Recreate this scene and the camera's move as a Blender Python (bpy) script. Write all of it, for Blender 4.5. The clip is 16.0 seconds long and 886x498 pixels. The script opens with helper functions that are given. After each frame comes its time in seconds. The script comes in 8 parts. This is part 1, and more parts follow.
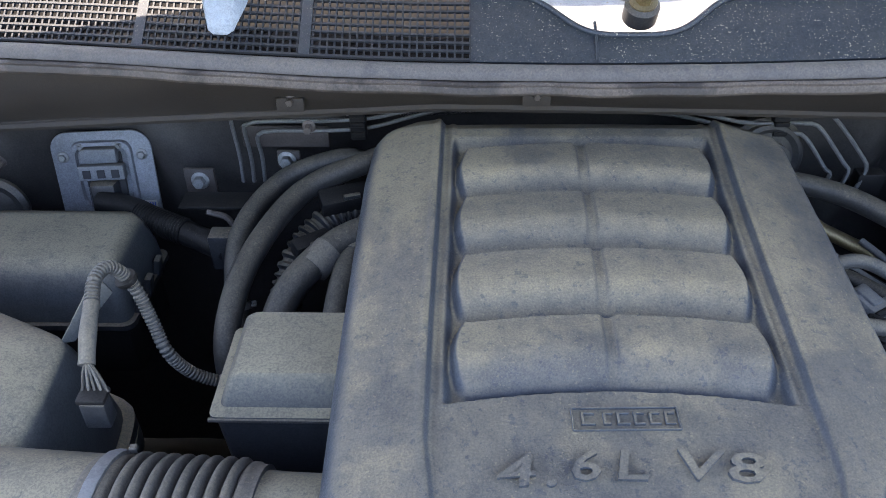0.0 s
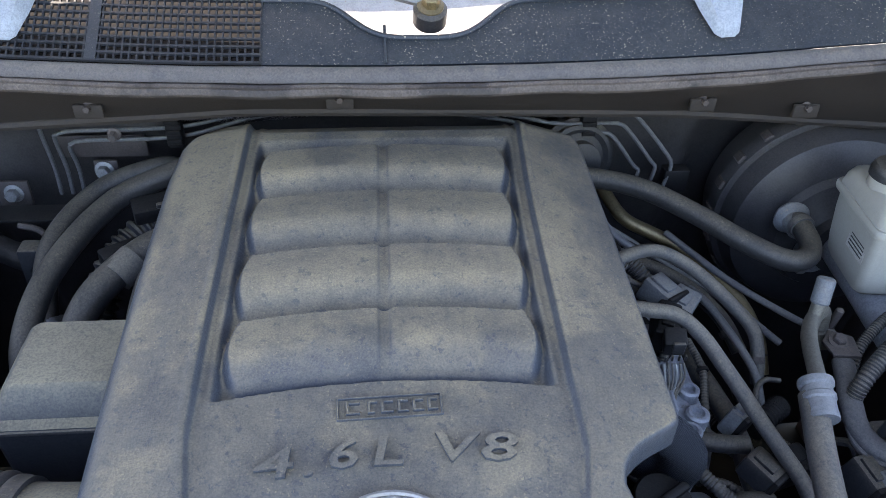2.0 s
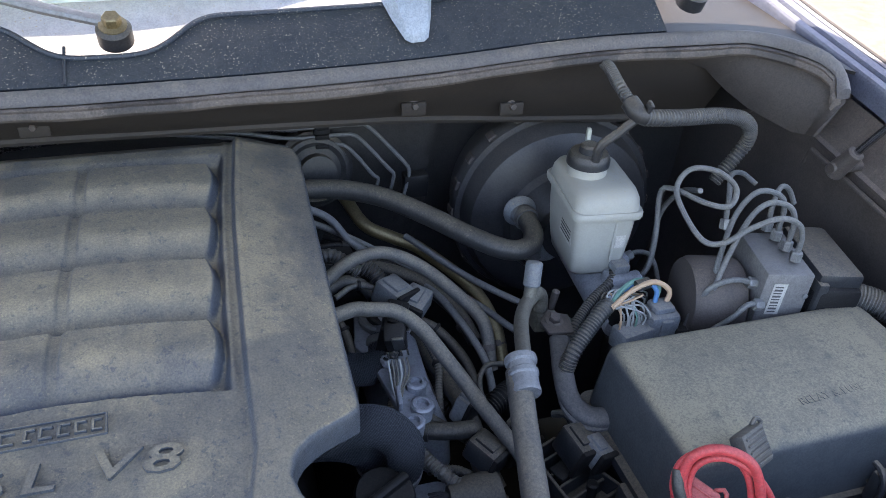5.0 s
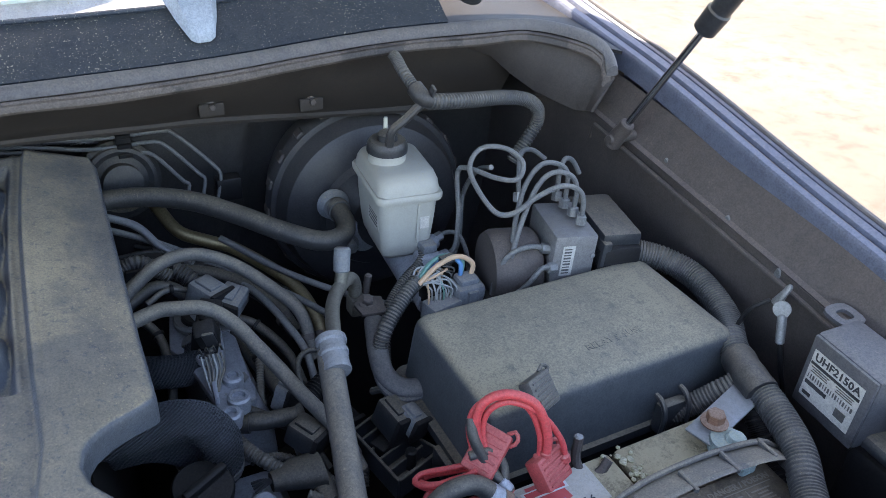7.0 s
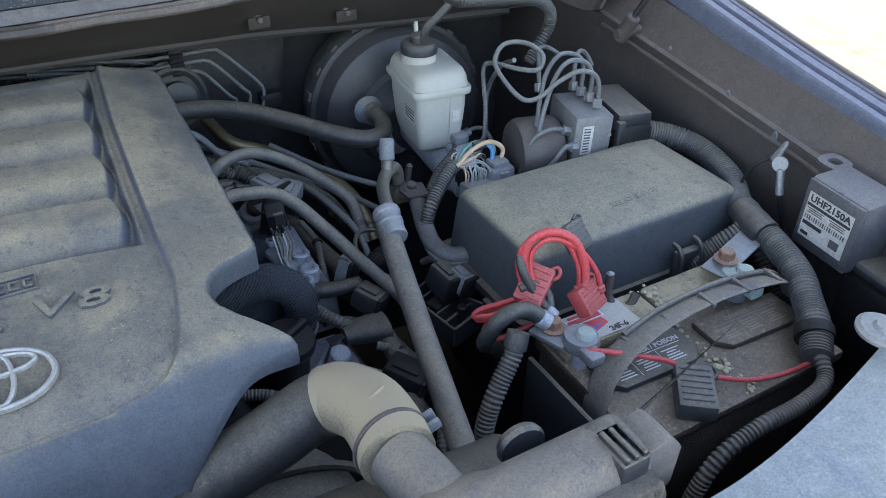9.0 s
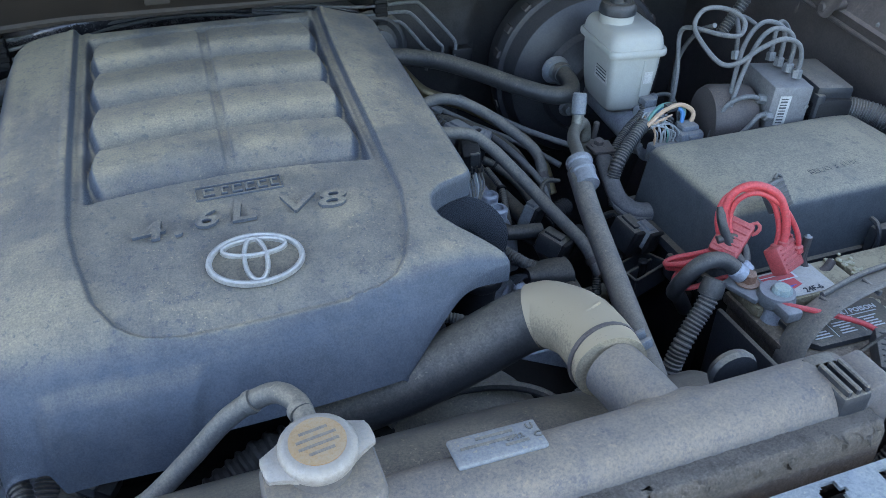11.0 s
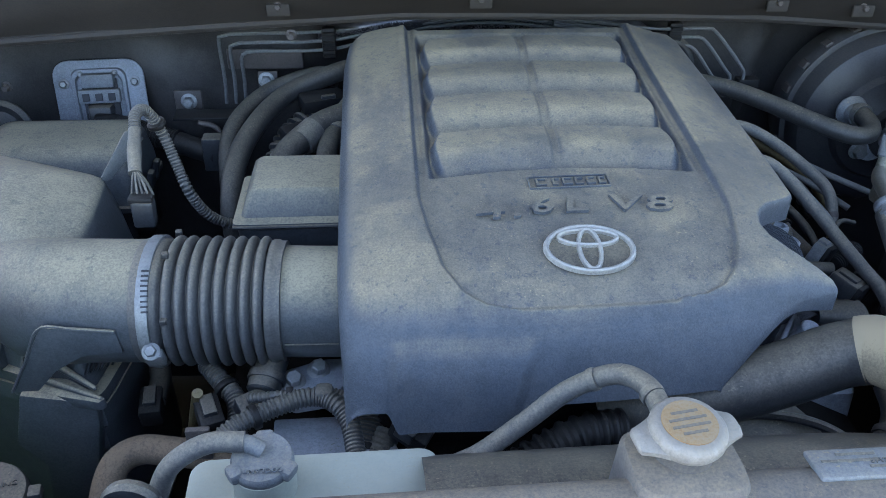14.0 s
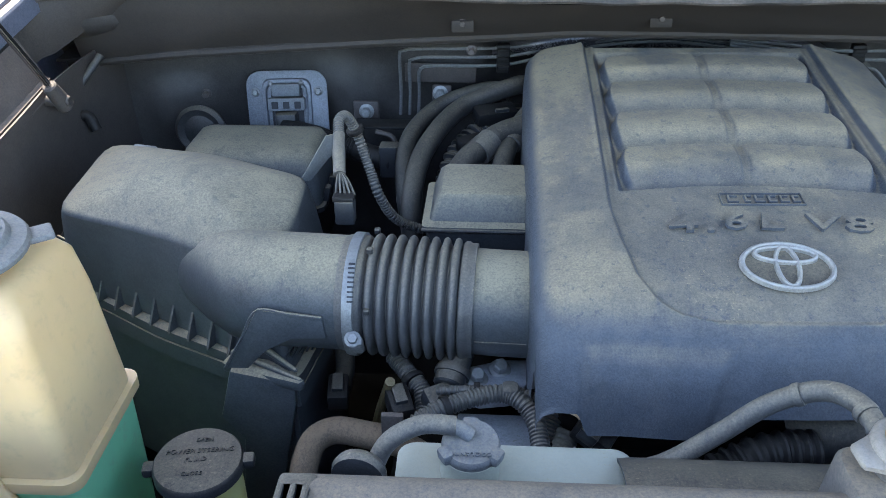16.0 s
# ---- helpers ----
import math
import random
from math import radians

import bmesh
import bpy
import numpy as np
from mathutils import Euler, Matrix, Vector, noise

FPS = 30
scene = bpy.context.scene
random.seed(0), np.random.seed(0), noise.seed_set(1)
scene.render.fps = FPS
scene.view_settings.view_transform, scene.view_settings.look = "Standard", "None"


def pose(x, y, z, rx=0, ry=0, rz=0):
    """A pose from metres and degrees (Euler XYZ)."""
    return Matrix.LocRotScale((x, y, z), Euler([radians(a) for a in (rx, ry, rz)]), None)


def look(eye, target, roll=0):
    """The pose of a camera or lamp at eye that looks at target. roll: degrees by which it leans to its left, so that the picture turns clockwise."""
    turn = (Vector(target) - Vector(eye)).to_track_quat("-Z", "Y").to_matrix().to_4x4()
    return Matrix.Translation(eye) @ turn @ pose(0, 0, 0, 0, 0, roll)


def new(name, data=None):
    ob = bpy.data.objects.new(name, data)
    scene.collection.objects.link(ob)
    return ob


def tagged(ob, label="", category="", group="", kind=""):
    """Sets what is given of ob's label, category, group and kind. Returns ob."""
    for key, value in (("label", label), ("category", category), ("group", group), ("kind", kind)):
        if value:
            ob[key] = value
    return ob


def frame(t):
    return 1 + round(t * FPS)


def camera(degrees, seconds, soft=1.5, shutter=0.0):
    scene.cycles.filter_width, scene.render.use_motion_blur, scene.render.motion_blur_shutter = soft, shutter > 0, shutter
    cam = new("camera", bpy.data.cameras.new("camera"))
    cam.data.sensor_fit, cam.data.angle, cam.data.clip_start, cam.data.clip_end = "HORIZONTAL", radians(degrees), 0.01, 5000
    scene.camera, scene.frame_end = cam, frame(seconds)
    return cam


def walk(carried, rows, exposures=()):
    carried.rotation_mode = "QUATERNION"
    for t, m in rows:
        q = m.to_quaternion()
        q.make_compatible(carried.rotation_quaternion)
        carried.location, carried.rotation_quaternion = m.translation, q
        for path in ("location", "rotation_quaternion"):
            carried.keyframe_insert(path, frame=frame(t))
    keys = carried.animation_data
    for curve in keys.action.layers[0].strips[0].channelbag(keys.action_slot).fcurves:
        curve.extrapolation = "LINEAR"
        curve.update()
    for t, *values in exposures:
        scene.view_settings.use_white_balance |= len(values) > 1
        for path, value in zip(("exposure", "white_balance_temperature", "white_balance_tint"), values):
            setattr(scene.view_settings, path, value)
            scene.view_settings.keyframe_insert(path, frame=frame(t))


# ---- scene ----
cam = camera(59.0, 16.0, soft=0.6)
PATH = [
    (0, (0.018, 0.021, 1.591), (-0.018, 1.593, 0.356), -0.7),
    (0.5, (0.049, 0.024, 1.588), (0.071, 1.6, 0.358), 0.1),
    (1, (0.072, 0.013, 1.588), (0.142, 1.595, 0.367), 0.9),
    (1.5, (0.105, 0.01, 1.582), (0.248, 1.593, 0.369), 1.8),
    (2, (0.13, -0.001, 1.586), (0.31, 1.587, 0.384), 2.0),
    (2.5, (0.158, -0.008, 1.583), (0.388, 1.583, 0.393), 2.2),
    (3, (0.183, -0.011, 1.578), (0.477, 1.577, 0.398), 2.7),
    (3.5, (0.208, -0.018, 1.579), (0.563, 1.566, 0.411), 3.1),
    (4, (0.231, -0.024, 1.577), (0.651, 1.553, 0.42), 3.4),
    (4.2, (0.241, -0.03, 1.575), (0.678, 1.548, 0.426), 3.1),
    (6.3, (0.313, -0.083, 1.577), (1.044, 1.428, 0.49), 4.6),
    (6.5, (0.317, -0.091, 1.576), (1.083, 1.405, 0.492), 4.4),
    (7, (0.325, -0.117, 1.569), (1.16, 1.35, 0.496), 4.0),
    (7.5, (0.323, -0.146, 1.567), (1.2, 1.294, 0.491), 3.4),
    (8, (0.296, -0.167, 1.557), (1.161, 1.248, 0.439), 2.4),
    (8.5, (0.252, -0.196, 1.552), (1.093, 1.209, 0.405), 1.3),
    (8.7, (0.234, -0.21, 1.55), (1.07, 1.197, 0.401), 1.1),
    (10.8, (0.111, -0.239, 1.511), (0.713, 1.278, 0.355), 1.0),
    (11, (0.102, -0.241, 1.514), (0.667, 1.285, 0.351), 0.8),
    (11.5, (0.073, -0.245, 1.511), (0.537, 1.32, 0.356), 0.2),
    (12, (0.043, -0.246, 1.511), (0.439, 1.345, 0.366), 0.3),
    (12.5, (0.024, -0.247, 1.511), (0.354, 1.366, 0.375), 0.3),
    (13, (0.005, -0.251, 1.508), (0.281, 1.381, 0.385), 0.6),
    (13.5, (-0.021, -0.251, 1.507), (0.204, 1.395, 0.392), 1.1),
    (14, (-0.041, -0.249, 1.502), (0.119, 1.409, 0.395), 0.9),
    (14.5, (-0.061, -0.255, 1.501), (0.025, 1.414, 0.404), 0.5),
    (15, (-0.076, -0.262, 1.504), (-0.071, 1.415, 0.415), -0.5),
    (15.5, (-0.095, -0.271, 1.508), (-0.158, 1.412, 0.429), -1.1),
    (16, (-0.113, -0.279, 1.507), (-0.241, 1.408, 0.442), -1.3),
]
EXPOSURES = [(0.0, 2.95, 7400, 18), (4.0, 2.85, 7450, 18), (7.0, 2.75, 7300, 15), (8.7, 2.9, 7500, 13), (11.0, 2.95, 6700, 10), (13.0, 2.95, 6700, 10), (16.0, 3.0, 6950, 10)]
walk(cam, [(t, look(eye, target, roll)) for t, eye, target, roll in PATH], EXPOSURES)

# ---- light ----
world = bpy.data.worlds.new("sky")
scene.world = world
world.use_nodes = True
wn = world.node_tree.nodes
sky = wn.new("ShaderNodeTexSky")
sky.sky_type, sky.sun_disc = "NISHITA", False
sky.sun_elevation, sky.sun_rotation = radians(58), radians(-30)
wn["Background"].inputs[1].default_value = 0.15
world.node_tree.links.new(sky.outputs[0], wn["Background"].inputs[0])
sun = new("sun", bpy.data.lights.new("sun", "SUN"))
sun.data.energy, sun.data.angle, sun.data.color = 2.7, radians(0.6), (1.0, 0.95, 0.86)
sun.matrix_world = look((-2.6, 4.5, 8.3), (0, 0, 0))


# ---- mesh helpers ----
def link(name, bm, mat, parent=None, label="", sharp=35.0):
    me = bpy.data.meshes.new(name)
    bmesh.ops.recalc_face_normals(bm, faces=bm.faces)
    bm.to_mesh(me)
    bm.free()
    me.polygons.foreach_set("use_smooth", [True] * len(me.polygons))
    me.set_sharp_from_angle(angle=radians(sharp))
    me.materials.append(mat)
    ob = new(name, me)
    if parent is not None:
        ob.parent = parent
    if label:
        ob["label"] = label
    return ob


def part(name, bm, mat, parent, label="", sharp=35.0):
    """One mesh under a thing or a part."""
    return link(name, bm, mat, parent, label, sharp)


def root_of(ob):
    while ob.parent is not None:
        ob = ob.parent
    return ob


def settled(centre, shift, rx=0.0, ry=0.0, rz=0.0):
    """A frame for one corner of the bay: turned about its centre and moved."""
    c, d = Vector(centre), Vector(shift)
    return Matrix.Translation(c + d) @ pose(0, 0, 0, rx, ry, rz) @ Matrix.Translation(-c)


AS_IS = Matrix()
INTAKE_SIDE = settled((-0.300, 0.289, 1.014), (0.0171, -0.0114, 0.0205), -0.2, 1.65, 1.4)
HEATER_CORNER = settled((-0.272, 0.751, 1.040), (0.0060, -0.0100, 0.0115), -0.8, 0.6, 0.1)
BATTERY_SIDE = settled((0.809, 0.233, 1.037), (0.001, 0.0, 0.004), -0.3, 0, 0)
BRAKE_CORNER = settled((0.717, 0.564, 1.063), (0.0056, 0.0116, -0.0093), 0.4, 1.5, 0.85)
ENGINE_SIDE = settled((0.467, 0.551, 1.004), (-0.0016, 0.0024, 0.001), 0.8, 2.5, 1.2)
FIREWALL_RUN = settled((0.1, 0.875, 1.13), (0.001, -0.005, 0.005))
FRONT_END = settled((0.187, 0.086, 1.085), (0.004, 0.0125, 0.001))
INTAKE_HOSE = settled((-0.205, 0.328, 1.0605), (0.008, 0.024, -0.008), 0, 0.8, 1.0)
seat = [AS_IS]  # the frame in which things are being set


def put(name, bm, mat, parent, label="", sharp=35.0):
    """A part given in the coordinates of its corner of the bay."""
    bm.transform(Matrix.Translation(-root_of(parent).location) @ seat[0])
    return link(name, bm, mat, parent, label, sharp)


def thing(name, label, category, at=(0, 0, 0), group="", kind=""):
    ob = new(name)
    ob.location = seat[0] @ Vector(at)
    ob.empty_display_size = 0.02
    return tagged(ob, label, category, group, kind)


def rbox(c, s, bevel=0.004, m=None, bm=None, seg=2, taper=(1.0, 1.0)):
    """A bevelled box: centre, size; taper shrinks its top."""
    out = bmesh.new() if bm is None else bm
    got = bmesh.ops.create_cube(out, size=1.0)["verts"]
    for v in got:
        tx, ty = taper if v.co.z > 0 else (1, 1)
        v.co = Vector((v.co.x * s[0] * tx, v.co.y * s[1] * ty, v.co.z * s[2]))
    if bevel > 0:
        es = list({e for v in got for e in v.link_edges})
        made = bmesh.ops.bevel(out, geom=es, offset=min(bevel, 0.48 * min(s)), segments=seg, profile=0.5, affect="EDGES")
        got = list({v for f in made["faces"] for v in f.verts} | {v for v in got if v.is_valid})
    mm = Matrix.Translation(c) @ (m or Matrix())
    for v in got:
        v.co = mm @ v.co
    return out


def lathe(profile, m=None, n=32, bm=None):
    """A turned form about z from (radius, height) pairs."""
    out = bmesh.new() if bm is None else bm
    m = m or Matrix()
    rings = []
    for r, z in profile:
        if r < 1e-5:
            rings.append([out.verts.new(m @ Vector((0, 0, z)))])
        else:
            rings.append([out.verts.new(m @ Vector((r * math.cos(k * math.tau / n), r * math.sin(k * math.tau / n), z))) for k in range(n)])
    for a, b in zip(rings, rings[1:]):
        for k in range(n):
            q = [a[k % len(a)], a[(k + 1) % len(a)], b[(k + 1) % len(b)], b[k % len(b)]]
            q = list(dict.fromkeys(q))
            if len(q) > 2:
                out.faces.new(q)
    for ring in (rings[0], rings[-1]):
        if len(ring) > 2:
            out.faces.new(ring)
    return out


def axis(p, d, up=(0, 0, 1)):
    """A frame at p whose z runs along d."""
    q = Vector(d).to_track_quat("Z", "Y")
    return Matrix.Translation(p) @ q.to_matrix().to_4x4()


def cyl(p, q, r, r2=None, bev=0.002, n=24, bm=None):
    p, q = Vector(p), Vector(q)
    h = (q - p).length
    r2 = r if r2 is None else r2
    return lathe([(0, 0), (r - bev, 0), (r, bev), (r2, h - bev), (r2 - bev, h), (0, h)], axis(p, q - p), n, bm)


def spline(pts, step=0.004):
    """Points at even steps on a smooth curve through pts."""
    p = [Vector(a) for a in pts]
    p = [p[0] * 2 - p[1]] + p + [p[-1] * 2 - p[-2]]
    fine = []
    for a, b, c, d in zip(p, p[1:], p[2:], p[3:]):
        n = max(3, int((c - b).length / step * 2))
        for k in range(n):
            t = k / n
            fine.append(0.5 * (2 * b + (c - a) * t + (2 * a - 5 * b + 4 * c - d) * t * t + (3 * b - a - 3 * c + d) * t ** 3))
    fine.append(p[-2])
    out, run = [fine[0]], 0.0
    for a, b in zip(fine, fine[1:]):
        run += (b - a).length
        if run >= step:
            out.append(b)
            run = 0.0
    if (out[-1] - fine[-1]).length > 1e-5:
        out.append(fine[-1])
    return out


def tube(pts, r, n=14, step=0.006, ridge=0, pitch=0.0042, bm=None, ends=True, flat=1.0, wob=0.0):
    """A hose through pts. ridge: depth of its corrugation, one ring each pitch."""
    out = bmesh.new() if bm is None else bm
    if ridge:
        step = pitch / 4
    way = spline(pts, step)
    up, rings = Vector((0, 0, 1)), []
    t0 = (way[1] - way[0]).normalized()
    side = t0.cross(up) if abs(t0.z) < 0.95 else t0.cross(Vector((1, 0, 0)))
    side.normalize()
    for i, c in enumerate(way):
        t = (way[min(i + 1, len(way) - 1)] - way[max(i - 1, 0)]).normalized()
        side = (side - t * side.dot(t)).normalized()
        other = t.cross(side)
        rr = r
        if ridge:
            rr = r - (ridge if i % 4 in (0, 3) else 0)
        if wob:
            rr *= 1 + wob * noise.noise(c * 60)
        rings.append([out.verts.new(c + rr * (math.cos(k * math.tau / n) * side + flat * math.sin(k * math.tau / n) * other)) for k in range(n)])
    for a, b in zip(rings, rings[1:]):
        for k in range(n):
            out.faces.new((a[k], a[(k + 1) % n], b[(k + 1) % n], b[k]))
    if ends:
        out.faces.new(rings[0])
        out.faces.new(rings[-1])
    return out


def prism(outline, h, m=None, bevel=0.0, bm=None, seg=2):
    """An outline in xy raised by h in z."""
    out = bmesh.new() if bm is None else bm
    low = [out.verts.new((x, y, 0)) for x, y in outline]
    face = out.faces.new(low)
    got = bmesh.ops.extrude_face_region(out, geom=[face])["geom"]
    top = [v for v in got if isinstance(v, bmesh.types.BMVert)]
    for v in top:
        v.co.z += h
    vs = low + top
    if bevel > 0:
        es = list({e for v in vs for e in v.link_edges})
        made = bmesh.ops.bevel(out, geom=es, offset=bevel, segments=seg, profile=0.5, affect="EDGES", clamp_overlap=True)
        vs = list({v for f in made["faces"] for v in f.verts} | {v for v in vs if v.is_valid})
    if m is not None:
        for v in vs:
            v.co = m @ v.co
    return out


def round_rect(w, h, r, n=5):
    out = []
    for cx, cy, a in ((w / 2 - r, h / 2 - r, 0), (r - w / 2, h / 2 - r, 90), (r - w / 2, r - h / 2, 180), (w / 2 - r, r - h / 2, 270)):
        out += [(cx + r * math.cos(radians(a + 90 * k / n)), cy + r * math.sin(radians(a + 90 * k / n))) for k in range(n + 1)]
    return out


def loft(rings, caps=True, bm=None):
    out = bmesh.new() if bm is None else bm
    vs = [[out.verts.new(p) for p in ring] for ring in rings]
    for a, b in zip(vs, vs[1:]):
        for k in range(len(a)):
            out.faces.new((a[k], a[(k + 1) % len(a)], b[(k + 1) % len(b)], b[k]))
    if caps:
        out.faces.new(vs[0])
        out.faces.new(vs[-1])
    return out


def sheet(fn, nu, nv, thick=0.0, bm=None):
    """A sheet from a function of (u, v) in 0..1; thick gives it a back."""
    out = bmesh.new() if bm is None else bm
    g = [[out.verts.new(fn(i / nu, j / nv)) for j in range(nv + 1)] for i in range(nu + 1)]
    fs = [out.faces.new((g[i][j], g[i + 1][j], g[i + 1][j + 1], g[i][j + 1])) for i in range(nu) for j in range(nv)]
    if thick:
        out.normal_update()
        bmesh.ops.solidify(out, geom=fs, thickness=thick)
    return out


def bolt(p, d, r=0.006, h=0.006, washer=True, bm=None):
    """A hexagon head on its flange."""
    out = bmesh.new() if bm is None else bm
    m = axis(p, d)
    if washer:
        lathe([(0, 0), (r * 1.5, 0), (r * 1.5, 0.0012), (r * 1.05, 0.0024), (0, 0.0024)], m, 20, out)
    lathe([(0, 0.001), (r, 0.001), (r, h - 0.001), (r * 0.86, h), (0, h)], m, 6, out)
    return out


def words(text, size, m, depth=0.0006, bold=0.0):
    """Letters as a mesh, centred on m."""
    cu = bpy.data.curves.new("letters", "FONT")
    cu.body, cu.size, cu.extrude, cu.offset = text, size, depth, bold
    cu.align_x, cu.align_y, cu.resolution_u = "CENTER", "CENTER", 2
    ob = bpy.data.objects.new("letters", cu)
    me = ob.to_mesh()
    bm = bmesh.new()
    bm.from_mesh(me)
    bm.transform(m)
    ob.to_mesh_clear()
    bpy.data.objects.remove(ob)
    return bm


# ---- materials ----
def nodes_of(name):
    mat = bpy.data.materials.new(name)
    mat.use_nodes = True
    nt = mat.node_tree
    return mat, nt.nodes, nt.links, nt.nodes["Principled BSDF"]


def tex(n, l, scale, detail=6.0, rough=0.6, stretch=None):
    co = n.new("ShaderNodeTexCoord")
    mp = n.new("ShaderNodeMapping")
    l.new(co.outputs["Object"], mp.inputs[0])
    if stretch:
        mp.inputs["Scale"].default_value = stretch
    t = n.new("ShaderNodeTexNoise")
    t.inputs["Scale"].default_value, t.inputs["Detail"].default_value, t.inputs["Roughness"].default_value = scale, detail, rough
    l.new(mp.outputs[0], t.inputs["Vector"])
    return t


def ramp(n, l, src, lo, hi):
    r = n.new("ShaderNodeMapRange")
    r.inputs["From Min"].default_value, r.inputs["From Max"].default_value = lo, hi
    r.interpolation_type = "SMOOTHSTEP"
    l.new(src, r.inputs["Value"])
    return r.outputs["Result"]


def calc(n, l, op, a, b):
    m = n.new("ShaderNodeMath")
    m.operation = op
    for i, v in enumerate((a, b)):
        if isinstance(v, (int, float)):
            m.inputs[i].default_value = v
        else:
            l.new(v, m.inputs[i])
    return m.outputs[0]


def mix(n, l, f, a, b):
    m = n.new("ShaderNodeMix")
    m.data_type = "RGBA"
    if isinstance(f, (int, float)):
        m.inputs["Factor"].default_value = f
    else:
        l.new(f, m.inputs["Factor"])
    for s, v in ((6, a), (7, b)):
        if isinstance(v, tuple):
            m.inputs[s].default_value = (*v, 1)
        else:
            l.new(v, m.inputs[s])
    return m.outputs[2]


DUST = (0.34, 0.275, 0.185)


def dusty(name, base, amount=0.5, rough=0.55, dust=DUST, metal=0.0, patch=9.0, grain=420.0, bump=0.15, up=0.6, side=0.25, varied=0.22, spec=0.4, lo=0.0, spots=0.3, wiped=0.0, mottle=0.16, fleck=0.56):
    """A base surface under a layer of dust: more on what faces up, with fine grain, pits, pale spots and wiped places."""
    mat, n, l, b = nodes_of(name)
    geo = n.new("ShaderNodeNewGeometry")
    sep = n.new("ShaderNodeSeparateXYZ")
    l.new(geo.outputs["Normal"], sep.inputs[0])
    facing = ramp(n, l, sep.outputs["Z"], lo, 0.97)
    times = lambda p, q: calc(n, l, "MULTIPLY", p, q)
    plus = lambda p, q: calc(n, l, "ADD", p, q)
    less = lambda p, k: calc(n, l, "SUBTRACT", 1.0, times(p, k))
    big, mid, fine = tex(n, l, patch, 9, 0.66), tex(n, l, patch * 7, 8, 0.78), tex(n, l, grain * 1.1, 3, 0.75)
    speck, pit, smear = tex(n, l, grain * 0.75, 2, 0.5), tex(n, l, grain * 0.22, 5, 0.75), tex(n, l, patch * 3.5, 6, 0.7, (1.0, 0.25, 0.6))
    lay = plus(times(facing, up), side)
    blot = plus(plus(times(ramp(n, l, big.outputs[0], 0.38, 0.62), 0.30), times(ramp(n, l, mid.outputs[0], 0.34, 0.66), mottle)), 0.72 - 0.5 * mottle)
    fac = times(times(lay, blot), amount * 1.6)
    fac = times(fac, plus(times(ramp(n, l, fine.outputs[0], 0.32, 0.68), fleck), 0.98 - 0.5 * fleck))
    fac = times(fac, less(ramp(n, l, pit.outputs[0], 0.56, 0.64), 0.14 + mottle))
    fac = times(fac, less(ramp(n, l, smear.outputs[0], 0.54, 0.66), 0.30))
    if wiped:
        fac = times(fac, less(ramp(n, l, tex(n, l, patch * 0.8, 7, 0.62).outputs[0], 0.50, 0.56), wiped))
    streak = ramp(n, l, tex(n, l, 26, 3, 0.5, (1.0, 0.2, 0.2)).outputs[0], 0.44, 0.62)
    fac = plus(fac, times(times(times(ramp(n, l, speck.outputs[0], 0.63, 0.70), lay), plus(times(streak, 0.7), 0.3)), spots * 1.8))
    clampf = n.new("ShaderNodeClamp")
    clampf.inputs["Max"].default_value = 0.96
    l.new(fac, clampf.inputs[0])
    tone = mix(n, l, ramp(n, l, plus(times(mid.outputs[0], 0.5), times(fine.outputs[0], 0.5)), 0.38, 0.62), tuple(c * (1 - varied) for c in base), tuple(min(1, c * (1 + varied)) for c in base))
    l.new(mix(n, l, clampf.outputs[0], tone, dust), b.inputs["Base Color"])
    ro = n.new("ShaderNodeMapRange")
    ro.inputs["To Min"].default_value, ro.inputs["To Max"].default_value = rough, 0.95
    l.new(clampf.outputs[0], ro.inputs["Value"])
    l.new(ro.outputs[0], b.inputs["Roughness"])
    if metal:
        me = n.new("ShaderNodeMapRange")
        me.inputs["To Min"].default_value, me.inputs["To Max"].default_value = metal, 0.0
        l.new(clampf.outputs[0], me.inputs["Value"])
        l.new(me.outputs[0], b.inputs["Metallic"])
    b.inputs["Specular IOR Level"].default_value = spec
    bp = n.new("ShaderNodeBump")
    bp.inputs["Strength"].default_value, bp.inputs["Distance"].default_value = bump, 0.001
    l.new(plus(plus(fine.outputs[0], mid.outputs[0]), times(speck.outputs[0], 0.6)), bp.inputs["Height"])
    l.new(bp.outputs[0], b.inputs["Normal"])
    return mat


def plain(name, base, rough=0.5, metal=0.0, spec=0.5, emit=None):
    mat, n, l, b = nodes_of(name)
    t = tex(n, l, 60, 5)
    l.new(mix(n, l, t.outputs[0], tuple(c * 0.8 for c in base), tuple(min(1, c * 1.15) for c in base)), b.inputs["Base Color"])
    b.inputs["Roughness"].default_value, b.inputs["Metallic"].default_value = rough, metal
    b.inputs["Specular IOR Level"].default_value = spec
    return mat


COVER = dusty("cover_plastic", (0.046, 0.058, 0.078), 0.68, 0.42, (0.354, 0.284, 0.182), patch=5.0, grain=520, bump=0.5, fleck=0.48, up=0.66, side=0.08, lo=0.58, wiped=0.36, mottle=0.33)
PLASTIC = dusty("black_plastic", (0.018, 0.022, 0.029), 0.42, 0.36, patch=11, up=0.60, side=0.05, lo=0.2)
LIDBLACK = dusty("lid_plastic", (0.042, 0.051, 0.062), 0.86, 0.42, (0.325, 0.275, 0.185), patch=5, up=0.64, side=0.05, lo=0.3, mottle=0.22)
# Black plastic, lowered further to deepen the shade down in the bay.
DARKPL = dusty("dark_plastic", (0.008, 0.0085, 0.0105), 0.2, 0.5, (0.14, 0.115, 0.085), patch=14, up=0.4, side=0.1, spec=0.25)
RUBBER = dusty("hose_rubber", (0.023, 0.025, 0.029), 0.36, 0.42, patch=16, up=0.55, side=0.06, lo=0.1)
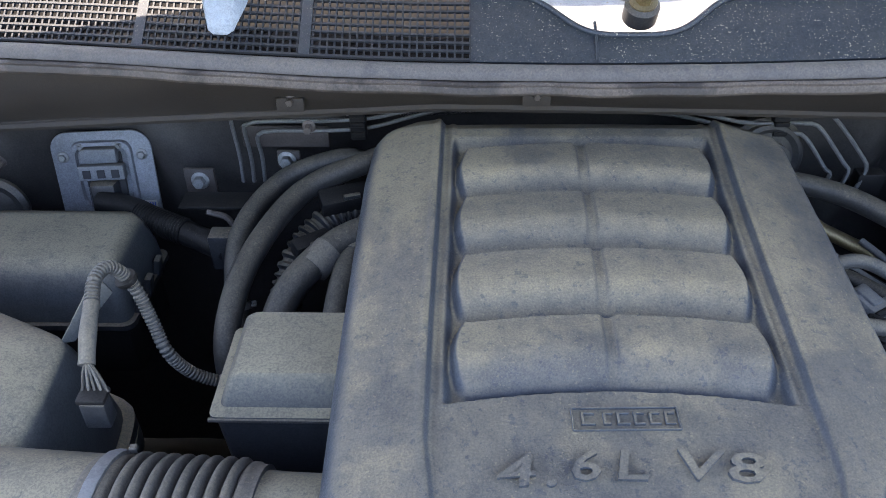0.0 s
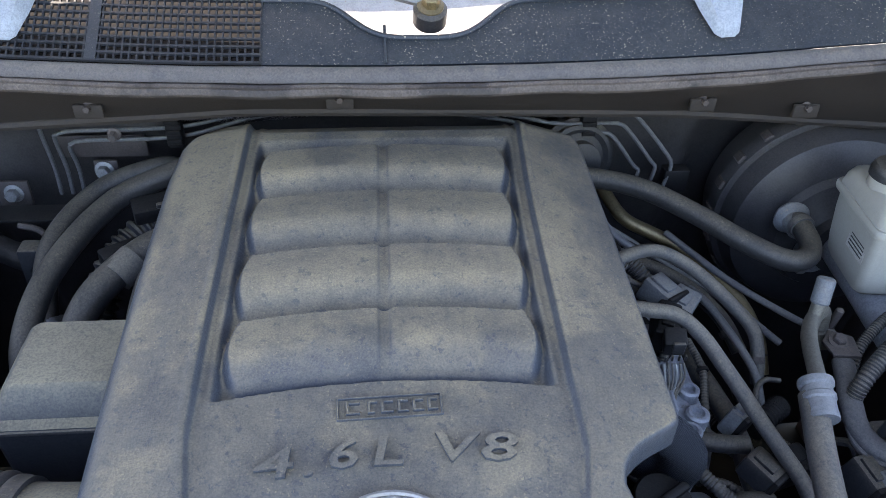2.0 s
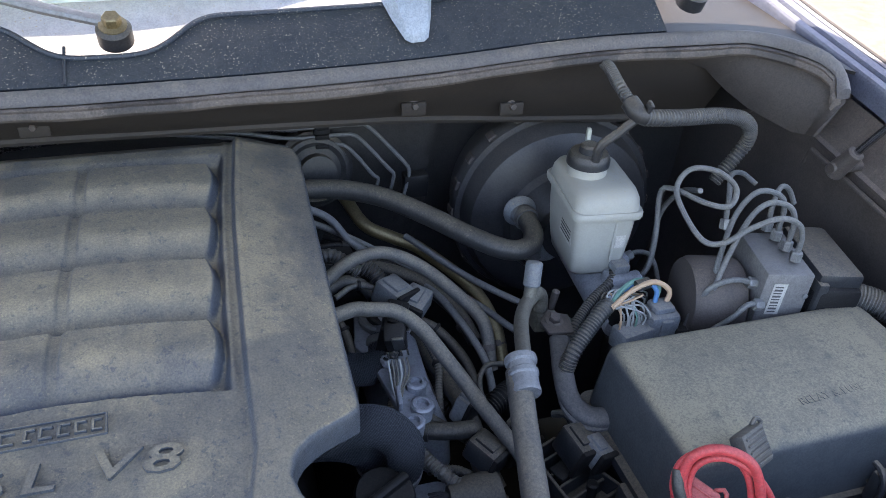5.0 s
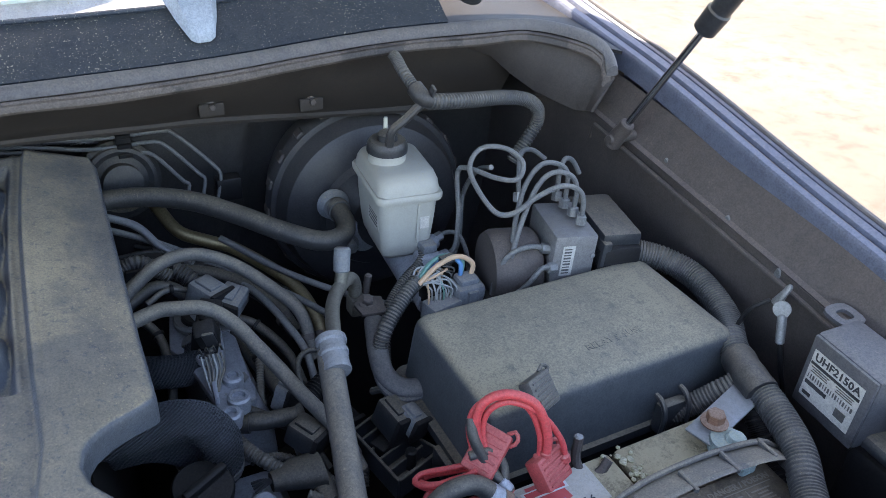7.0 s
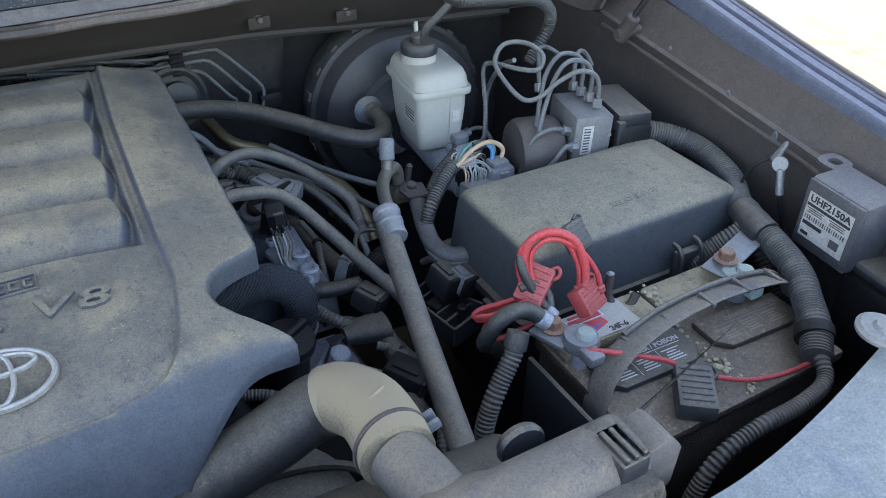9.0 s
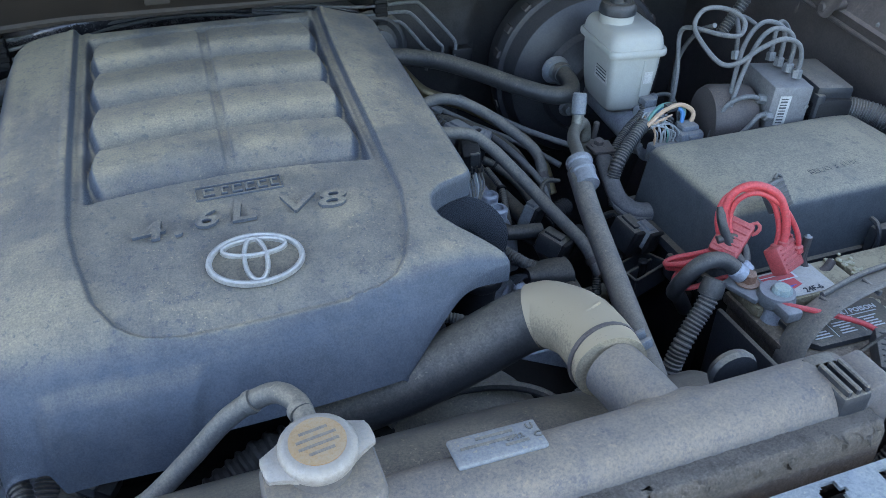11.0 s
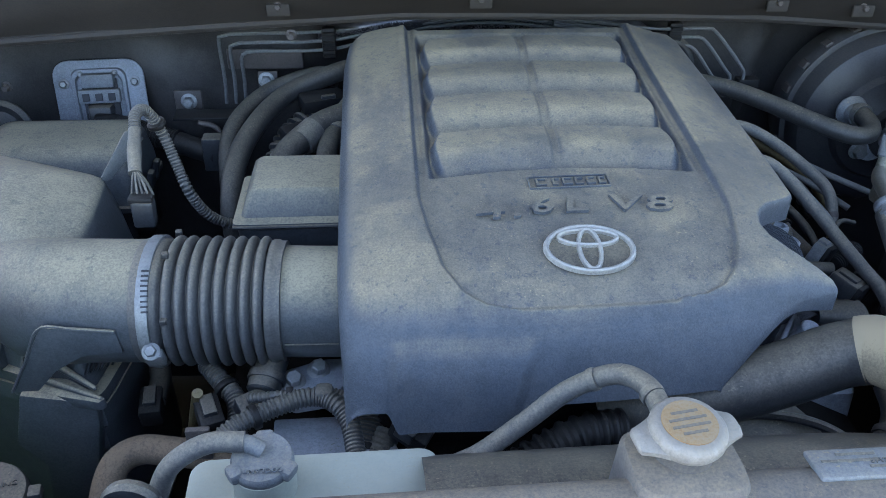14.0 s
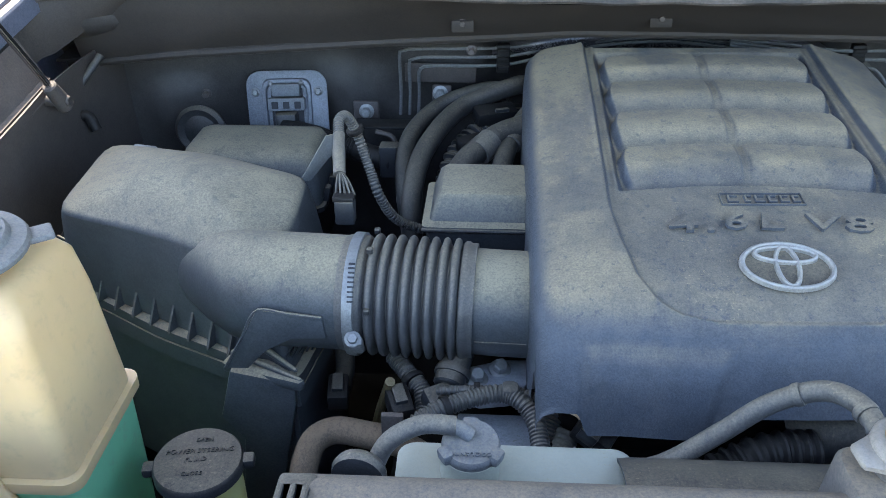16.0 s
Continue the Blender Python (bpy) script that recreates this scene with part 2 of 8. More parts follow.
GREYRUB = dusty("grey_hose", (0.05, 0.057, 0.068), 0.5, 0.45, patch=16, up=0.55, side=0.16)
LOOM = dusty("corrugated_loom", (0.036, 0.042, 0.050), 0.40, 0.36, patch=20, up=0.5, side=0.10)
PAINT = dusty("bay_paint", (0.042, 0.038, 0.040), 0.46, 0.45, (0.18, 0.14, 0.11), patch=6, up=0.5, side=0.3)
FLANGE = dusty("flange_paint", (0.085, 0.10, 0.145), 0.25, 0.28, (0.3, 0.27, 0.23), patch=8, up=0.4, side=0.2)
BODYBLUE = dusty("panel_paint", (0.12, 0.14, 0.18), 0.4, 0.4, (0.42, 0.4, 0.3), patch=7, up=0.5, side=0.2)
FIREWALL = dusty("firewall_paint", (0.028, 0.027, 0.029), 0.38, 0.42, (0.13, 0.11, 0.09), patch=9, up=0.5, side=0.25)
SEAL = dusty("seal_rubber", (0.060, 0.062, 0.072), 0.5, 0.42, (0.22, 0.19, 0.16), patch=7, up=0.6, side=0.25)
SCUFFED = dusty("scuffed_rubber", (0.025, 0.022, 0.022), 0.6, 0.5, (0.20, 0.165, 0.14), patch=12, up=0.3, side=0.45, wiped=0.6)
DIRTYRUB = dusty("dirty_rubber", (0.05, 0.042, 0.036), 0.7, 0.8, (0.2, 0.14, 0.09), patch=20, up=0.5, side=0.4)
FLAP = dusty("flap_rubber", (0.022, 0.020, 0.021), 0.6, 0.5, (0.10, 0.085, 0.075), patch=11, up=0.5, side=0.45)
CLADDING = dusty("cowl_rubber", (0.014, 0.0125, 0.0125), 0.65, 0.5, (0.062, 0.05, 0.041), patch=13, up=0.5, side=0.45)
GRILLE = dusty("grille_plastic", (0.016, 0.022, 0.032), 0.16, 0.5, (0.2, 0.17, 0.12), patch=30, up=0.35, side=0.2, spots=0.0)
COWL = dusty("cowl_plastic", (0.012, 0.022, 0.038), 0.13, 0.4, (0.40, 0.36, 0.27), grain=620, patch=30, up=0.35, side=0.2, spots=1.2)
BELLOWS = dusty("bellows_rubber", (0.046, 0.050, 0.058), 0.45, 0.40, patch=14, up=0.55, side=0.12, lo=0.1)
DULLTUBE = dusty("dull_tube", (0.20, 0.185, 0.15), 0.35, 0.4, (0.22, 0.19, 0.15), metal=0.6, patch=22, up=0.4, side=0.3)
TANK = dusty("tank_plastic", (0.06, 0.066, 0.08), 0.62, 0.5, (0.265, 0.205, 0.14), patch=9, up=0.5, side=0.3)
ALLOY = dusty("cast_alloy", (0.36, 0.38, 0.42), 0.28, 0.42, (0.2, 0.18, 0.15), metal=0.45, patch=18, up=0.4, side=0.3)
STEEL = dusty("zinc_steel", (0.27, 0.28, 0.29), 0.45, 0.4, (0.24, 0.22, 0.19), metal=0.8, patch=20, up=0.4, side=0.3)
LINE = dusty("brake_line", (0.11, 0.118, 0.13), 0.45, 0.5, (0.26, 0.24, 0.2), metal=0.35, patch=22, up=0.5, side=0.35)
CRIMP = dusty("crimped_alloy", (0.25, 0.26, 0.28), 0.35, 0.42, (0.3, 0.27, 0.22), metal=0.4, patch=30, up=0.5, side=0.25)
GOLD = dusty("gold_tube", (0.28, 0.22, 0.12), 0.3, 0.38, (0.2, 0.17, 0.12), metal=0.85, patch=20, up=0.4, side=0.2)
CHROME = dusty("satin_chrome", (0.46, 0.45, 0.44), 0.45, 0.38, (0.3, 0.27, 0.22), metal=0.9, patch=25, up=0.5, side=0.25)
PLATE = dusty("galvanised_plate", (0.19, 0.205, 0.235), 0.12, 0.45, metal=0.35, patch=14)
WHITE = dusty("white_tank", (0.35, 0.35, 0.32), 0.4, 0.45, (0.36, 0.31, 0.22), patch=12, up=0.6, side=0.22, varied=0.06)
GREENISH = dusty("pale_green_tank", (0.40, 0.42, 0.36), 0.35, 0.5, (0.42, 0.38, 0.28), patch=14, up=0.5, side=0.2, varied=0.06)
# Near black: the deep bay's shade is put into this colour.
SHADEBLACK = dusty("shaded_block", (0.006, 0.006, 0.0065), 0.3, 0.7, (0.03, 0.025, 0.02), patch=14, up=0.5, side=0.3, spec=0.1)
FOAM = dusty("foam_strip", (0.03, 0.027, 0.025), 0.6, 0.95, (0.17, 0.14, 0.11), patch=30, grain=480, bump=1.5, up=0.4, side=0.5, spots=0.6)
RED = dusty("red_wire", (0.5, 0.045, 0.05), 0.15, 0.42, (0.42, 0.22, 0.18), patch=24)
REDPL = dusty("red_holder", (0.42, 0.05, 0.05), 0.25, 0.5, (0.4, 0.22, 0.18), patch=24)
BATTERY = dusty("battery_case", (0.036, 0.030, 0.027), 0.66, 0.45, (0.32, 0.25, 0.175), patch=14, grain=260, bump=0.9, up=0.5, side=0.05, spots=1.1)
CAKED = dusty("caked_dirt", (0.10, 0.085, 0.06), 0.9, 0.8, (0.40, 0.33, 0.21), patch=22, grain=260, bump=1.2, up=0.55, side=0.3, spots=0.8, wiped=0.35)
LABEL = dusty("paper_label", (0.46, 0.45, 0.43), 0.4, 0.6, (0.42, 0.36, 0.26), patch=20)
RUST = dusty("rusty_steel", (0.2, 0.09, 0.05), 0.4, 0.8, (0.34, 0.26, 0.2), metal=0.2, patch=50)
COPPERGREEN = dusty("corroded_lead", (0.24, 0.33, 0.34), 0.5, 0.8, (0.4, 0.38, 0.27), patch=60, bump=0.8)
INK = plain("black_ink", (0.03, 0.03, 0.035), 0.6)
WHITEINK = plain("white_print", (0.6, 0.6, 0.58), 0.6)
BLUEINK = plain("blue_print", (0.05, 0.1, 0.4), 0.5)
REDINK = plain("red_print", (0.5, 0.06, 0.06), 0.5)
YELLOW = dusty("yellow_label", (0.36, 0.17, 0.04), 0.5, 0.5, (0.33, 0.25, 0.16), patch=40, up=0.9, side=0.1)
WIREBLUE = plain("blue_wire", (0.06, 0.2, 0.4), 0.45)
WIREPEACH = plain("peach_wire", (0.55, 0.36, 0.22), 0.45)
WIREWHITE = plain("pale_wire", (0.33, 0.33, 0.31), 0.45)
WIREGREEN = plain("green_wire", (0.12, 0.25, 0.2), 0.45)
MODGREY = dusty("module_grey", (0.062, 0.066, 0.078), 0.35, 0.45, (0.25, 0.22, 0.18), patch=18)
CAPSTEEL = dusty("cap_steel", (0.34, 0.31, 0.28), 0.5, 0.45, (0.3, 0.25, 0.19), metal=0.55, patch=25, up=0.5, side=0.3)
CONNECT = dusty("grey_connector", (0.14, 0.16, 0.185), 0.35, 0.5, patch=24)


# ---- the truck's body round the bay ----
CX = 0.13  # the truck's middle


def ground_fn(u, v):
    a = u * math.tau
    r = 0.0 if v == 0 else 0.6 * (5000 / 0.6) ** v
    return Vector((CX + r * math.cos(a), r * math.sin(a), 0))


def make_ground():
    mat, n, l, b = nodes_of("sandy_lot")
    big, mid, fine = tex(n, l, 0.5, 4), tex(n, l, 6, 6, 0.7), tex(n, l, 160, 4, 0.7)
    c = mix(n, l, ramp(n, l, big.outputs[0], 0.35, 0.65), (0.15, 0.126, 0.096), (0.185, 0.156, 0.12))
    c = mix(n, l, ramp(n, l, mid.outputs[0], 0.45, 0.72), c, (0.125, 0.092, 0.066))
    c = mix(n, l, ramp(n, l, fine.outputs[0], 0.52, 0.75), c, (0.08, 0.06, 0.046))
    l.new(c, b.inputs["Base Color"])
    b.inputs["Roughness"].default_value = 0.95
    bp = n.new("ShaderNodeBump")
    bp.inputs["Distance"].default_value = 0.006
    l.new(fine.outputs[0], bp.inputs["Height"])
    l.new(bp.outputs[0], b.inputs["Normal"])
    ob = link("ground", sheet(ground_fn, 48, 24), mat)
    tagged(ob, "bright sunlit sandy lot with pebbles and dirt", "ground", kind="structure")


make_ground()


def smooth(a, b, x):
    t = min(1.0, max(0.0, (x - a) / (b - a)))
    return t * t * (3 - 2 * t)


def firewall_y(x, z):
    """The pressed firewall: recesses, beads and a deeper well behind the engine."""
    y = 0.918 - 0.10 * smooth(1.13, 1.2, z)
    y += 0.06 * smooth(0.28, 0.16, abs(x - CX)) * smooth(1.16, 1.1, z)
    y -= 0.012 * math.exp(-((x + 0.2) / 0.09) ** 2 - ((z - 1.09) / 0.03) ** 2)
    y += 0.012 * math.exp(-((x + 0.3) / 0.03) ** 2 - ((z - 1.1) / 0.03) ** 2)
    y += 0.007 * noise.noise(Vector((x * 9, 0, z * 9)))
    y -= 0.014 * smooth(0.04, 0.015, abs(x + 0.36 + 0.3 * (z - 1.05))) * smooth(1.12, 1.06, z)
    y -= 0.010 * smooth(0.05, 0.02, abs(x + 0.14)) * smooth(0.035, 0.015, abs(z - 1.10))
    y -= 0.012 * smooth(0.06, 0.03, math.hypot(x + 0.62, z - 1.03))
    y -= 0.010 * smooth(0.02, 0.008, abs(x - 0.56 - 0.2 * (z - 1.05)))
    y -= 0.05 * smooth(-0.55, -0.72, x)
    return y


ob = link("firewall", sheet(lambda u, v: Vector((-0.78 + 1.82 * u, firewall_y(-0.78 + 1.82 * u, 0.45 + 0.76 * v), 0.45 + 0.76 * v)), 150, 70, 0.004), FIREWALL)
tagged(ob, "pressed dark steel firewall with dust and beads", "firewall", kind="structure")


COWL_X = [-0.75, -0.6, -0.4, -0.21, -0.05, 0.15, 0.325, 0.50, 0.58, 0.66, 0.74, 0.80, 0.86, 0.90]
COWL_Y = [0.790, 0.782, 0.762, 0.730, 0.711, 0.703, 0.707, 0.718, 0.714, 0.706, 0.703, 0.699, 0.700, 0.702]
COWL_Z = [1.262, 1.264, 1.266, 1.268, 1.268, 1.268, 1.268, 1.269, 1.277, 1.287, 1.290, 1.290, 1.289, 1.287]


def cowl_line(x):
    """Place (y, z) of the seal along the back edge of the bay."""
    near = [x + 0.02 * k for k in range(-3, 4)]
    return float(np.mean(np.interp(near, COWL_X, COWL_Y))), float(np.mean(np.interp(near, COWL_X, COWL_Z)))


APRON_X = [-0.72, -0.6, -0.3, 0.0, 0.25, 0.5, 0.75, 0.98]
APRON_Y = [0.806, 0.804, 0.796, 0.795, 0.79, 0.790, 0.780, 0.770]
APRON_Z = [1.136, 1.149, 1.170, 1.185, 1.183, 1.176, 1.160, 1.150]


def apron(u, v):
    """The overhanging face below the seal, out to the corners where it turns down."""
    x = -0.72 + 1.62 * u
    y, z = cowl_line(x)
    yb, zb = float(np.interp(x, APRON_X, APRON_Y)), float(np.interp(x, APRON_X, APRON_Z))
    yy = y + 0.006 + (yb - y) * (v ** 0.8) - 0.01 * math.sin(v * math.pi)
    zz = z + (zb - z) * v
    w = 0.004 * noise.noise(Vector((x * 7, v * 3, 1.3)))
    return Vector((x, yy + w, zz))


ob = link("cowl_apron", sheet(apron, 130, 16, 0.004), CLADDING)
tagged(ob, "dusty dark cladding below the bay's rear seal", "trim", kind="structure")
# lip along the lower edge of the apron
ob = link("apron_lip", tube([(x, float(np.interp(x, APRON_X, APRON_Y)) + 0.002, float(np.interp(x, APRON_X, APRON_Z)) - 0.003) for x in np.linspace(-0.71, 0.90, 24)], 0.006, 8, 0.02), CLADDING)
tagged(ob, "folded lower lip of the cowl cladding", "trim", kind="structure")
ob = link("cowl_floor", sheet(lambda u, v: Vector((-0.76 + 1.78 * u, (q := float(np.interp(-0.76 + 1.78 * u, APRON_X, APRON_Y))) + (0.93 - q) * v, float(np.interp(-0.76 + 1.78 * u, APRON_X, APRON_Z)) + 0.004 + 0.005 * v)), 20, 3, 0.004), CLADDING)
tagged(ob, "dark underside of the cowl above the firewall", "trim", kind="structure")

SEAL_PTS = [(-0.785, 0.56, 1.200), (-0.780, 0.64, 1.240), (-0.755, 0.72, 1.258), (-0.70, 0.765, 1.262)]
SEAL_PTS += [(x, cowl_line(x)[0], cowl_line(x)[1]) for x in np.linspace(-0.6, 0.86, 19)]
SEAL_PTS += [(0.895, 0.698, 1.286), (0.925, 0.683, 1.283), (0.950, 0.660, 1.278), (0.968, 0.644, 1.269), (0.976, 0.631, 1.257), (0.974, 0.616, 1.243)]


SEAL_TOP = [(0.003, -0.006), (0.002, 0.003), (-0.001, 0.0058), (-0.005, 0.0058), (-0.009, 0.003), (-0.0125, -0.0025), (-0.0125, -0.0060), (-0.006, -0.0075)]
SEAL_LIP = [(-0.006, -0.0078), (-0.0128, -0.0076), (-0.0155, -0.0095), (-0.0150, -0.0118), (-0.0162, -0.0135), (-0.0168, -0.0175), (-0.0150, -0.0205), (-0.0110, -0.0215), (-0.004, -0.018)]


def seal_run(profile, sag):
    """The seal's section carried along the cowl's edge, a little uneven."""
    way = spline(SEAL_PTS, 0.010)
    rings = []
    for i, c in enumerate(way):
        t = (way[min(i + 1, len(way) - 1)] - way[max(i - 1, 0)])
        out = Vector((t.y, -t.x, 0)).normalized()
        w = 1 + sag * noise.noise(Vector((c.x * 14, 0.3, 0)))
        rings.append([c - out * dy * w + Vector((0, 0, dz * w)) for dy, dz in profile])
    return loft(rings)


ob = link("seal_skirt", seal_run(SEAL_LIP, 0.10), SCUFFED)
tagged(ob, "scuffed brown rubber lip below the seal", "seal", kind="structure")
ob = link("rear_seal", seal_run(SEAL_TOP, 0.05), SEAL)
tagged(ob, "long grey rubber bulb seal along the cowl edge", "seal", kind="structure")


# flaps that carry the apron round the corners, with a rounded lower end
def flap(sx):
    seq = [Vector(q) for q in (SEAL_PTS[:5] if sx < 0 else SEAL_PTS[:-9:-1])]
    drop = [0.040, 0.062, 0.078, 0.082, 0.078, 0.062, 0.038, 0.010]

    def fn(u, v):
        k = u * (len(seq) - 1)
        i = min(len(seq) - 2, int(k))
        p = seq[i].lerp(seq[i + 1], k - i)
        d = float(np.interp(u * 7, range(8), drop))
        fall = Vector((-sx * (0.030 - 0.025 * u), 0.022 * u, -d))
        return p + Vector((0, 0, -0.010)) + fall * v + Vector((-sx, -0.6, 0)) * 0.006 * math.sin(v * math.pi)
    return fn


for sx in (-1, 1):
    ob = link("apron_flap", sheet(flap(sx), 28, 8, 0.004), FLAP)
    tagged(ob, "curved dusty brown rubber flap closing the bay's rear corner", "trim", kind="structure")


# ---- inner fenders, ledges and outer fenders ----
def fender(sx):
    """One side, mirrored about the truck's middle by sx."""
    X = lambda d: CX + sx * (d - (0.050 if sx < 0 else 0.0))
    base = 1.166 if sx > 0 else 1.156
    ye = 0.660 if sx > 0 else 0.67
    droop = lambda y: -0.15 * min(0.5, max(-0.4, 0.65 - y))
    wallx = lambda y: 0.875 - 0.035 * smooth(0.3, -0.1, y) - (0.009 + 0.032 * (min(y, 0.75) - 0.35) if sx > 0 else 0.0)

    def inner(u, v):
        y = 0.92 - 1.25 * u
        top = base + min(0.0, droop(y))
        z = 0.4 + (top - 0.4) * v
        d = wallx(y) + 0.006 * noise.noise(Vector((y * 6, z * 6, sx)))
        d -= 0.06 * smooth(0.92, 0.62, z)
        return Vector((X(d), y, z))

    ob = link("inner_fender", sheet(inner, 60, 40, 0.003), PAINT)
    tagged(ob, "dust-covered dark inner fender panel with holes", "fender panel", kind="structure")

    rise = lambda y: 0.010 + 0.020 * smooth(0.25, 0.65, y)

    def strip(prof, y0, y1, lift):
        def fn(u, v):
            y = y0 + (y1 - y0) * u
            k = v * (len(prof) - 1)
            i = min(len(prof) - 2, int(k))
            d, z = (prof[i][j] + (prof[i + 1][j] - prof[i][j]) * (k - i) for j in (0, 1))
            return Vector((X(wallx(y) + 0.004 + d), y, base + droop(y) + z + lift * rise(y)))
        return fn

    face = [(-0.004, -0.002), (-0.005, 0.002), (0.001, 0.005), (0.020, 0.046), (0.024, 0.054)]
    ob = link("fender_ledge", sheet(strip(face, ye, -0.385, 0), 40, 16), PAINT)
    tagged(ob, "dusty brown sloped face of the inner fender ledge", "fender panel", kind="structure")
    edge = [(0.022, 0.030), (0.024, 0.055), (0.026, 0.058), (0.033, 0.060), (0.0345, 0.057), (0.0355, 0.050), (0.041, 0.050), (0.042, 0.056), (0.0435, 0.060), (0.051, 0.063), (0.053, 0.060), (0.054, 0.054), (0.058, 0.054), (0.0595, 0.060), (0.064, 0.063), (0.069, 0.060), (0.076, 0.03), (0.085, -0.05), (0.09, -0.3)]
    ob = link("fender_edge", sheet(strip(edge, 1.15, -0.385, 1.0), 50, 72), FLANGE)
    tagged(ob, "blue-grey painted fender edge with folded strips", "fender", kind="structure")
    run = np.linspace(1.1, -0.36, 40)
    along = lambda d, z: [(X(wallx(y) + 0.004 + d), y, base + droop(y) + z + rise(y)) for y in run]
    ob = link("fender_strip", tube(along(0.0382, 0.0525), 0.0040, 8, 0.03), DIRTYRUB)
    tagged(ob, "brown dirty rubber strip in the fender groove", "seal", kind="structure")
    for d, z, r in ((0.056, 0.057, 0.0028), (0.0655, 0.0635, 0.0034)):
        ob = link("fender_seal", tube(along(d, z), r, 8, 0.03), SEAL)
        tagged(ob, "dark double rubber seal along the fender's outer edge", "seal", kind="structure")
    ob = link("fender_bead", tube([(X(wallx(y) - 0.002), y, base - 0.012 + droop(y)) for y in run if y < ye - 0.005], 0.0035, 10, 0.03), PAINT)
    tagged(ob, "dusty pressed bead along the inner fender", "fender panel", kind="structure")
    cap = [(-0.006, -0.035), (0.001, 0.005), (0.022, 0.050), (0.026, 0.058), (0.036, 0.060), (0.036, -0.035)]
    ob = link("ledge_end", prism([(sx * d, z) for d, z in cap], 0.004, Matrix(((1, 0, 0, X(wallx(0.668) + 0.004)), (0, 0, 1, ye - 0.003), (0, 1, 0, base), (0, 0, 0, 1))), 0.0008), PAINT)
    tagged(ob, "folded end plate of the fender ledge", "fender panel", kind="structure")


fender(1)
fender(-1)

# Added slab that stops light from below; its near-black stands for shade.
ob = link("bay_floor", rbox((CX, 0.3, 0.42), (1.8, 1.3, 0.03), 0.005), SHADEBLACK)
tagged(ob, "grimy near-black slab closing the bay below, shade in its colour", "floor", kind="structure")


# ---- radiator support and front panel ----
def front_panel(u, v):
    x = -0.75 + 1.76 * u
    d = abs(x - CX)
    back = -0.001 + 0.085 * smooth(0.42, 0.95, d)
    y = back - 0.35 * v - 0.012
    z = 1.085 - 0.10 * v ** 2 + 0.020 * smooth(0.42, 0.7, d)
    return Vector((x, y, z))


def panel_with_holes():
    bm = sheet(front_panel, 420, 110, 0.003)
    kill = []
    for f in bm.faces:
        c = f.calc_center_median()
        for hx, hy in ((0.458, -0.024), (0.508, -0.026), (-0.02, -0.08), (0.1, -0.08)):
            if ((c.x - hx) / 0.0095) ** 2 + ((c.y - hy) / 0.008) ** 2 < 1:
                kill.append(f)
    bmesh.ops.delete(bm, geom=list(set(kill)), context="FACES")
    return bm


ob = link("front_panel", panel_with_holes(), BODYBLUE)
tagged(ob, "pale blue-grey painted front support panel with oval holes", "panel", kind="structure")
# Unseen wall, stretched to full width so ground light can't leak in.
ob = link("support_wall", rbox((CX, -0.02, 0.72), (1.8, 0.03, 0.66), 0.004), DARKPL)
tagged(ob, "dark radiator support, widened to keep ground light out", "panel", kind="structure")


# ---- open hood overhead, cabin behind ----
def hood(u, v):
    x = CX - 0.86 + 1.72 * u
    s = v * 1.26
    return Vector((x, 0.822 - s * 0.707, 1.372 + s * 0.707 + 0.03 * math.sin(u * math.pi)))


ob = link("hood_panel", sheet(hood, 20, 20, 0.02), FLANGE)
tagged(ob, "raised dark blue-grey hood propped open on gas struts", "hood", kind="structure")


def shield(u, v):
    """Glossy pressed shield between the cowl and the engine cover."""
    x = -0.12 + 0.50 * u
    top = 1.176 - 0.05 * (2 * u - 1) ** 4
    return Vector((x, 0.905 - 0.02 * math.sin(v * math.pi) - 0.012 * math.sin(u * 9), 1.118 + (top - 1.118) * v))


SHIELD = dusty("shield_steel", (0.13, 0.13, 0.15), 0.2, 0.22, (0.2, 0.17, 0.14), metal=0.7, patch=9)
ob = link("heat_shield", sheet(shield, 60, 14, 0.003), SHIELD)
tagged(ob, "glossy dark pressed metal shield below the cowl", "panel", kind="structure")


# ---- cowl grille, hinges, wipers and windshield ----
def cowl_at(x, s, lift=0.0):
    """A point on the sloped cowl cover: s metres back from the seal."""
    y, z = cowl_line(x)
    return Vector((x, y + 0.003 + s * 0.86 - lift * 0.5, z + 0.006 + s * 0.50 + lift * 0.86))


# solid part
def cowl_edge(x):
    """How far back the solid cover reaches: cut low round the wiper pivots."""
    s = 0.075
    s -= 0.045 * math.exp(-(((x - 0.185) / 0.075) ** 4))
    return max(0.006, s)


ob = link("cowl_cover", sheet(lambda u, v: cowl_at(0.030 + 0.748 * u, cowl_edge(0.030 + 0.748 * u) * v, 0.0012 * math.sin(v * math.pi)), 150, 12, 0.003), COWL)
tagged(ob, "speckled blue-grey plastic cowl cover", "cowl panel", kind="structure")
ob = link("cowl_rib", tube([cowl_at(0.149, s, 0.002) for s in (0.0, 0.02, 0.045)], 0.0016, 8, 0.004), COWL)
tagged(ob, "small moulded rib on the cowl cover", "trim", kind="structure")
ob = link("cowl_trim", tube([cowl_at(0.030 + 0.748 * u, cowl_edge(0.030 + 0.748 * u), 0.002) for u in np.linspace(0, 1, 60)], 0.003, 8, 0.006), COWL)
tagged(ob, "rolled edge of the cowl cover", "trim", kind="structure")


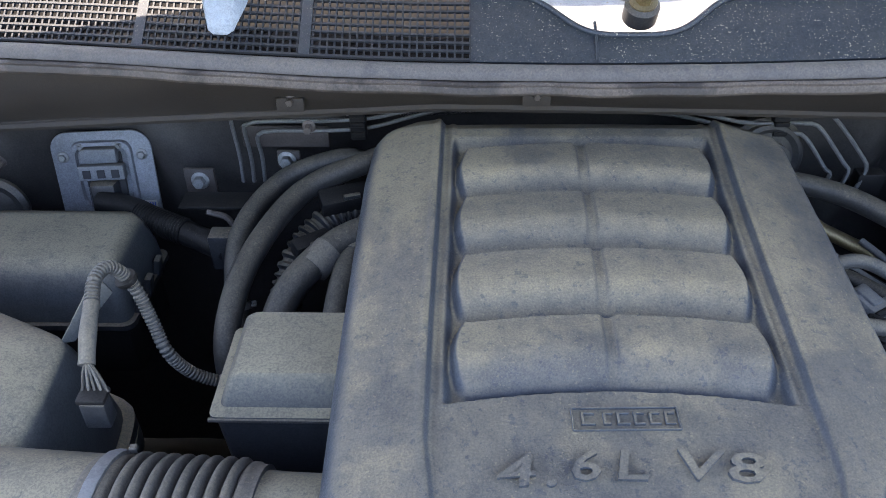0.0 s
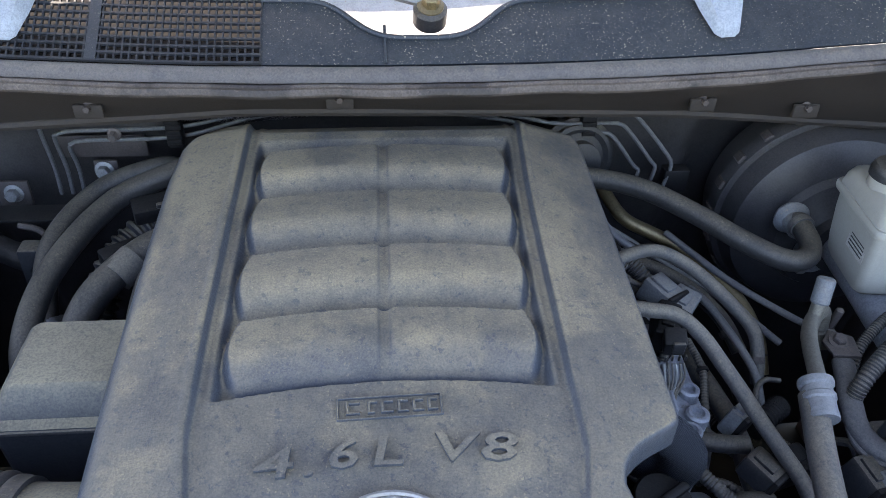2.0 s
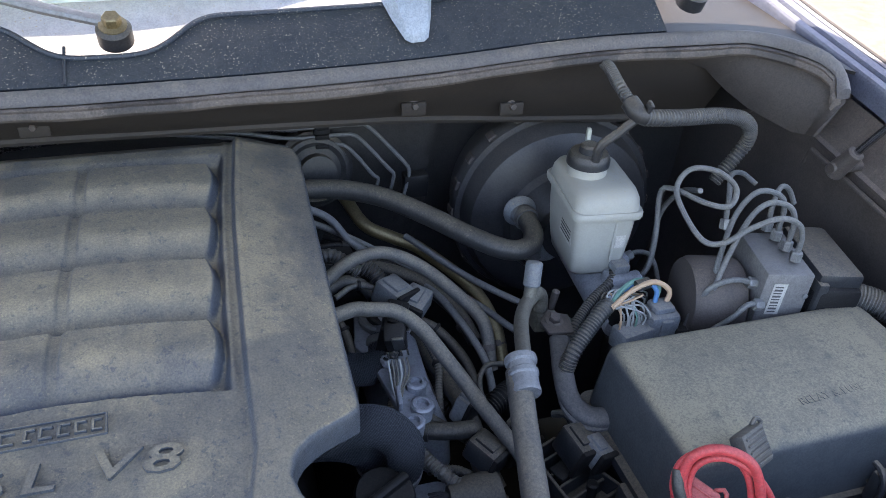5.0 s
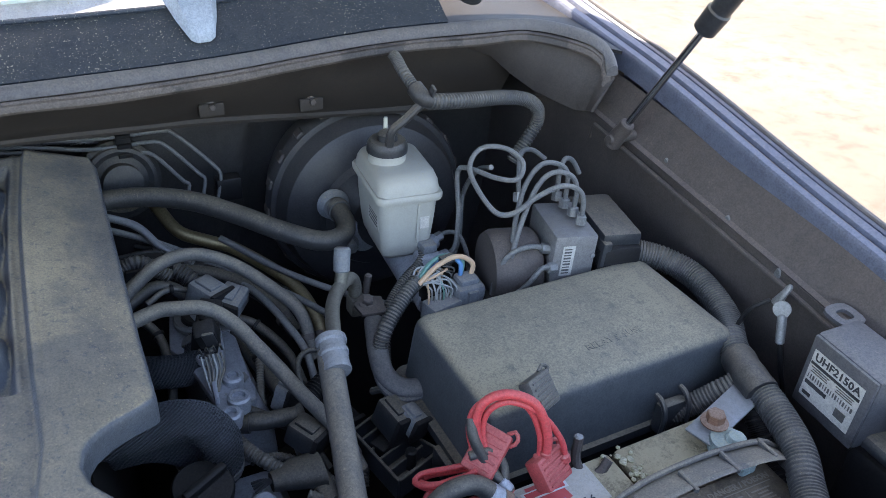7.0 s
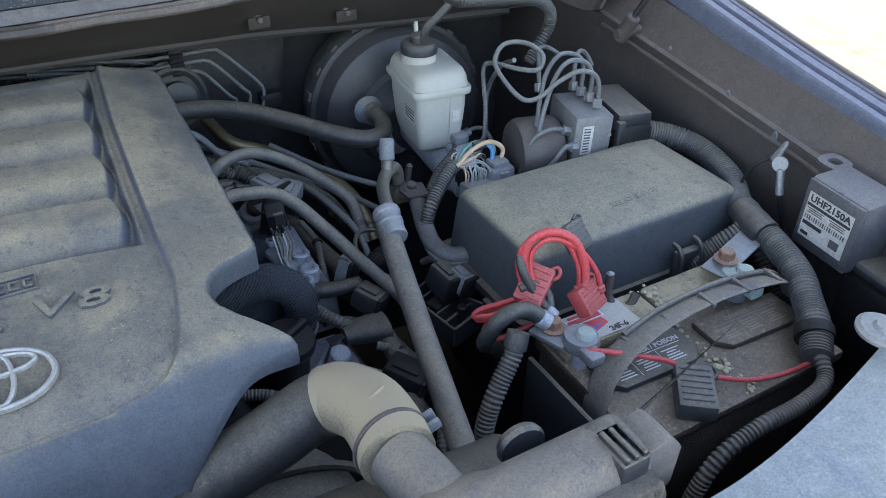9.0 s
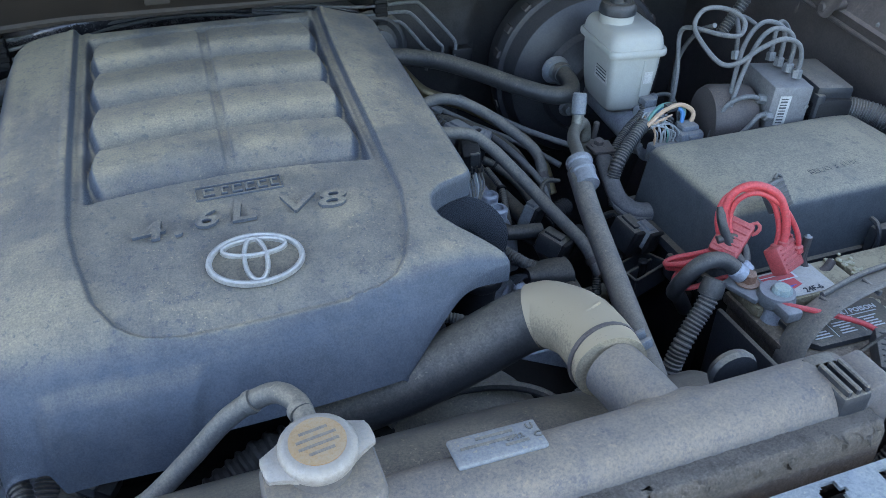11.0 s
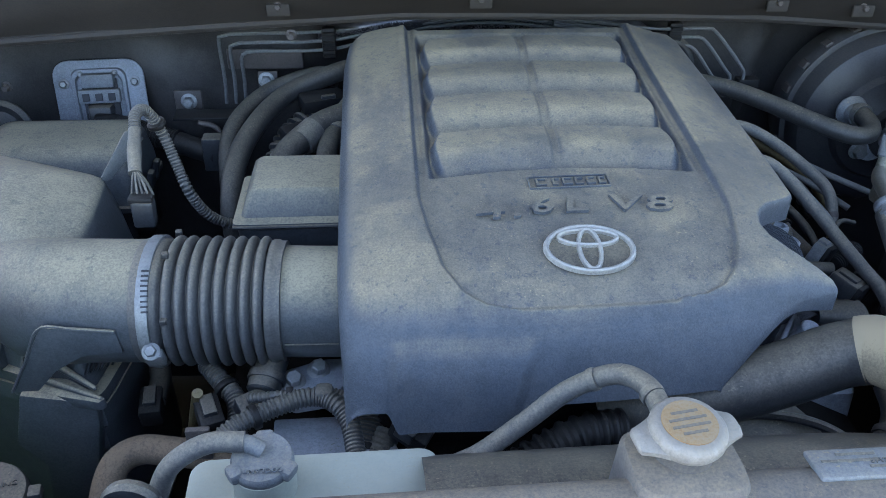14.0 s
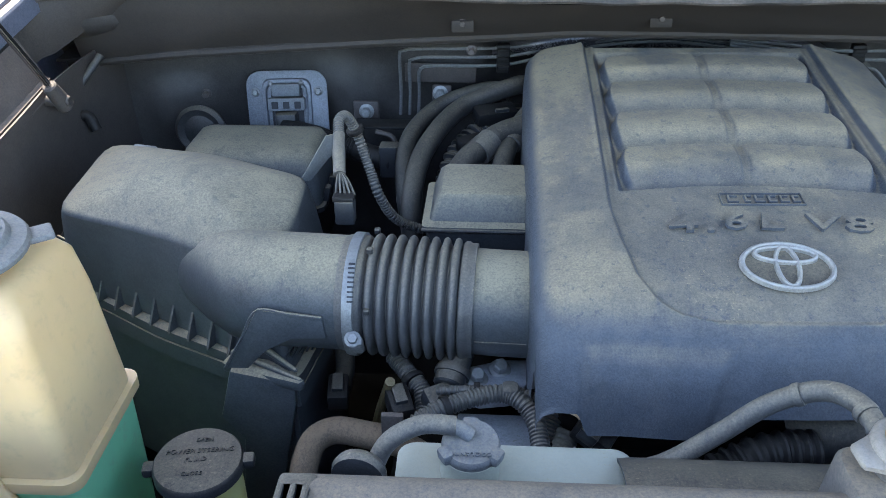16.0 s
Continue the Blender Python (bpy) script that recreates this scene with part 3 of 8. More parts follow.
# dark sheet added between the cover's end and the fender to block sun
ob = link("cowl_gap_sheet", sheet(lambda u, v: Vector((0.772 + 0.235 * u, 0.708 - 0.060 * u ** 2 + 0.26 * v, 1.276 - 0.022 * u ** 2 + 0.020 * v)), 12, 8, 0.004), DARKPL)
tagged(ob, "added dark sheet blocking the sun between cowl cover and fender", "cowl panel", kind="structure")


# mesh part: bars with open squares
def grille():
    bm = bmesh.new()

    def bar(a, b, w, t):
        a, b = Vector(a), Vector(b)
        d = (b - a).normalized()
        nrm = Vector((0, -0.5, 0.866))
        sd = d.cross(nrm).normalized()
        vs = [bm.verts.new(p + sd * sx * w / 2 + nrm * h * t) for p in (a, b) for sx, h in ((-1, 0), (1, 0), (1, 1), (-1, 1))]
        for q in ((0, 1, 5, 4), (1, 2, 6, 5), (2, 3, 7, 6), (3, 0, 4, 7)):
            bm.faces.new([vs[k] for k in q])
    x0, x1, top = -0.62, 0.030, 0.12
    n = 90
    for k in range(n + 1):
        x = x0 + (x1 - x0) * k / n
        bar(cowl_at(x, 0.0), cowl_at(x, top), 0.0017, 0.003)
    for k in range(14):
        s = top * k / 13
        for i in range(12):
            xa, xb = x0 + (x1 - x0) * i / 12, x0 + (x1 - x0) * (i + 1) / 12
            bar(cowl_at(xa, s, 0.0006), cowl_at(xb, s, 0.0006), 0.0025, 0.003)
    return bm


ob = link("cowl_grille", grille(), GRILLE)
tagged(ob, "square plastic mesh of the air intake grille", "grille", kind="stuff")
for x in (-0.298, -0.129, -0.46):
    ob = link("grille_post", sheet(lambda u, v: cowl_at(x - 0.0055 + 0.011 * u, 0.12 * v, 0.004), 2, 8, 0.003), COWL)
    tagged(ob, "plain upright between the mesh fields", "trim", kind="structure")
# Shade beneath the mesh is put into the channel's near-black colour.
ob = link("cowl_well", sheet(lambda u, v: cowl_at(-0.66 + 0.70 * u, 0.14 * v, -0.04), 30, 4, 0.004), SHADEBLACK)
tagged(ob, "near-black drain channel below the grille, shade in its colour", "trim", kind="structure")


def glass():
    mat, n, l, b = nodes_of("windshield_glass")
    b.inputs["Base Color"].default_value = (0.75, 0.85, 0.85, 1)
    b.inputs["Roughness"].default_value, b.inputs["Metallic"].default_value = 0.06, 0.0
    b.inputs["Transmission Weight"].default_value, b.inputs["IOR"].default_value = 0.6, 1.5
    return mat


GLASS = glass()
ob = link("windshield", sheet(lambda u, v: Vector((CX - 0.85 + 1.7 * u, 0.86 + 0.16 * (2 * u - 1) ** 2 + 0.75 * v, 1.31 + 0.48 * v)), 24, 8, 0.006), GLASS)
tagged(ob, "sloped windshield glass reflecting a bright sky", "windshield", kind="structure")
ob = link("cabin", rbox((CX, 2.0, 0.95), (1.75, 2.0, 1.0), 0.05), DARKPL)
tagged(ob, "dark cabin body behind the windshield", "cabin", kind="structure")


def wedge(x):
    """A pale pointed hinge foot standing on the cowl."""
    t = thing("cowl_bracket", "pale blue-grey pointed plastic bracket on the cowl", "bracket", cowl_at(x, 0.02), "cowl brackets")
    rings = []
    for s, w, h in ((0.016, 0.007, 0.004), (0.021, 0.013, 0.012), (0.05, 0.022, 0.018), (0.085, 0.030, 0.024), (0.13, 0.040, 0.03)):
        rings.append([cowl_at(x - w, s, 0.0055), cowl_at(x - w * 0.75, s, h + 0.004), cowl_at(x + w * 0.75, s, h + 0.004), cowl_at(x + w, s, 0.0055)])
    o = cowl_at(x, 0.02)
    rings = [[p - o for p in r] for r in rings]
    part("foot", loft(rings), BRACKET, t, sharp=60)


BRACKET = dusty("bracket_plastic", (0.34, 0.4, 0.47), 0.15, 0.4, patch=20)
wedge(-0.213)
wedge(0.495)


def wiper(x, s, ang):
    o = cowl_at(x, s, 0.01)
    t = thing("wiper_pivot", "brass-nutted wiper pivot with a grey arm", "wiper", o, "wipers")
    part("nut", bolt((0, 0, 0), (0, -0.4, 0.9), 0.009, 0.012), GOLD, t, "worn brass nut")
    part("collar", lathe([(0, -0.02), (0.017, -0.02), (0.017, -0.004), (0.012, 0), (0, 0)], axis((0, 0, 0), (0, -0.4, 0.9))), PLASTIC, t)
    part("arm", tube([(-0.005, 0.01, 0.0), (-0.06, 0.02, 0.012), (-0.2, 0.06, 0.04), (-0.5, 0.1, 0.08)], 0.009, 10, 0.01, flat=0.6), STEEL, t)


wiper(0.195, 0.062, 0)
wiper(0.83, 0.05, 0)


# pale panel added below the glass, shows white in sun through hood gap
BRIGHTPANEL = dusty("bright_panel_paint", (0.42, 0.44, 0.46), 0.3, 0.5, patch=10)
ob = link("bright_panel", sheet(lambda u, v: Vector((0.045 + 0.73 * u, 0.790 + 0.10 * v, 1.250 + 0.035 * v + 0.03 * v * v)), 30, 6, 0.004), BRIGHTPANEL)
tagged(ob, "added pale dusty panel below the windshield, white in the sun", "trim", kind="structure")


# ---- engine cover ----
def lerp_in(xs, ys, x):
    return float(np.interp(x, xs, ys))


ROW_Y = [0.720, 0.640, 0.559, 0.479, 0.408]  # edges of the moulded runner rows, back to front
PANEL_LEFT = ([0.244, 0.248, 0.253, 0.260, 0.283, 0.33, 0.37, 0.47, 0.60, 0.77], [0.070, 0.046, 0.035, 0.025, 0.011, 0.001, -0.004, -0.003, 0.000, 0.003])
PANEL_RIGHT = ([0.246, 0.248, 0.255, 0.270, 0.30, 0.344, 0.41, 0.52, 0.60, 0.665, 0.77], [0.205, 0.227, 0.244, 0.256, 0.268, 0.277, 0.277, 0.280, 0.283, 0.287, 0.296])


def cover_detail(x, y):
    """Height of the moulding above the plain cover: panel step, rails, pocket and runners."""
    h = 0.0
    # centre panel, set down inside a rounded outline
    left, right = lerp_in(*PANEL_LEFT, y), lerp_in(*PANEL_RIGHT, y)
    low = 0.2445 + 0.0006 * ((x - CX) / 0.1) ** 2
    inside = smooth(left - 0.0035, left + 0.0035, x) * smooth(right + 0.0035, right - 0.0035, x) * smooth(low - 0.003, low + 0.002, y)
    h -= (0.0055 + 0.0010 * smooth(0.36, 0.46, y)) * inside
    # rounded rails on both shoulders and thin ones beside the runners
    back = smooth(0.33, 0.45, y)
    for rx in (left - 0.0045, right + 0.0045):
        h += 0.0016 * math.exp(-((x - rx) / 0.004) ** 4) * back
    for rx in (left + 0.0105, right - 0.0105):
        h += 0.0014 * math.exp(-((x - rx) / 0.0032) ** 4) * smooth(0.385, 0.42, y) * inside
    # pocket that holds the runners
    px0, px1 = left + 0.016, right - 0.016
    cxp = (px0 + px1) / 2
    bow = 0.011 * (1 - ((x - cxp) / 0.125) ** 2)
    py0, py1 = 0.404 + bow, 0.748
    pocket = smooth(px0 - 0.008, px0 + 0.004, x) * smooth(px1 + 0.008, px1 - 0.004, x) * smooth(py0 - 0.0014, py0 + 0.0012, y) * smooth(py1 + 0.004, py1 - 0.016, y)
    h -= 0.0090 * pocket
    if pocket > 0.01:
        for k in range(4):
            rear, front = ROW_Y[k] + bow - 0.002, ROW_Y[k + 1] + bow - 0.003
            s = (rear - y) / (rear - front)
            if -0.05 < s < 1.04:
                top = smooth(-0.012, 0.025, s) * (0.90 + 0.10 * smooth(0.0, 0.40, s)) * (1 - 0.97 * smooth(0.46, 1.03, s) ** 1.15)
                taper = 0.013 * ((min(1.0, max(0.0, s)) - 0.42) / 0.58) ** 2
                ends = smooth(px0 + taper - 0.004, px0 + taper + 0.006, x) * smooth(px1 - taper + 0.004, px1 - taper - 0.006, x)
                gap = x - CX - 0.0105 - 0.004 * (y - 0.57) / 0.16
                mid = 1 - 0.20 * math.exp(-(gap / 0.0050) ** 4)
                h += (0.0172 * top * mid - 0.0060 * math.exp(-((s - 1.0) / 0.055) ** 2)) * ends * pocket
        for k in range(4):
            h -= 0.006 * math.exp(-((x - CX - 0.0105 - 0.004 * (ROW_Y[k] - 0.56) / 0.16) / 0.0055) ** 2 - ((y - ROW_Y[k] - bow + 0.001) / 0.004) ** 2)
    return h


def cover_profile(v):
    """(y, z) from the back edge over the top and down the front face."""
    ys = [0.802, 0.799, 0.789, 0.766, 0.60, 0.45, 0.34, 0.28, 0.250, 0.232, 0.222, 0.212, 0.204, 0.199]
    zs = [1.095, 1.140, 1.166, 1.174, 1.166, 1.155, 1.142, 1.129, 1.116, 1.102, 1.088, 1.068, 1.054, 1.042]
    ts = [0, 0.02, 0.04, 0.065, 0.32, 0.54, 0.70, 0.785, 0.83, 0.865, 0.895, 0.94, 0.97, 1.0]
    near = [min(1.0, max(0.0, v + d)) for d in (-0.03, -0.02, -0.01, 0, 0.01, 0.02, 0.03)] if v > 0.5 else [v]
    return sum(lerp_in(ts, ys, q) for q in near) / len(near), sum(lerp_in(ts, zs, q) for q in near) / len(near)


def cover_right(y, v):
    """The outer edge on the driver's side, with the notch for the hoses."""
    ys = [0.197, 0.203, 0.251, 0.259, 0.267, 0.275, 0.283, 0.293, 0.305, 0.319, 0.330, 0.338, 0.347, 0.354, 0.360, 0.365, 0.370, 0.374, 0.377, 0.383, 0.45, 0.55, 0.65, 0.745, 0.765, 0.780, 0.790, 0.797, 0.802]
    xs = [0.236, 0.241, 0.350, 0.352, 0.350, 0.342, 0.331, 0.316, 0.304, 0.300, 0.303, 0.308, 0.317, 0.326, 0.335, 0.343, 0.351, 0.356, 0.358, 0.359, 0.359, 0.361, 0.363, 0.366, 0.362, 0.352, 0.338, 0.318, 0.298]
    return lerp_in(ys, xs, y)


def cover_left(y, v):
    return lerp_in([0.198, 0.25, 0.3, 0.5, 0.7, 0.755, 0.775, 0.79, 0.802], [-0.074, -0.077, -0.079, -0.079, -0.078, -0.074, -0.064, -0.045, -0.02], y)


def make_cover():
    nu, nv = 290, 560
    side_u = np.concatenate([np.linspace(0, 0.045, 10, endpoint=False), np.linspace(0.045, 0.955, nu - 18, endpoint=False), np.linspace(0.955, 1.0, 9)])
    bm = bmesh.new()
    grid = []
    for j in range(nv + 1):
        v = j / nv
        y, zb = cover_profile(v)
        xl, xr = cover_left(y, v), cover_right(y, v)
        front = smooth(0.80, 0.88, v)
        row = []
        for i, s in enumerate(side_u):
            if s < 0.045:      # left wall, rounding over into the top
                a = s / 0.045
                ang = max(0.0, (a - 0.45) / 0.55) * math.pi / 2
                if a < 0.45:
                    x, dz = xl, -0.022 - (0.105 * (1 - front) + 0.006 * front) * (1 - a / 0.45)
                else:
                    x, dz = xl + 0.022 * (1 - math.cos(ang)), -0.022 * (1 - math.sin(ang))
            elif s > 0.955:    # right edge turns down
                a = (1 - s) / 0.045
                if a < 0.4:
                    x, dz = xr, -0.006 - (0.040 - 0.022 * smooth(0.42, 0.36, y)) * (1 - a / 0.4) * (1 - front)
                else:
                    ang = (a - 0.4) / 0.6 * math.pi / 2
                    x, dz = xr - 0.006 * (1 - math.cos(ang)), -0.006 * (1 - math.sin(ang))
            else:
                a = (s - 0.045) / 0.91
                x, dz = xl + 0.022 + (xr - 0.006 - xl - 0.022) * a, 0.0
            # shoulders fall away to both sides
            dz -= 0.012 * smooth(0.0, -0.09, x) + 0.016 * smooth(0.285, 0.365, x)
            dz += 0.004 * math.cos((x - CX) * 5) * (1 - front)
            z = zb + dz + cover_detail(x, y) * (1 - front)
            yy = y + 0.010 * front * ((x - 0.09) / 0.17) ** 2
            # lower block on the front face
            blk = smooth(-0.040, -0.030, x) * smooth(0.088, 0.074, x + (1.087 - zb) * 0.4) * smooth(1.098, 1.080, zb)
            yy -= 0.0045 * blk
            z -= 0.022 * smooth(0.93, 1.0, v) * smooth(-0.042, -0.030, x) * smooth(0.080, 0.052, x)
            z += 0.006 * smooth(0.97, 1.0, v) * smooth(-0.04, -0.08, x)
            row.append(bm.verts.new((x, yy, z)))
        grid.append(row)
    for a, b in zip(grid, grid[1:]):
        for k in range(len(a) - 1):
            bm.faces.new((a[k], a[k + 1], b[k + 1], b[k]))
    # holes in the left wall for the duct and hoses
    kill = [f for f in bm.faces if (c := f.calc_center_median()).x < -0.08 and ((0.25 < c.y < 0.375 and c.z < 1.092) or (0.64 < c.y < 0.7 and c.z < 1.1))]
    bmesh.ops.delete(bm, geom=kill, context="FACES")
    return bm


def cover_z(x, y):
    v = lerp_in([0.2, 0.204, 0.212, 0.222, 0.232, 0.25, 0.28, 0.34, 0.45, 0.60, 0.76], [1.0, 0.97, 0.94, 0.895, 0.865, 0.83, 0.785, 0.70, 0.54, 0.32, 0.065], y)
    dz = -0.012 * smooth(0.0, -0.09, x) - 0.016 * smooth(0.285, 0.365, x) + 0.004 * math.cos((x - CX) * 5)
    return cover_profile(v)[1] + dz + cover_detail(x, y)


engine_cover = thing("engine_cover", "dusty dark plastic engine cover with four ribbed rows", "engine cover")
part("shell", make_cover(), COVER, engine_cover, sharp=50)


def on_cover(x, y, turn=0.0, lift=0.0):
    z = cover_z(x, y)
    dy = Vector((0, 0.02, cover_z(x, y + 0.01) - cover_z(x, y - 0.01))).normalized()
    dx = Vector((1, 0, (cover_z(x + 0.01, y) - cover_z(x - 0.01, y)) / 0.02)).normalized()
    nz = dx.cross(dy).normalized()
    m = Matrix((dx, nz.cross(dx), nz)).transposed().to_4x4()
    return Matrix.Translation(Vector((x, y, z)) + nz * lift) @ m @ pose(0, 0, 0, 0, 0, turn)


# raised engine size, written along a shallow arc
for ch, x, y, wide in (("4", 0.0590, 0.3450, 1.75), (".", 0.0830, 0.3455, 1.5), ("6", 0.1060, 0.3495, 1.45), ("L", 0.1370, 0.3500, 1.5), ("V", 0.1830, 0.3510, 1.6), ("8", 0.2150, 0.3495, 1.75)):
    slope = -6 * (x - CX) / 0.1
    bm = words(ch, 0.031, on_cover(x, y, slope, 0.0022 if x > 0.15 else 0.0034) @ Matrix(((wide, 0.22, 0, 0), (0, 1.0, 0, 0), (0, 0, 1, 0), (0, 0, 0, 1))), 0.0016, 0.0004)
    part("raised_letter", bm, COVER, engine_cover, "raised moulded letters")
# small framed badge of plain raised blocks
m = on_cover(0.139, 0.3895, 1.0, 0) @ Matrix.Diagonal((0.93, 0.80, 1, 1))
for x, w in ((-0.029, 0.011), (-0.0135, 0.008), (-0.002, 0.010), (0.0105, 0.009), (0.0225, 0.009), (0.034, 0.008)):
    for y, hh, ww, dx in ((0.0055, 0.0022, w, 0), (-0.0055, 0.0022, w * (0.5 if x in (-0.0135,) else 1), 0), (0.0, 0.013, 0.0026, -w / 2 + 0.0013)):
        part("badge_block", rbox((0, 0, 0), (ww, hh, 0.003), 0.0004, m @ pose(x + dx, y, 0.001), seg=1), COVER, engine_cover)
for y in (0.0115, -0.0115):
    part("badge_frame", rbox((0, 0, 0), (0.082, 0.0016, 0.003), 0.0004, m @ pose(0, y, 0.0006), seg=1), COVER, engine_cover)
for x in (-0.041, 0.041):
    part("badge_frame", rbox((0, 0, 0), (0.0016, 0.024, 0.003), 0.0004, m @ pose(x, 0, 0.0006), seg=1), COVER, engine_cover)


# oval badge of chrome rings
def ring(a, b, w, m, h=0.0035):
    pts = []
    rings = []
    for k in range(64):
        t = k * math.tau / 64
        c, s = math.cos(t), math.sin(t)
        nx, ny = c / a, s / b
        q = math.hypot(nx, ny)
        nx, ny = nx / q, ny / q
        rings.append([m @ Vector((a * c + nx * d * w, b * s + ny * d * w, z)) for d, z in ((-1, 0), (-0.7, h), (0, h * 1.25), (0.7, h), (1, 0))])
    bm = bmesh.new()
    vs = [[bm.verts.new(p) for p in r] for r in rings]
    for i in range(64):
        for k in range(4):
            bm.faces.new((vs[i][k], vs[i][k + 1], vs[(i + 1) % 64][k + 1], vs[(i + 1) % 64][k]))
    return bm


m = on_cover(0.1375, 0.2955, -3.0, 0.0005)
badge = part("badge_plate", lathe([(0, 0), (0.0395, 0), (0.0385, 0.0015), (0, 0.0022)], m @ Matrix.Diagonal((1, 0.68, 1, 1)), 48), PLASTIC, engine_cover)
part("badge_ring", ring(0.0375, 0.0255, 0.0027, m @ pose(0, 0, 0.001)), CHROME, badge, "satin chrome ring")
part("badge_ring", ring(0.0255, 0.0088, 0.0023, m @ pose(0, 0.0125, 0.001)), CHROME, badge, "satin chrome ring")
part("badge_ring", ring(0.0092, 0.0225, 0.0023, m @ pose(0, -0.0005, 0.001)), CHROME, badge, "satin chrome ring")


# ---- passenger side: air box, hoses, tanks ----
def clamp_ring(p, d, r, w=0.008, bm=None):
    return lathe([(r - 0.001, -w / 2), (r + 0.0012, -w / 2), (r + 0.0016, -w / 4), (r + 0.0016, w / 4), (r + 0.0012, w / 2), (r - 0.001, w / 2)], axis(p, d), 28, bm)


def spring_clamp(p, d, r, parent, mat=STEEL):
    bm = clamp_ring(p, d, r, 0.009)
    m = axis(p, d)
    rbox((0, 0, 0), (0.006, 0.007, 0.004), 0.001, m @ pose(r + 0.004, 0.004, 0.001), bm, 1)
    rbox((0, 0, 0), (0.006, 0.003, 0.006), 0.001, m @ pose(r + 0.004, -0.004, -0.001), bm, 1)
    put("hose_clamp", bm, mat, parent, "spring steel hose clamp")


def outline(pts, per=8):
    out = []
    for a, b in zip(pts, pts[1:] + pts[:1]):
        for k in range(per):
            out.append(Vector(a).lerp(Vector(b), k / per))
    for _ in range(2):
        out = [(out[i - 1] + out[i] * 2 + out[(i + 1) % len(out)]) / 4 for i in range(len(out))]
    return out


seat[0] = AS_IS
air_box = thing("air_cleaner_box", "large dusty black air cleaner box with ribbed flange", "air filter box", (-0.45, 0.40, 0.80))
FOOT = [(-0.628, 0.474), (-0.50, 0.409), (-0.367, 0.341), (-0.315, 0.314), (-0.302, 0.42), (-0.315, 0.540), (-0.45, 0.594), (-0.632, 0.632)]
CROWN = [(-0.592, 0.436, 1.094), (-0.46, 0.398, 1.090), (-0.392, 0.374, 1.084), (-0.338, 0.366, 1.082), (-0.325, 0.44, 1.096), (-0.328, 0.514, 1.100), (-0.45, 0.568, 1.102), (-0.600, 0.604, 1.100)]


def air_lid():
    """Steep walls up to the crown, a rounded edge and a slightly domed top."""
    low = outline([(x, y, 0.978) for x, y in FOOT])
    high = outline(CROWN)
    mid = Vector((-0.455, 0.475, 1.128))
    rings = [low] + [[a.lerp(b, t) + Vector((0, 0, (b.z - a.z) * (h - t))) for a, b in zip(low, high)] for t, h in ((0.25, 0.36), (0.5, 0.66), (0.75, 0.87), (0.9, 0.96), (1.0, 1.0))]
    for q in (0.06, 0.14, 0.26, 0.42, 0.62, 0.82):
        rings.append([Vector((*b.lerp(mid, q).xy, b.z + (mid.z - b.z) * (1 - (1 - q) ** 2))) for b in high])
    return loft(rings)


lid = put("lid", air_lid(), LIDBLACK, air_box, sharp=80)
low = outline([(x, y, 0.963) for x, y in FOOT])
cen = Vector((-0.45, 0.45, 0.992))
wide = [p + Vector((p.x - cen.x, p.y - cen.y, 0)).normalized() * 0.011 for p in low]
put("lid_flange", loft([[p + Vector((0, 0, z)) for p in wide] for z in (0.0, 0.002, 0.010, 0.013)]), LIDBLACK, air_box)
put("base_flange", loft([[p + Vector((0, 0, z)) for p in wide] for z in (-0.026, -0.024, -0.006, -0.003)]), LIDBLACK, air_box)
put("base", loft([[p + Vector((0, 0, z)) for p in low] for z in (-0.24, -0.10, -0.027)]), LIDBLACK, air_box)
for k in range(9):
    a, b = Vector((-0.600, 0.456, 0.977)), Vector((-0.367, 0.338, 0.977))
    p = a.lerp(b, (k + 0.3) / 9)
    d = Vector((-0.42, -0.905, 0))
    bm = bmesh.new()
    w = Vector((0.905, -0.42, 0)) * 0.0014
    tri_ = [p + d * 0.010, p - d * 0.012, p - d * 0.008 + Vector((0, 0, 0.034))]
    A = [bm.verts.new(q - w) for q in tri_]
    B = [bm.verts.new(q + w) for q in tri_]
    bm.faces.new(A)
    bm.faces.new(B[::-1])
    for i in range(3):
        bm.faces.new((A[i], B[i], B[(i + 1) % 3], A[(i + 1) % 3]))
    put("rib", bm, LIDBLACK, air_box)
for k in range(8):  # ribs on the far side
    p = Vector((-0.628, 0.485 + 0.018 * k, 1.010))
    put("rib", rbox(p, (0.030, 0.003, 0.040), 0.0006, pose(0, 0, 0, 0, 35, 0), seg=1), PLASTIC, air_box)
flat_y = lambda y: Matrix(((1, 0, 0, 0), (0, 0, 1, y), (0, 1, 0, 0), (0, 0, 0, 1)))
put("gusset", prism([(-0.374, 1.0), (-0.333, 1.072), (-0.272, 1.064), (-0.270, 1.040), (-0.305, 1.038), (-0.332, 1.022), (-0.352, 1.0)], 0.004, flat_y(0.297), 0.001), LIDBLACK, air_box)
put("gusset_lip", tube([(-0.374, 0.296, 1.002), (-0.354, 0.296, 1.036), (-0.333, 0.296, 1.072), (-0.303, 0.296, 1.069), (-0.272, 0.296, 1.065)], 0.0013, 8, 0.004), LIDBLACK, air_box)
put("corner_wedge", prism([(-0.385, 0.338), (-0.340, 0.330), (-0.297, 0.300), (-0.303, 0.294), (-0.345, 0.306), (-0.390, 0.322)], 0.012, Matrix.Translation((0, 0, 0.973)), 0.003), LIDBLACK, air_box)
for a, b in (((-0.380, 0.332, 0.992), (-0.300, 0.299, 0.984)), ((-0.352, 0.335, 1.000), (-0.306, 0.306, 0.990))):
    put("wedge_ridge", cyl(a, b, 0.0042, 0.0022), LIDBLACK, air_box)
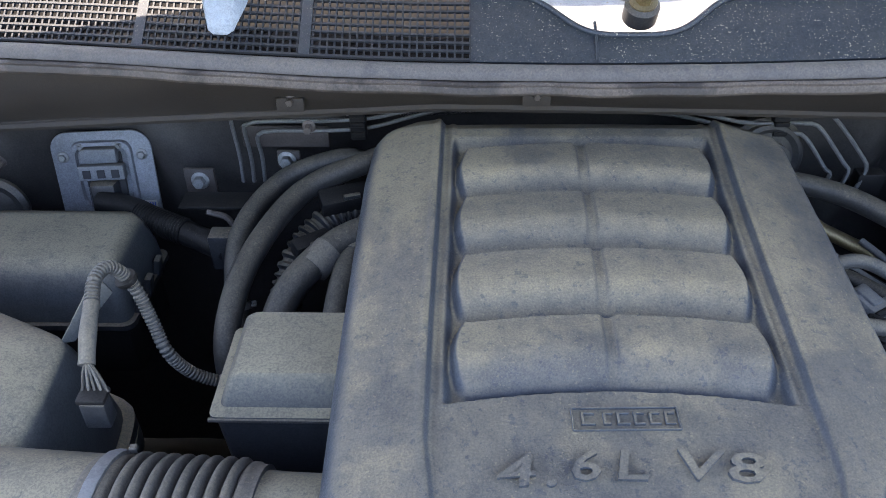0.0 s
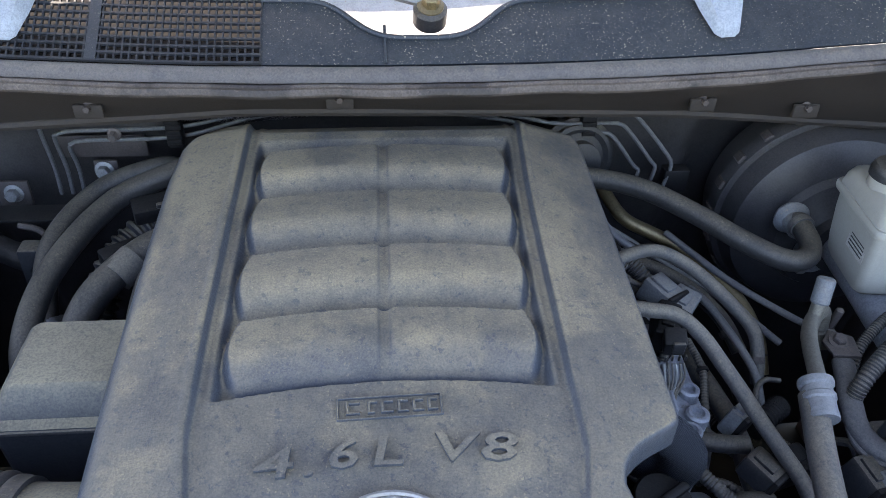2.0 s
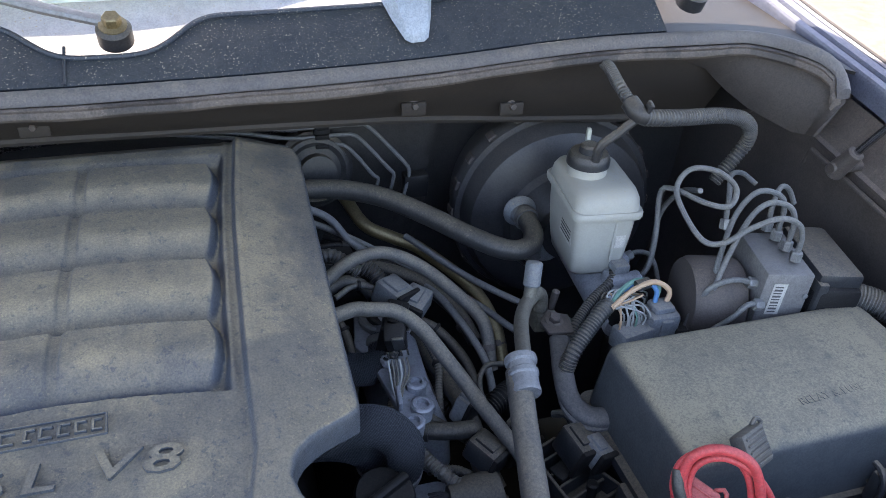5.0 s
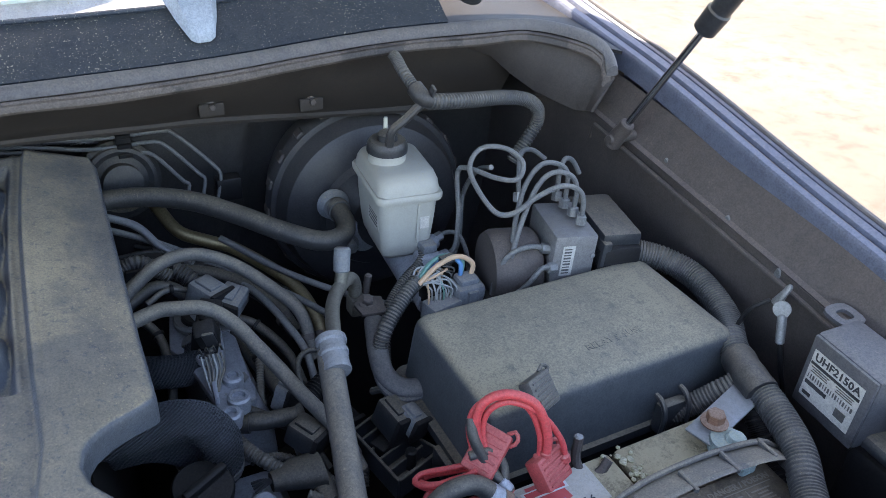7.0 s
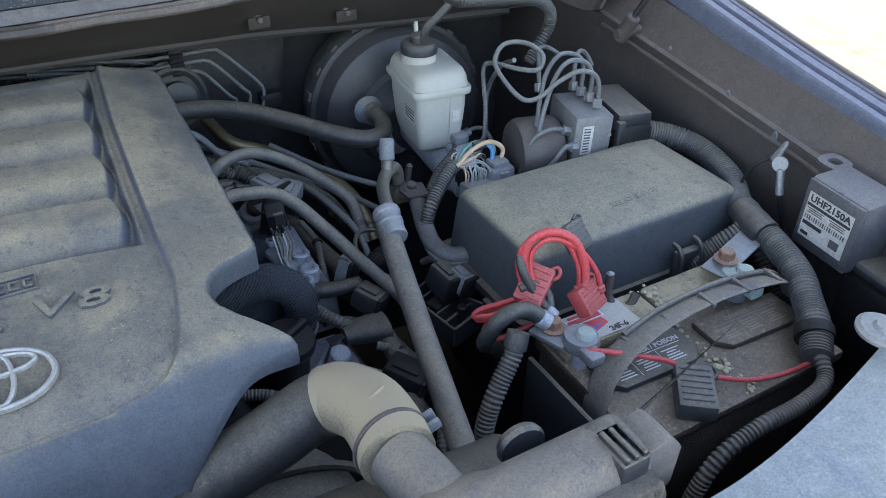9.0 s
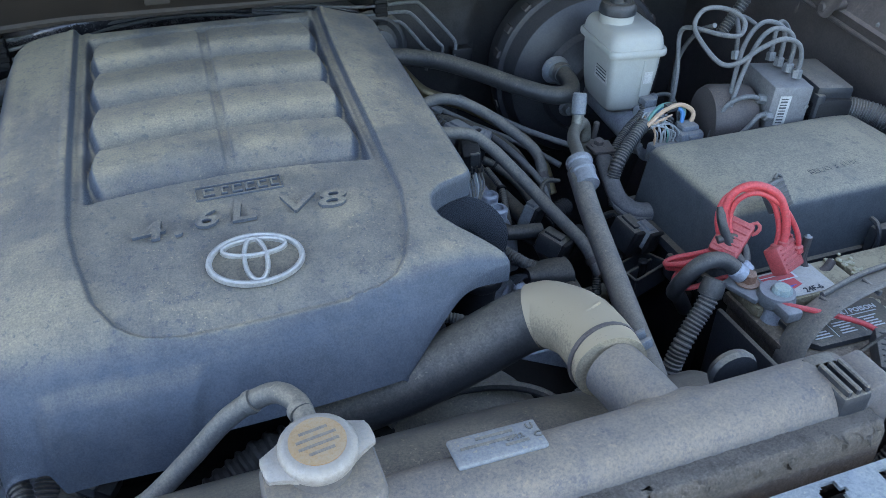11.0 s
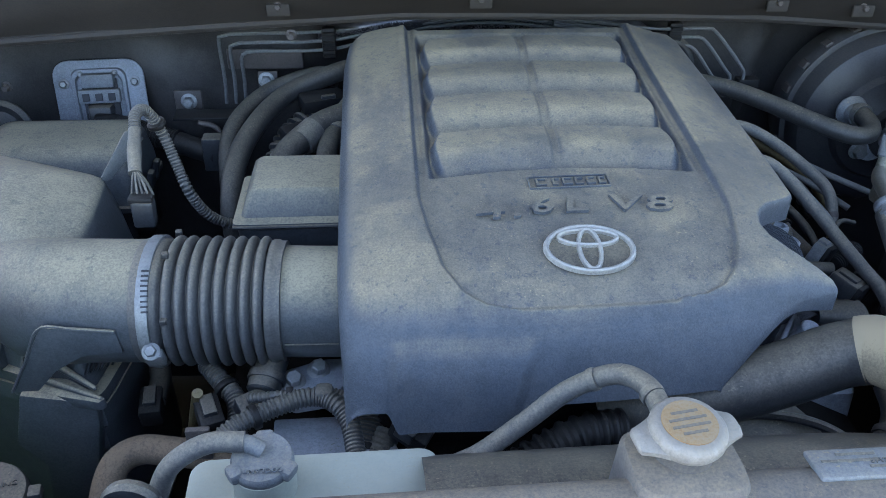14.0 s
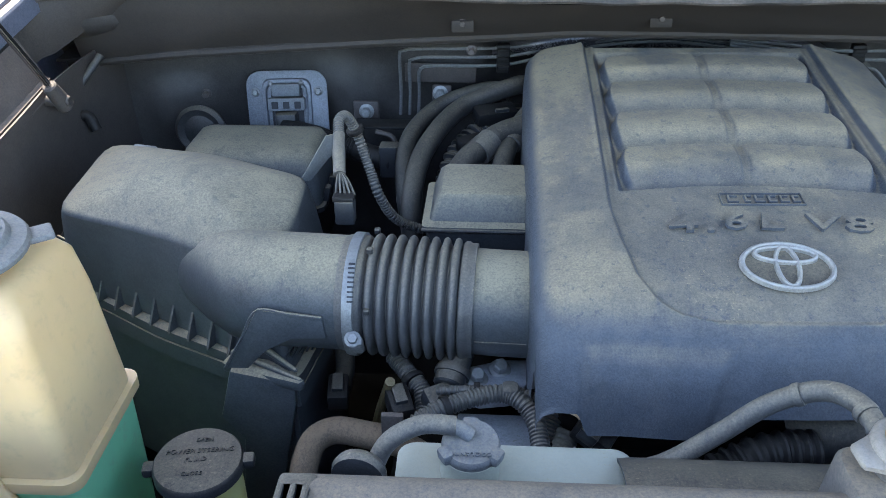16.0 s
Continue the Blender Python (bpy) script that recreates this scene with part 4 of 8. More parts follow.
put("leg", prism([(-0.374, 0.991), (-0.309, 0.976), (-0.311, 0.950), (-0.345, 0.80), (-0.388, 0.80), (-0.373, 0.896), (-0.393, 0.928)], 0.02, flat_y(0.302), 0.003), LIDBLACK, air_box)
for k in range(6):
    put("louvre", rbox((-0.308 + 0.0048 * k, 0.332, 1.014 + 0.001 * k), (0.0024, 0.022, 0.050 - 0.003 * k), 0.0008, pose(0, 0, 0, 0, 28, -12), seg=1), PLASTIC, air_box)
put("spring_clip", rbox((-0.545, 0.580, 1.10), (0.028, 0.008, 0.016), 0.003, pose(0, 0, 0, 0, 20, 30)), STEEL, air_box, "bright steel spring clip")
# pale fin that carries the sensor loom
bm = prism([(0, 0), (0.012, -0.002), (0.055, 0.034), (0.050, 0.046), (0.038, 0.046)], 0.004, Matrix.Translation((-0.337, 0.515, 1.096)) @ pose(0, 0, 0, 78, 0, 28), 0.001)
put("fin", bm, LIDBLACK, air_box)

seat[0] = INTAKE_HOSE
intake_hose = thing("intake_hose", "ribbed black rubber intake hose with a steel clamp", "air hose", (-0.2, 0.33, 1.0))


def bellows():
    """Ring after ring: smooth collar, eight deep folds, end collar."""
    prof = [(0.0595, -0.062), (0.0605, -0.060), (0.0605, -0.040), (0.0580, -0.038)]
    x = -0.036
    for k in range(8):
        prof += [(0.0545, x), (0.0560, x + 0.001), (0.0622, x + 0.0030), (0.0634, x + 0.0045), (0.0634, x + 0.0062), (0.0622, x + 0.0078), (0.0560, x + 0.0100), (0.0545, x + 0.0106)]
        x += 0.0112
    prof += [(0.0585, x), (0.0605, x + 0.002), (0.0605, x + 0.006), (0.0590, x + 0.008), (0.0590, x + 0.014)]
    return lathe([(r * 0.96, z) for r, z in prof], axis((-0.205, 0.328, 1.0605), (1, -0.06, -0.01)), 56)


put("bellows", bellows(), BELLOWS, intake_hose, sharp=60)
put("duct", tube([(-0.15, 0.325, 1.06), (-0.11, 0.322, 1.059), (-0.03, 0.32, 1.058)], 0.0525, 44, 0.012), LIDBLACK, intake_hose)
put("duct_seam", tube([(-0.138, 0.271, 1.05), (-0.09, 0.269, 1.05)], 0.0008, 6, 0.01), PLASTIC, intake_hose)
put("neck", loft([[Vector((x, yc + ry * math.cos(a), zc + rz * math.sin(a))) for a in np.linspace(0, math.tau, 44, endpoint=False)] for x, yc, zc, ry, rz in ((-0.46, 0.405, 1.042, 0.030, 0.040), (-0.42, 0.378, 1.048, 0.046, 0.050), (-0.385, 0.354, 1.054, 0.055, 0.056), (-0.355, 0.342, 1.057, 0.0575, 0.0595), (-0.33, 0.338, 1.059, 0.0575, 0.0585), (-0.30, 0.335, 1.0605, 0.0575, 0.0575), (-0.262, 0.332, 1.0605, 0.0575, 0.0575))]), LIDBLACK, intake_hose)
band = put("band_clamp", clamp_ring((-0.254, 0.331, 1.0605), (1, -0.06, -0.01), 0.0605, 0.010), STEEL, intake_hose, "bright worm-drive band clamp")
put("screw_housing", rbox((-0.250, 0.272, 1.042), (0.014, 0.010, 0.020), 0.003, pose(0, 0, 0, 25, 0, 0)), STEEL, band)
put("screw", bolt((-0.252, 0.266, 1.054), (0.1, -0.7, 0.7), 0.0052, 0.009), STEEL, band)
for k in range(9):
    a = radians(28 + 4.2 * k)
    put("slot", rbox((-0.2535, 0.331 - 0.0622 * math.cos(a), 1.0605 + 0.0622 * math.sin(a)), (0.006, 0.0012, 0.0016), 0, pose(0, 0, 0, -math.degrees(a), 0, 0), seg=1), INK, band)
for a in (20, 75, 130):
    y, z = 0.331 + 0.0635 * math.cos(radians(a)) * -1, 1.0605 + 0.0635 * math.sin(radians(a))
    put("tab", rbox((-0.238, y, z), (0.006, 0.006, 0.006), 0.001, seg=1), RUBBER, intake_hose)

seat[0] = HEATER_CORNER
resonator = thing("resonator_box", "dusty black plastic resonator box beside the engine cover", "air box", (-0.135, 0.50, 0.9))
put("lid", loft([[Vector((x + cx, y + cy, z)) for x, y in round_rect(w, h, 0.007, 4)] for w, h, cx, cy, z in ((0.130, 0.110, -0.133, 0.512, 1.056), (0.130, 0.110, -0.133, 0.512, 1.061), (0.118, 0.096, -0.131, 0.514, 1.064), (0.108, 0.082, -0.128, 0.518, 1.086), (0.103, 0.076, -0.126, 0.519, 1.090))]), LIDBLACK, resonator)
put("body", loft([[Vector((x + cx, y + cy, z)) for x, y in round_rect(w, h, 0.01, 4)] for w, h, cx, cy, z in ((0.09, 0.08, -0.12, 0.50, 0.93), (0.12, 0.10, -0.128, 0.505, 1.0), (0.126, 0.106, -0.132, 0.511, 1.054))]), PLASTIC, resonator)
put("lid_seam", tube([(-0.198, 0.457, 1.0575), (-0.07, 0.457, 1.0575)], 0.0022, 8, 0.01), PLASTIC, resonator)

seat[0] = INTAKE_SIDE
sensor_plug = thing("sensor_plug", "black sensor plug with a taped corrugated loom", "connector", (-0.283, 0.44, 1.07))
put("plug_body", rbox((-0.284, 0.440, 1.086), (0.021, 0.016, 0.028), 0.003), PLASTIC, sensor_plug)
put("plug_collar", rbox((-0.285, 0.442, 1.101), (0.023, 0.017, 0.006), 0.002), DARKPL, sensor_plug)
for k in range(5):
    put("wire", tube([(-0.294 + 0.005 * k, 0.445, 1.102), (-0.293 + 0.003 * k, 0.452, 1.115), (-0.291, 0.46, 1.124)], 0.0014, 6, 0.004), GREYRUB if k % 2 else RUBBER, sensor_plug)
put("taped_end", tube([(-0.291, 0.458, 1.119), (-0.294, 0.480, 1.133), (-0.297, 0.505, 1.143)], 0.007, 14, 0.004, wob=0.12), GREYRUB, sensor_plug)
put("loom", tube([(-0.297, 0.503, 1.142), (-0.300, 0.528, 1.150), (-0.294, 0.547, 1.146), (-0.284, 0.556, 1.118), (-0.272, 0.547, 1.085), (-0.260, 0.535, 1.055), (-0.243, 0.540, 1.022), (-0.215, 0.545, 1.005), (-0.185, 0.55, 1.0)], 0.0062, 16, ridge=0.00098, pitch=0.00336), LOOM, sensor_plug)
put("cable_tie", clamp_ring((-0.287, 0.553, 1.128), (0.3, 0.2, -0.9), 0.0085, 0.005), DARKPL, sensor_plug)

seat[0] = HEATER_CORNER
relay_box = thing("relay_box", "dusty black rounded control box behind the air cleaner", "control box", (-0.46, 0.74, 0.88))
put("cover", loft([[Vector((x + cx, y + cy, z)) for x, y in round_rect(w, h, r, 5)] for w, h, cx, cy, z, r in ((0.205, 0.135, -0.462, 0.742, 0.965, 0.012), (0.203, 0.132, -0.462, 0.742, 0.99, 0.014), (0.192, 0.118, -0.462, 0.745, 1.022, 0.018), (0.18, 0.102, -0.462, 0.748, 1.033, 0.018), (0.15, 0.08, -0.462, 0.748, 1.036, 0.016))]), LIDBLACK, relay_box, sharp=50)
put("base", rbox((-0.462, 0.742, 0.92), (0.19, 0.12, 0.09), 0.006), DARKPL, relay_box)
put("lid_edge", loft([[Vector((x - 0.462, y + 0.742, z)) for x, y in round_rect(0.215, 0.145, 0.012, 4)] for z in (0.957, 0.964)]), PLASTIC, relay_box)
for k in range(3):
    put("latch", rbox((-0.355, 0.70 + 0.035 * k, 0.97), (0.008, 0.014, 0.03), 0.002, pose(0, 0, 0, 0, 12, 0)), PLASTIC, relay_box)

# heater hoses and their neighbours
HH = [
    ("heater_hose", "dusty black heater hose curving to the firewall", [(-0.07, 0.845, 1.085), (-0.095, 0.828, 1.088), (-0.17, 0.790, 1.068), (-0.212, 0.690, 1.050), (-0.224, 0.615, 1.020), (-0.222, 0.585, 0.97), (-0.21, 0.575, 0.90)], 0.0135),
    ("heater_hose", "dusty black heater hose curving to the firewall", [(-0.10, 0.862, 1.066), (-0.135, 0.870, 1.066), (-0.205, 0.852, 1.045), (-0.244, 0.780, 1.022), (-0.246, 0.72, 0.98), (-0.235, 0.68, 0.92)], 0.0135),
    ("coolant_hose", "thick black coolant hose at the engine's side", [(-0.075, 0.715, 1.075), (-0.12, 0.690, 1.066), (-0.162, 0.640, 1.045), (-0.178, 0.600, 1.005), (-0.178, 0.585, 0.95)], 0.0165),
    ("coolant_hose", "black coolant hose in a sleeve by the cover", [(-0.07, 0.745, 1.085), (-0.092, 0.715, 1.066), (-0.108, 0.655, 1.050), (-0.114, 0.605, 1.02), (-0.114, 0.59, 0.98)], 0.013),
]
for name, label, pts, r in HH:
    t = thing(name, label, "hose", pts[-1], "hoses by the firewall" if name == "heater_hose" else "")
    put("hose", tube(pts, r, 20, 0.005), RUBBER, t)
    a, b = Vector(pts[-2]), Vector(pts[-1])
    spring_clamp(a.lerp(b, 0.3), b - a, r, t)
    if name == "coolant_hose":
        a, b = Vector(pts[1]), Vector(pts[2])
        put("sleeve_end", tube([a.lerp(b, 0.1), a.lerp(b, 0.5)], r + 0.002, 20, 0.006), GREYRUB, t)
t = thing("vacuum_bellows", "ribbed black plastic bellows pipe behind the hoses", "pipe", (-0.15, 0.75, 0.95))
put("pipe", tube([(-0.09, 0.80, 1.04), (-0.135, 0.785, 1.035), (-0.172, 0.745, 1.01), (-0.19, 0.69, 0.96)], 0.020, 20, ridge=0.004, pitch=0.009), PLASTIC, t)
for p, s, a in (((-0.12, 0.79, 1.06), (0.06, 0.03, 0.02), 20), ((-0.15, 0.72, 1.045), (0.045, 0.02, 0.02), 35), ((-0.10, 0.83, 1.04), (0.05, 0.03, 0.03), 10)):
    t = thing("wiring_clip", "small black plastic wiring clip on the manifold", "clip", p)
    put("body", rbox(p, s, 0.003, pose(0, 0, 0, 10, 0, a)), DARKPL, t)
    put("tooth", rbox(Vector(p) + Vector((0.01, -0.01, s[2] / 2)), (0.02, 0.006, 0.006), 0.001, pose(0, 0, 0, 0, 0, a), seg=1), PLASTIC, t)

# metal plate with a plug on the firewall
plate = thing("firewall_plate", "pale galvanised cover plate bolted to the firewall", "plate", (-0.455, 0.905, 1.0))
pm = Matrix.Translation((-0.452, 0.902, 1.025)) @ pose(0, 0, 0, 78, 0, 6)
put("plate", prism(round_rect(0.128, 0.15, 0.024, 7), 0.004, pm @ pose(0, -0.02, -0.004), 0.001), PLATE, plate)
put("raised_edge", loft([[pm @ Vector((x, y - 0.005, z)) for x, y in round_rect(w, h, 0.014, 6)] for w, h, z in ((0.078, 0.096, 0.0), (0.075, 0.093, 0.005), (0.066, 0.084, 0.006), (0.062, 0.08, 0.001))]), PLATE, plate)
put("opening", rbox((0, 0, 0), (0.05, 0.075, 0.004), 0.001, pm @ pose(0, -0.01, 0.003), seg=1), INK, plate)
put("plug_frame", rbox((0, 0, 0), (0.058, 0.02, 0.014), 0.002, pm @ pose(0, 0.004, 0.012)), CONNECT, plate)
for x in (-0.018, 0.0, 0.018):
    put("slot", rbox((0, 0, 0), (0.010, 0.011, 0.004), 0.0006, pm @ pose(x, 0.003, 0.0185), seg=1), INK, plate)
put("plug_top", rbox((0, 0, 0), (0.045, 0.02, 0.018), 0.003, pm @ pose(0, 0.026, 0.008)), CONNECT, plate)
put("plug_boot", rbox((0, 0, 0), (0.04, 0.06, 0.022), 0.005, pm @ pose(-0.002, -0.038, 0.012), taper=(0.8, 0.9)), PLASTIC, plate)
for x, y in ((-0.05, 0.022), (0.05, 0.022)):
    put("bolt", bolt(pm @ Vector((x, y, 0)), pm.to_3x3() @ Vector((0, 0, 1)), 0.005, 0.006), STEEL, plate)
for x in (-0.024, 0.024):
    put("bolt", bolt(pm @ Vector((x, 0.036, 0.005)), pm.to_3x3() @ Vector((0, 0, 1)), 0.003, 0.004), STEEL, plate)
sticker = put("sticker", rbox((0, 0, 0), (0.020, 0.024, 0.0006), 0, pm @ pose(0.049, -0.055, 0.0006)), LABEL, plate, "small white printed sticker")
put("letters", words("P 7", 0.009, pm @ pose(0.049, -0.061, 0.0012), 0.0002, 0.0003), BLUEINK, sticker)
for k in range(6):
    put("bar", rbox((0, 0, 0), (0.0016, 0.007, 0.0004), 0, pm @ pose(0.041 + 0.003 * k, -0.049, 0.0012)), BLUEINK, sticker)

t = thing("firewall_loom", "black taped wiring loom along the firewall", "wiring loom", (-0.38, 0.84, 0.98))
put("loom", tube([(-0.455, 0.875, 0.995), (-0.41, 0.860, 0.995), (-0.37, 0.84, 0.99), (-0.32, 0.815, 0.985), (-0.27, 0.79, 0.98)], 0.016, 14, 0.005, wob=0.1), DARKPL, t)
put("corrugated_end", tube([(-0.40, 0.85, 0.992), (-0.33, 0.82, 0.987)], 0.018, 16, ridge=0.0014, pitch=0.0042), DARKPL, t)
put("plug", rbox((-0.275, 0.79, 0.985), (0.03, 0.025, 0.05), 0.003), PLASTIC, t)
t = thing("firewall_grommet", "round black rubber grommet in the firewall", "grommet", (-0.585, 0.86, 0.99))
put("ring", lathe([(0.012, 0.0), (0.03, 0.0), (0.04, 0.006), (0.042, 0.014), (0.036, 0.02), (0.026, 0.016), (0.012, 0.02), (0, 0.02)], axis((-0.585, 0.872, 0.995), (0, -1, 0.1)), 32), RUBBER, t)

# bracket with bolts
t = thing("firewall_bracket", "dark steel hose bracket bolted to the firewall", "bracket", (-0.27, 0.86, 1.0))
put("shelf", prism([(-0.335, 0.825), (-0.23, 0.825), (-0.20, 0.845), (-0.185, 0.89), (-0.205, 0.893), (-0.225, 0.86), (-0.335, 0.86)], 0.004, Matrix.Translation((0, 0, 1.018)), 0.001), DARKPL, t)
put("upright", rbox((-0.323, 0.888, 1.022), (0.04, 0.006, 0.036), 0.002), PAINT, t)
put("ear", rbox((-0.203, 0.888, 1.055), (0.03, 0.006, 0.026), 0.003), PAINT, t)
put("bolt", bolt((-0.322, 0.884, 1.024), (0, -1, 0.1), 0.008, 0.012), STEEL, t)
put("bolt", bolt((-0.205, 0.883, 1.056), (0, -1, 0.1), 0.008, 0.012), STEEL, t)
put("hanger", tube([(-0.30, 0.825, 1.015), (-0.275, 0.822, 1.008), (-0.268, 0.82, 0.985), (-0.272, 0.818, 0.95)], 0.004, 8, 0.004), PAINT, t)
t = thing("heat_patch", "thin pale metal plate behind the brake pipes", "plate", (-0.21, 0.9, 1.05))
put("plate", rbox((-0.205, 0.893, 1.085), (0.11, 0.004, 0.03), 0.002), PAINT, t)
for x, z in ((-0.575, 1.05), (-0.155, 1.15), (-0.16, 1.2)):
    t = thing("firewall_stud", "small steel stud in the firewall", "stud", (x, 0.88, z))
    put("stud", bolt((x, 0.885 if z < 1.1 else 0.80, z), (0, -1, 0.0), 0.005, 0.012), PAINT, t)

# washer tank
def fluid(name, base, rough=0.35):
    mat, n, l, b = nodes_of(name)
    t1, t2 = tex(n, l, 9, 4), tex(n, l, 60, 6, 0.7)
    c = mix(n, l, ramp(n, l, t1.outputs[0], 0.3, 0.7), tuple(k * 0.88 for k in base), base)
    c = mix(n, l, calc(n, l, "MULTIPLY", ramp(n, l, t2.outputs[0], 0.5, 0.8), 0.35), c, (0.3, 0.24, 0.16))
    l.new(c, b.inputs["Base Color"])
    b.inputs["Roughness"].default_value = rough
    b.inputs["Subsurface Weight"].default_value = 0.35
    b.inputs["Subsurface Radius"].default_value = (0.03, 0.025, 0.015)
    b.inputs["Subsurface Scale"].default_value = 0.6
    return mat


YELLOWED = fluid("yellowed_tank", (0.70, 0.49, 0.26))
GREEN = fluid("green_fluid", (0.24, 0.66, 0.38))
GREEN.node_tree.nodes["Principled BSDF"].inputs["Subsurface Weight"].default_value = 0.0
PSYELLOW = fluid("yellow_tank", (0.62, 0.60, 0.25))
seat[0] = INTAKE_SIDE
washer_tank = thing("washer_tank", "yellowed washer tank half full of green fluid", "washer bottle", (-0.53, 0.19, 0.8))


def tank_ring(x0, x1, y0, y1, z, r=0.014):
    return [Vector((x + (x0 + x1) / 2, y + (y0 + y1) / 2, z)) for x, y in round_rect(x1 - x0, y1 - y0, r, 5)]


put("upper_tank", loft([tank_ring(-0.63, -0.462, 0.142, 0.270, 1.003), tank_ring(-0.63, -0.463, 0.142, 0.268, 1.03), tank_ring(-0.625, -0.465, 0.144, 0.258, 1.12), tank_ring(-0.62, -0.469, 0.148, 0.253, 1.155), tank_ring(-0.615, -0.477, 0.155, 0.247, 1.166), tank_ring(-0.60, -0.49, 0.162, 0.238, 1.169)]), YELLOWED, washer_tank, sharp=50)
put("seam", loft([tank_ring(-0.636, -0.456, 0.136, 0.276, z) for z in (0.992, 0.994, 1.001, 1.003)]), YELLOWED, washer_tank)
put("lower_tank", loft([tank_ring(-0.62, -0.465, 0.14, 0.264, 0.80), tank_ring(-0.628, -0.463, 0.142, 0.268, 0.90), tank_ring(-0.63, -0.462, 0.142, 0.270, 0.991)]), GREEN, washer_tank, "part filled with green washer fluid", sharp=50)
put("neck", cyl((-0.525, 0.196, 1.155), (-0.525, 0.196, 1.178), 0.034), YELLOWED, washer_tank)
wcap = put("cap", lathe([(0, 0.0), (0.040, 0.0), (0.047, 0.002), (0.048, 0.006), (0.046, 0.009), (0.036, 0.011), (0.035, 0.014), (0.033, 0.016), (0, 0.017)], axis((-0.525, 0.196, 1.178), (0.02, -0.08, 1)), 40), CONNECT, washer_tank, "blue-grey flip cap with raised words")
put("tab", rbox((-0.485, 0.222, 1.180), (0.03, 0.02, 0.006), 0.002, pose(0, 0, 0, 0, 0, 35)), CONNECT, wcap)
for text, dy in (("WASHER FLUID", 0.010), ("ONLY", -0.002)):
    put("letters", words(text, 0.0085, Matrix.Translation((-0.525, 0.196 + dy, 1.1955)) @ pose(0, 0, 0, 5, 0, 0), 0.0006), CONNECT, wcap)
bm = tube([(-0.545, 0.136, 1.10), (-0.535, 0.134, 1.05), (-0.53, 0.134, 1.02), (-0.515, 0.134, 0.985), (-0.505, 0.134, 0.95)], 0.008, 12, 0.005)
put("bracket_rib", bm, YELLOWED, washer_tank)
put("bracket_rib", tube([(-0.60, 0.136, 0.96), (-0.54, 0.134, 0.955), (-0.495, 0.134, 0.955)], 0.009, 12, 0.005), YELLOWED, washer_tank)

ps = thing("power_steering_reservoir", "yellow power steering reservoir with dusty black cap", "reservoir", (-0.384, 0.198, 0.78))
put("body", lathe([(0, 0), (0.030, 0), (0.034, 0.01), (0.035, 0.15), (0.033, 0.17), (0, 0.172)], Matrix.Translation((-0.384, 0.198, 0.785)), 36), PSYELLOW, ps)
pcap = put("cap", lathe([(0, 0), (0.036, 0), (0.039, 0.003), (0.039, 0.011), (0.037, 0.014), (0.034, 0.0145), (0, 0.0155)], Matrix.Translation((-0.384, 0.198, 0.957)), 44), PLASTIC, ps, "dusty black cap with raised words")
for a in (10, 190):
    c, s = math.cos(radians(a)), math.sin(radians(a))
    put("ear", rbox((-0.384 + 0.041 * c, 0.198 + 0.041 * s, 0.964), (0.014, 0.013, 0.010), 0.003, pose(0, 0, 0, 0, 0, a)), PLASTIC, pcap)
for text, dy, sz in (("OPEN", 0.021, 0.006), ("POWER STEERING", 0.008, 0.0072), ("FLUID ", -0.002, 0.0072), ("CLOSE", -0.018, 0.006)):
    put("letters", words(text, sz, Matrix.Translation((-0.384, 0.198 + dy, 0.9728)) @ pose(0, 0, 0, 0, 0, 8), 0.0005), PLASTIC, pcap)

coolant_tank = thing("coolant_tank", "pale coolant overflow tank with a grey cap", "coolant tank", (-0.11, 0.14, 0.9))
put("tank", loft([tank_ring(-0.205, -0.024, 0.10, 0.168, z, r) for z, r in ((0.90, 0.012), (1.02, 0.012), (1.032, 0.014))] + [tank_ring(-0.197, -0.032, 0.108, 0.160, 1.037, 0.012)]), GREENISH, coolant_tank)
put("neck", cyl((-0.149, 0.135, 1.03), (-0.149, 0.135, 1.062), 0.022), GREENISH, coolant_tank)
ccap = put("cap", lathe([(0, 0), (0.0195, 0), (0.0215, 0.003), (0.0215, 0.008), (0.020, 0.0105), (0, 0.0115)], axis((-0.149, 0.135, 1.060), (0.0, -0.12, 1)), 36), CONNECT, coolant_tank, "dusty grey round cap")
for k in range(3):
    a = radians(90 + 120 * k)
    put("lobe", rbox((-0.149 + 0.0205 * math.cos(a), 0.134 + 0.0205 * math.sin(a), 1.066), (0.013, 0.010, 0.010), 0.003, pose(0, 0, 0, 7, 0, 90 + 120 * k + 90)), CONNECT, ccap)
put("letters", words("COOLANT", 0.0055, Matrix.Translation((-0.147, 0.121, 1.0708)) @ pose(0, 0, 0, 7, 0, 180), 0.0006), CONNECT, ccap)
put("nozzle", tube([(-0.149, 0.137, 1.073), (-0.16, 0.139, 1.079), (-0.172, 0.141, 1.080)], 0.006, 12, 0.003), CONNECT, ccap)
t = thing("overflow_hose_end", "grey rubber hose on the coolant tank cap", "hose", (-0.2, 0.13, 1.0))
put("hose", tube([(-0.160, 0.139, 1.080), (-0.185, 0.139, 1.080), (-0.207, 0.132, 1.071), (-0.218, 0.127, 1.052), (-0.222, 0.122, 1.03), (-0.222, 0.118, 0.98)], 0.0072, 16, 0.004), GREYRUB, t)
t = thing("thick_pipe", "dusty black rubber pipe beside the tank", "pipe", (-0.27, 0.25, 0.9))
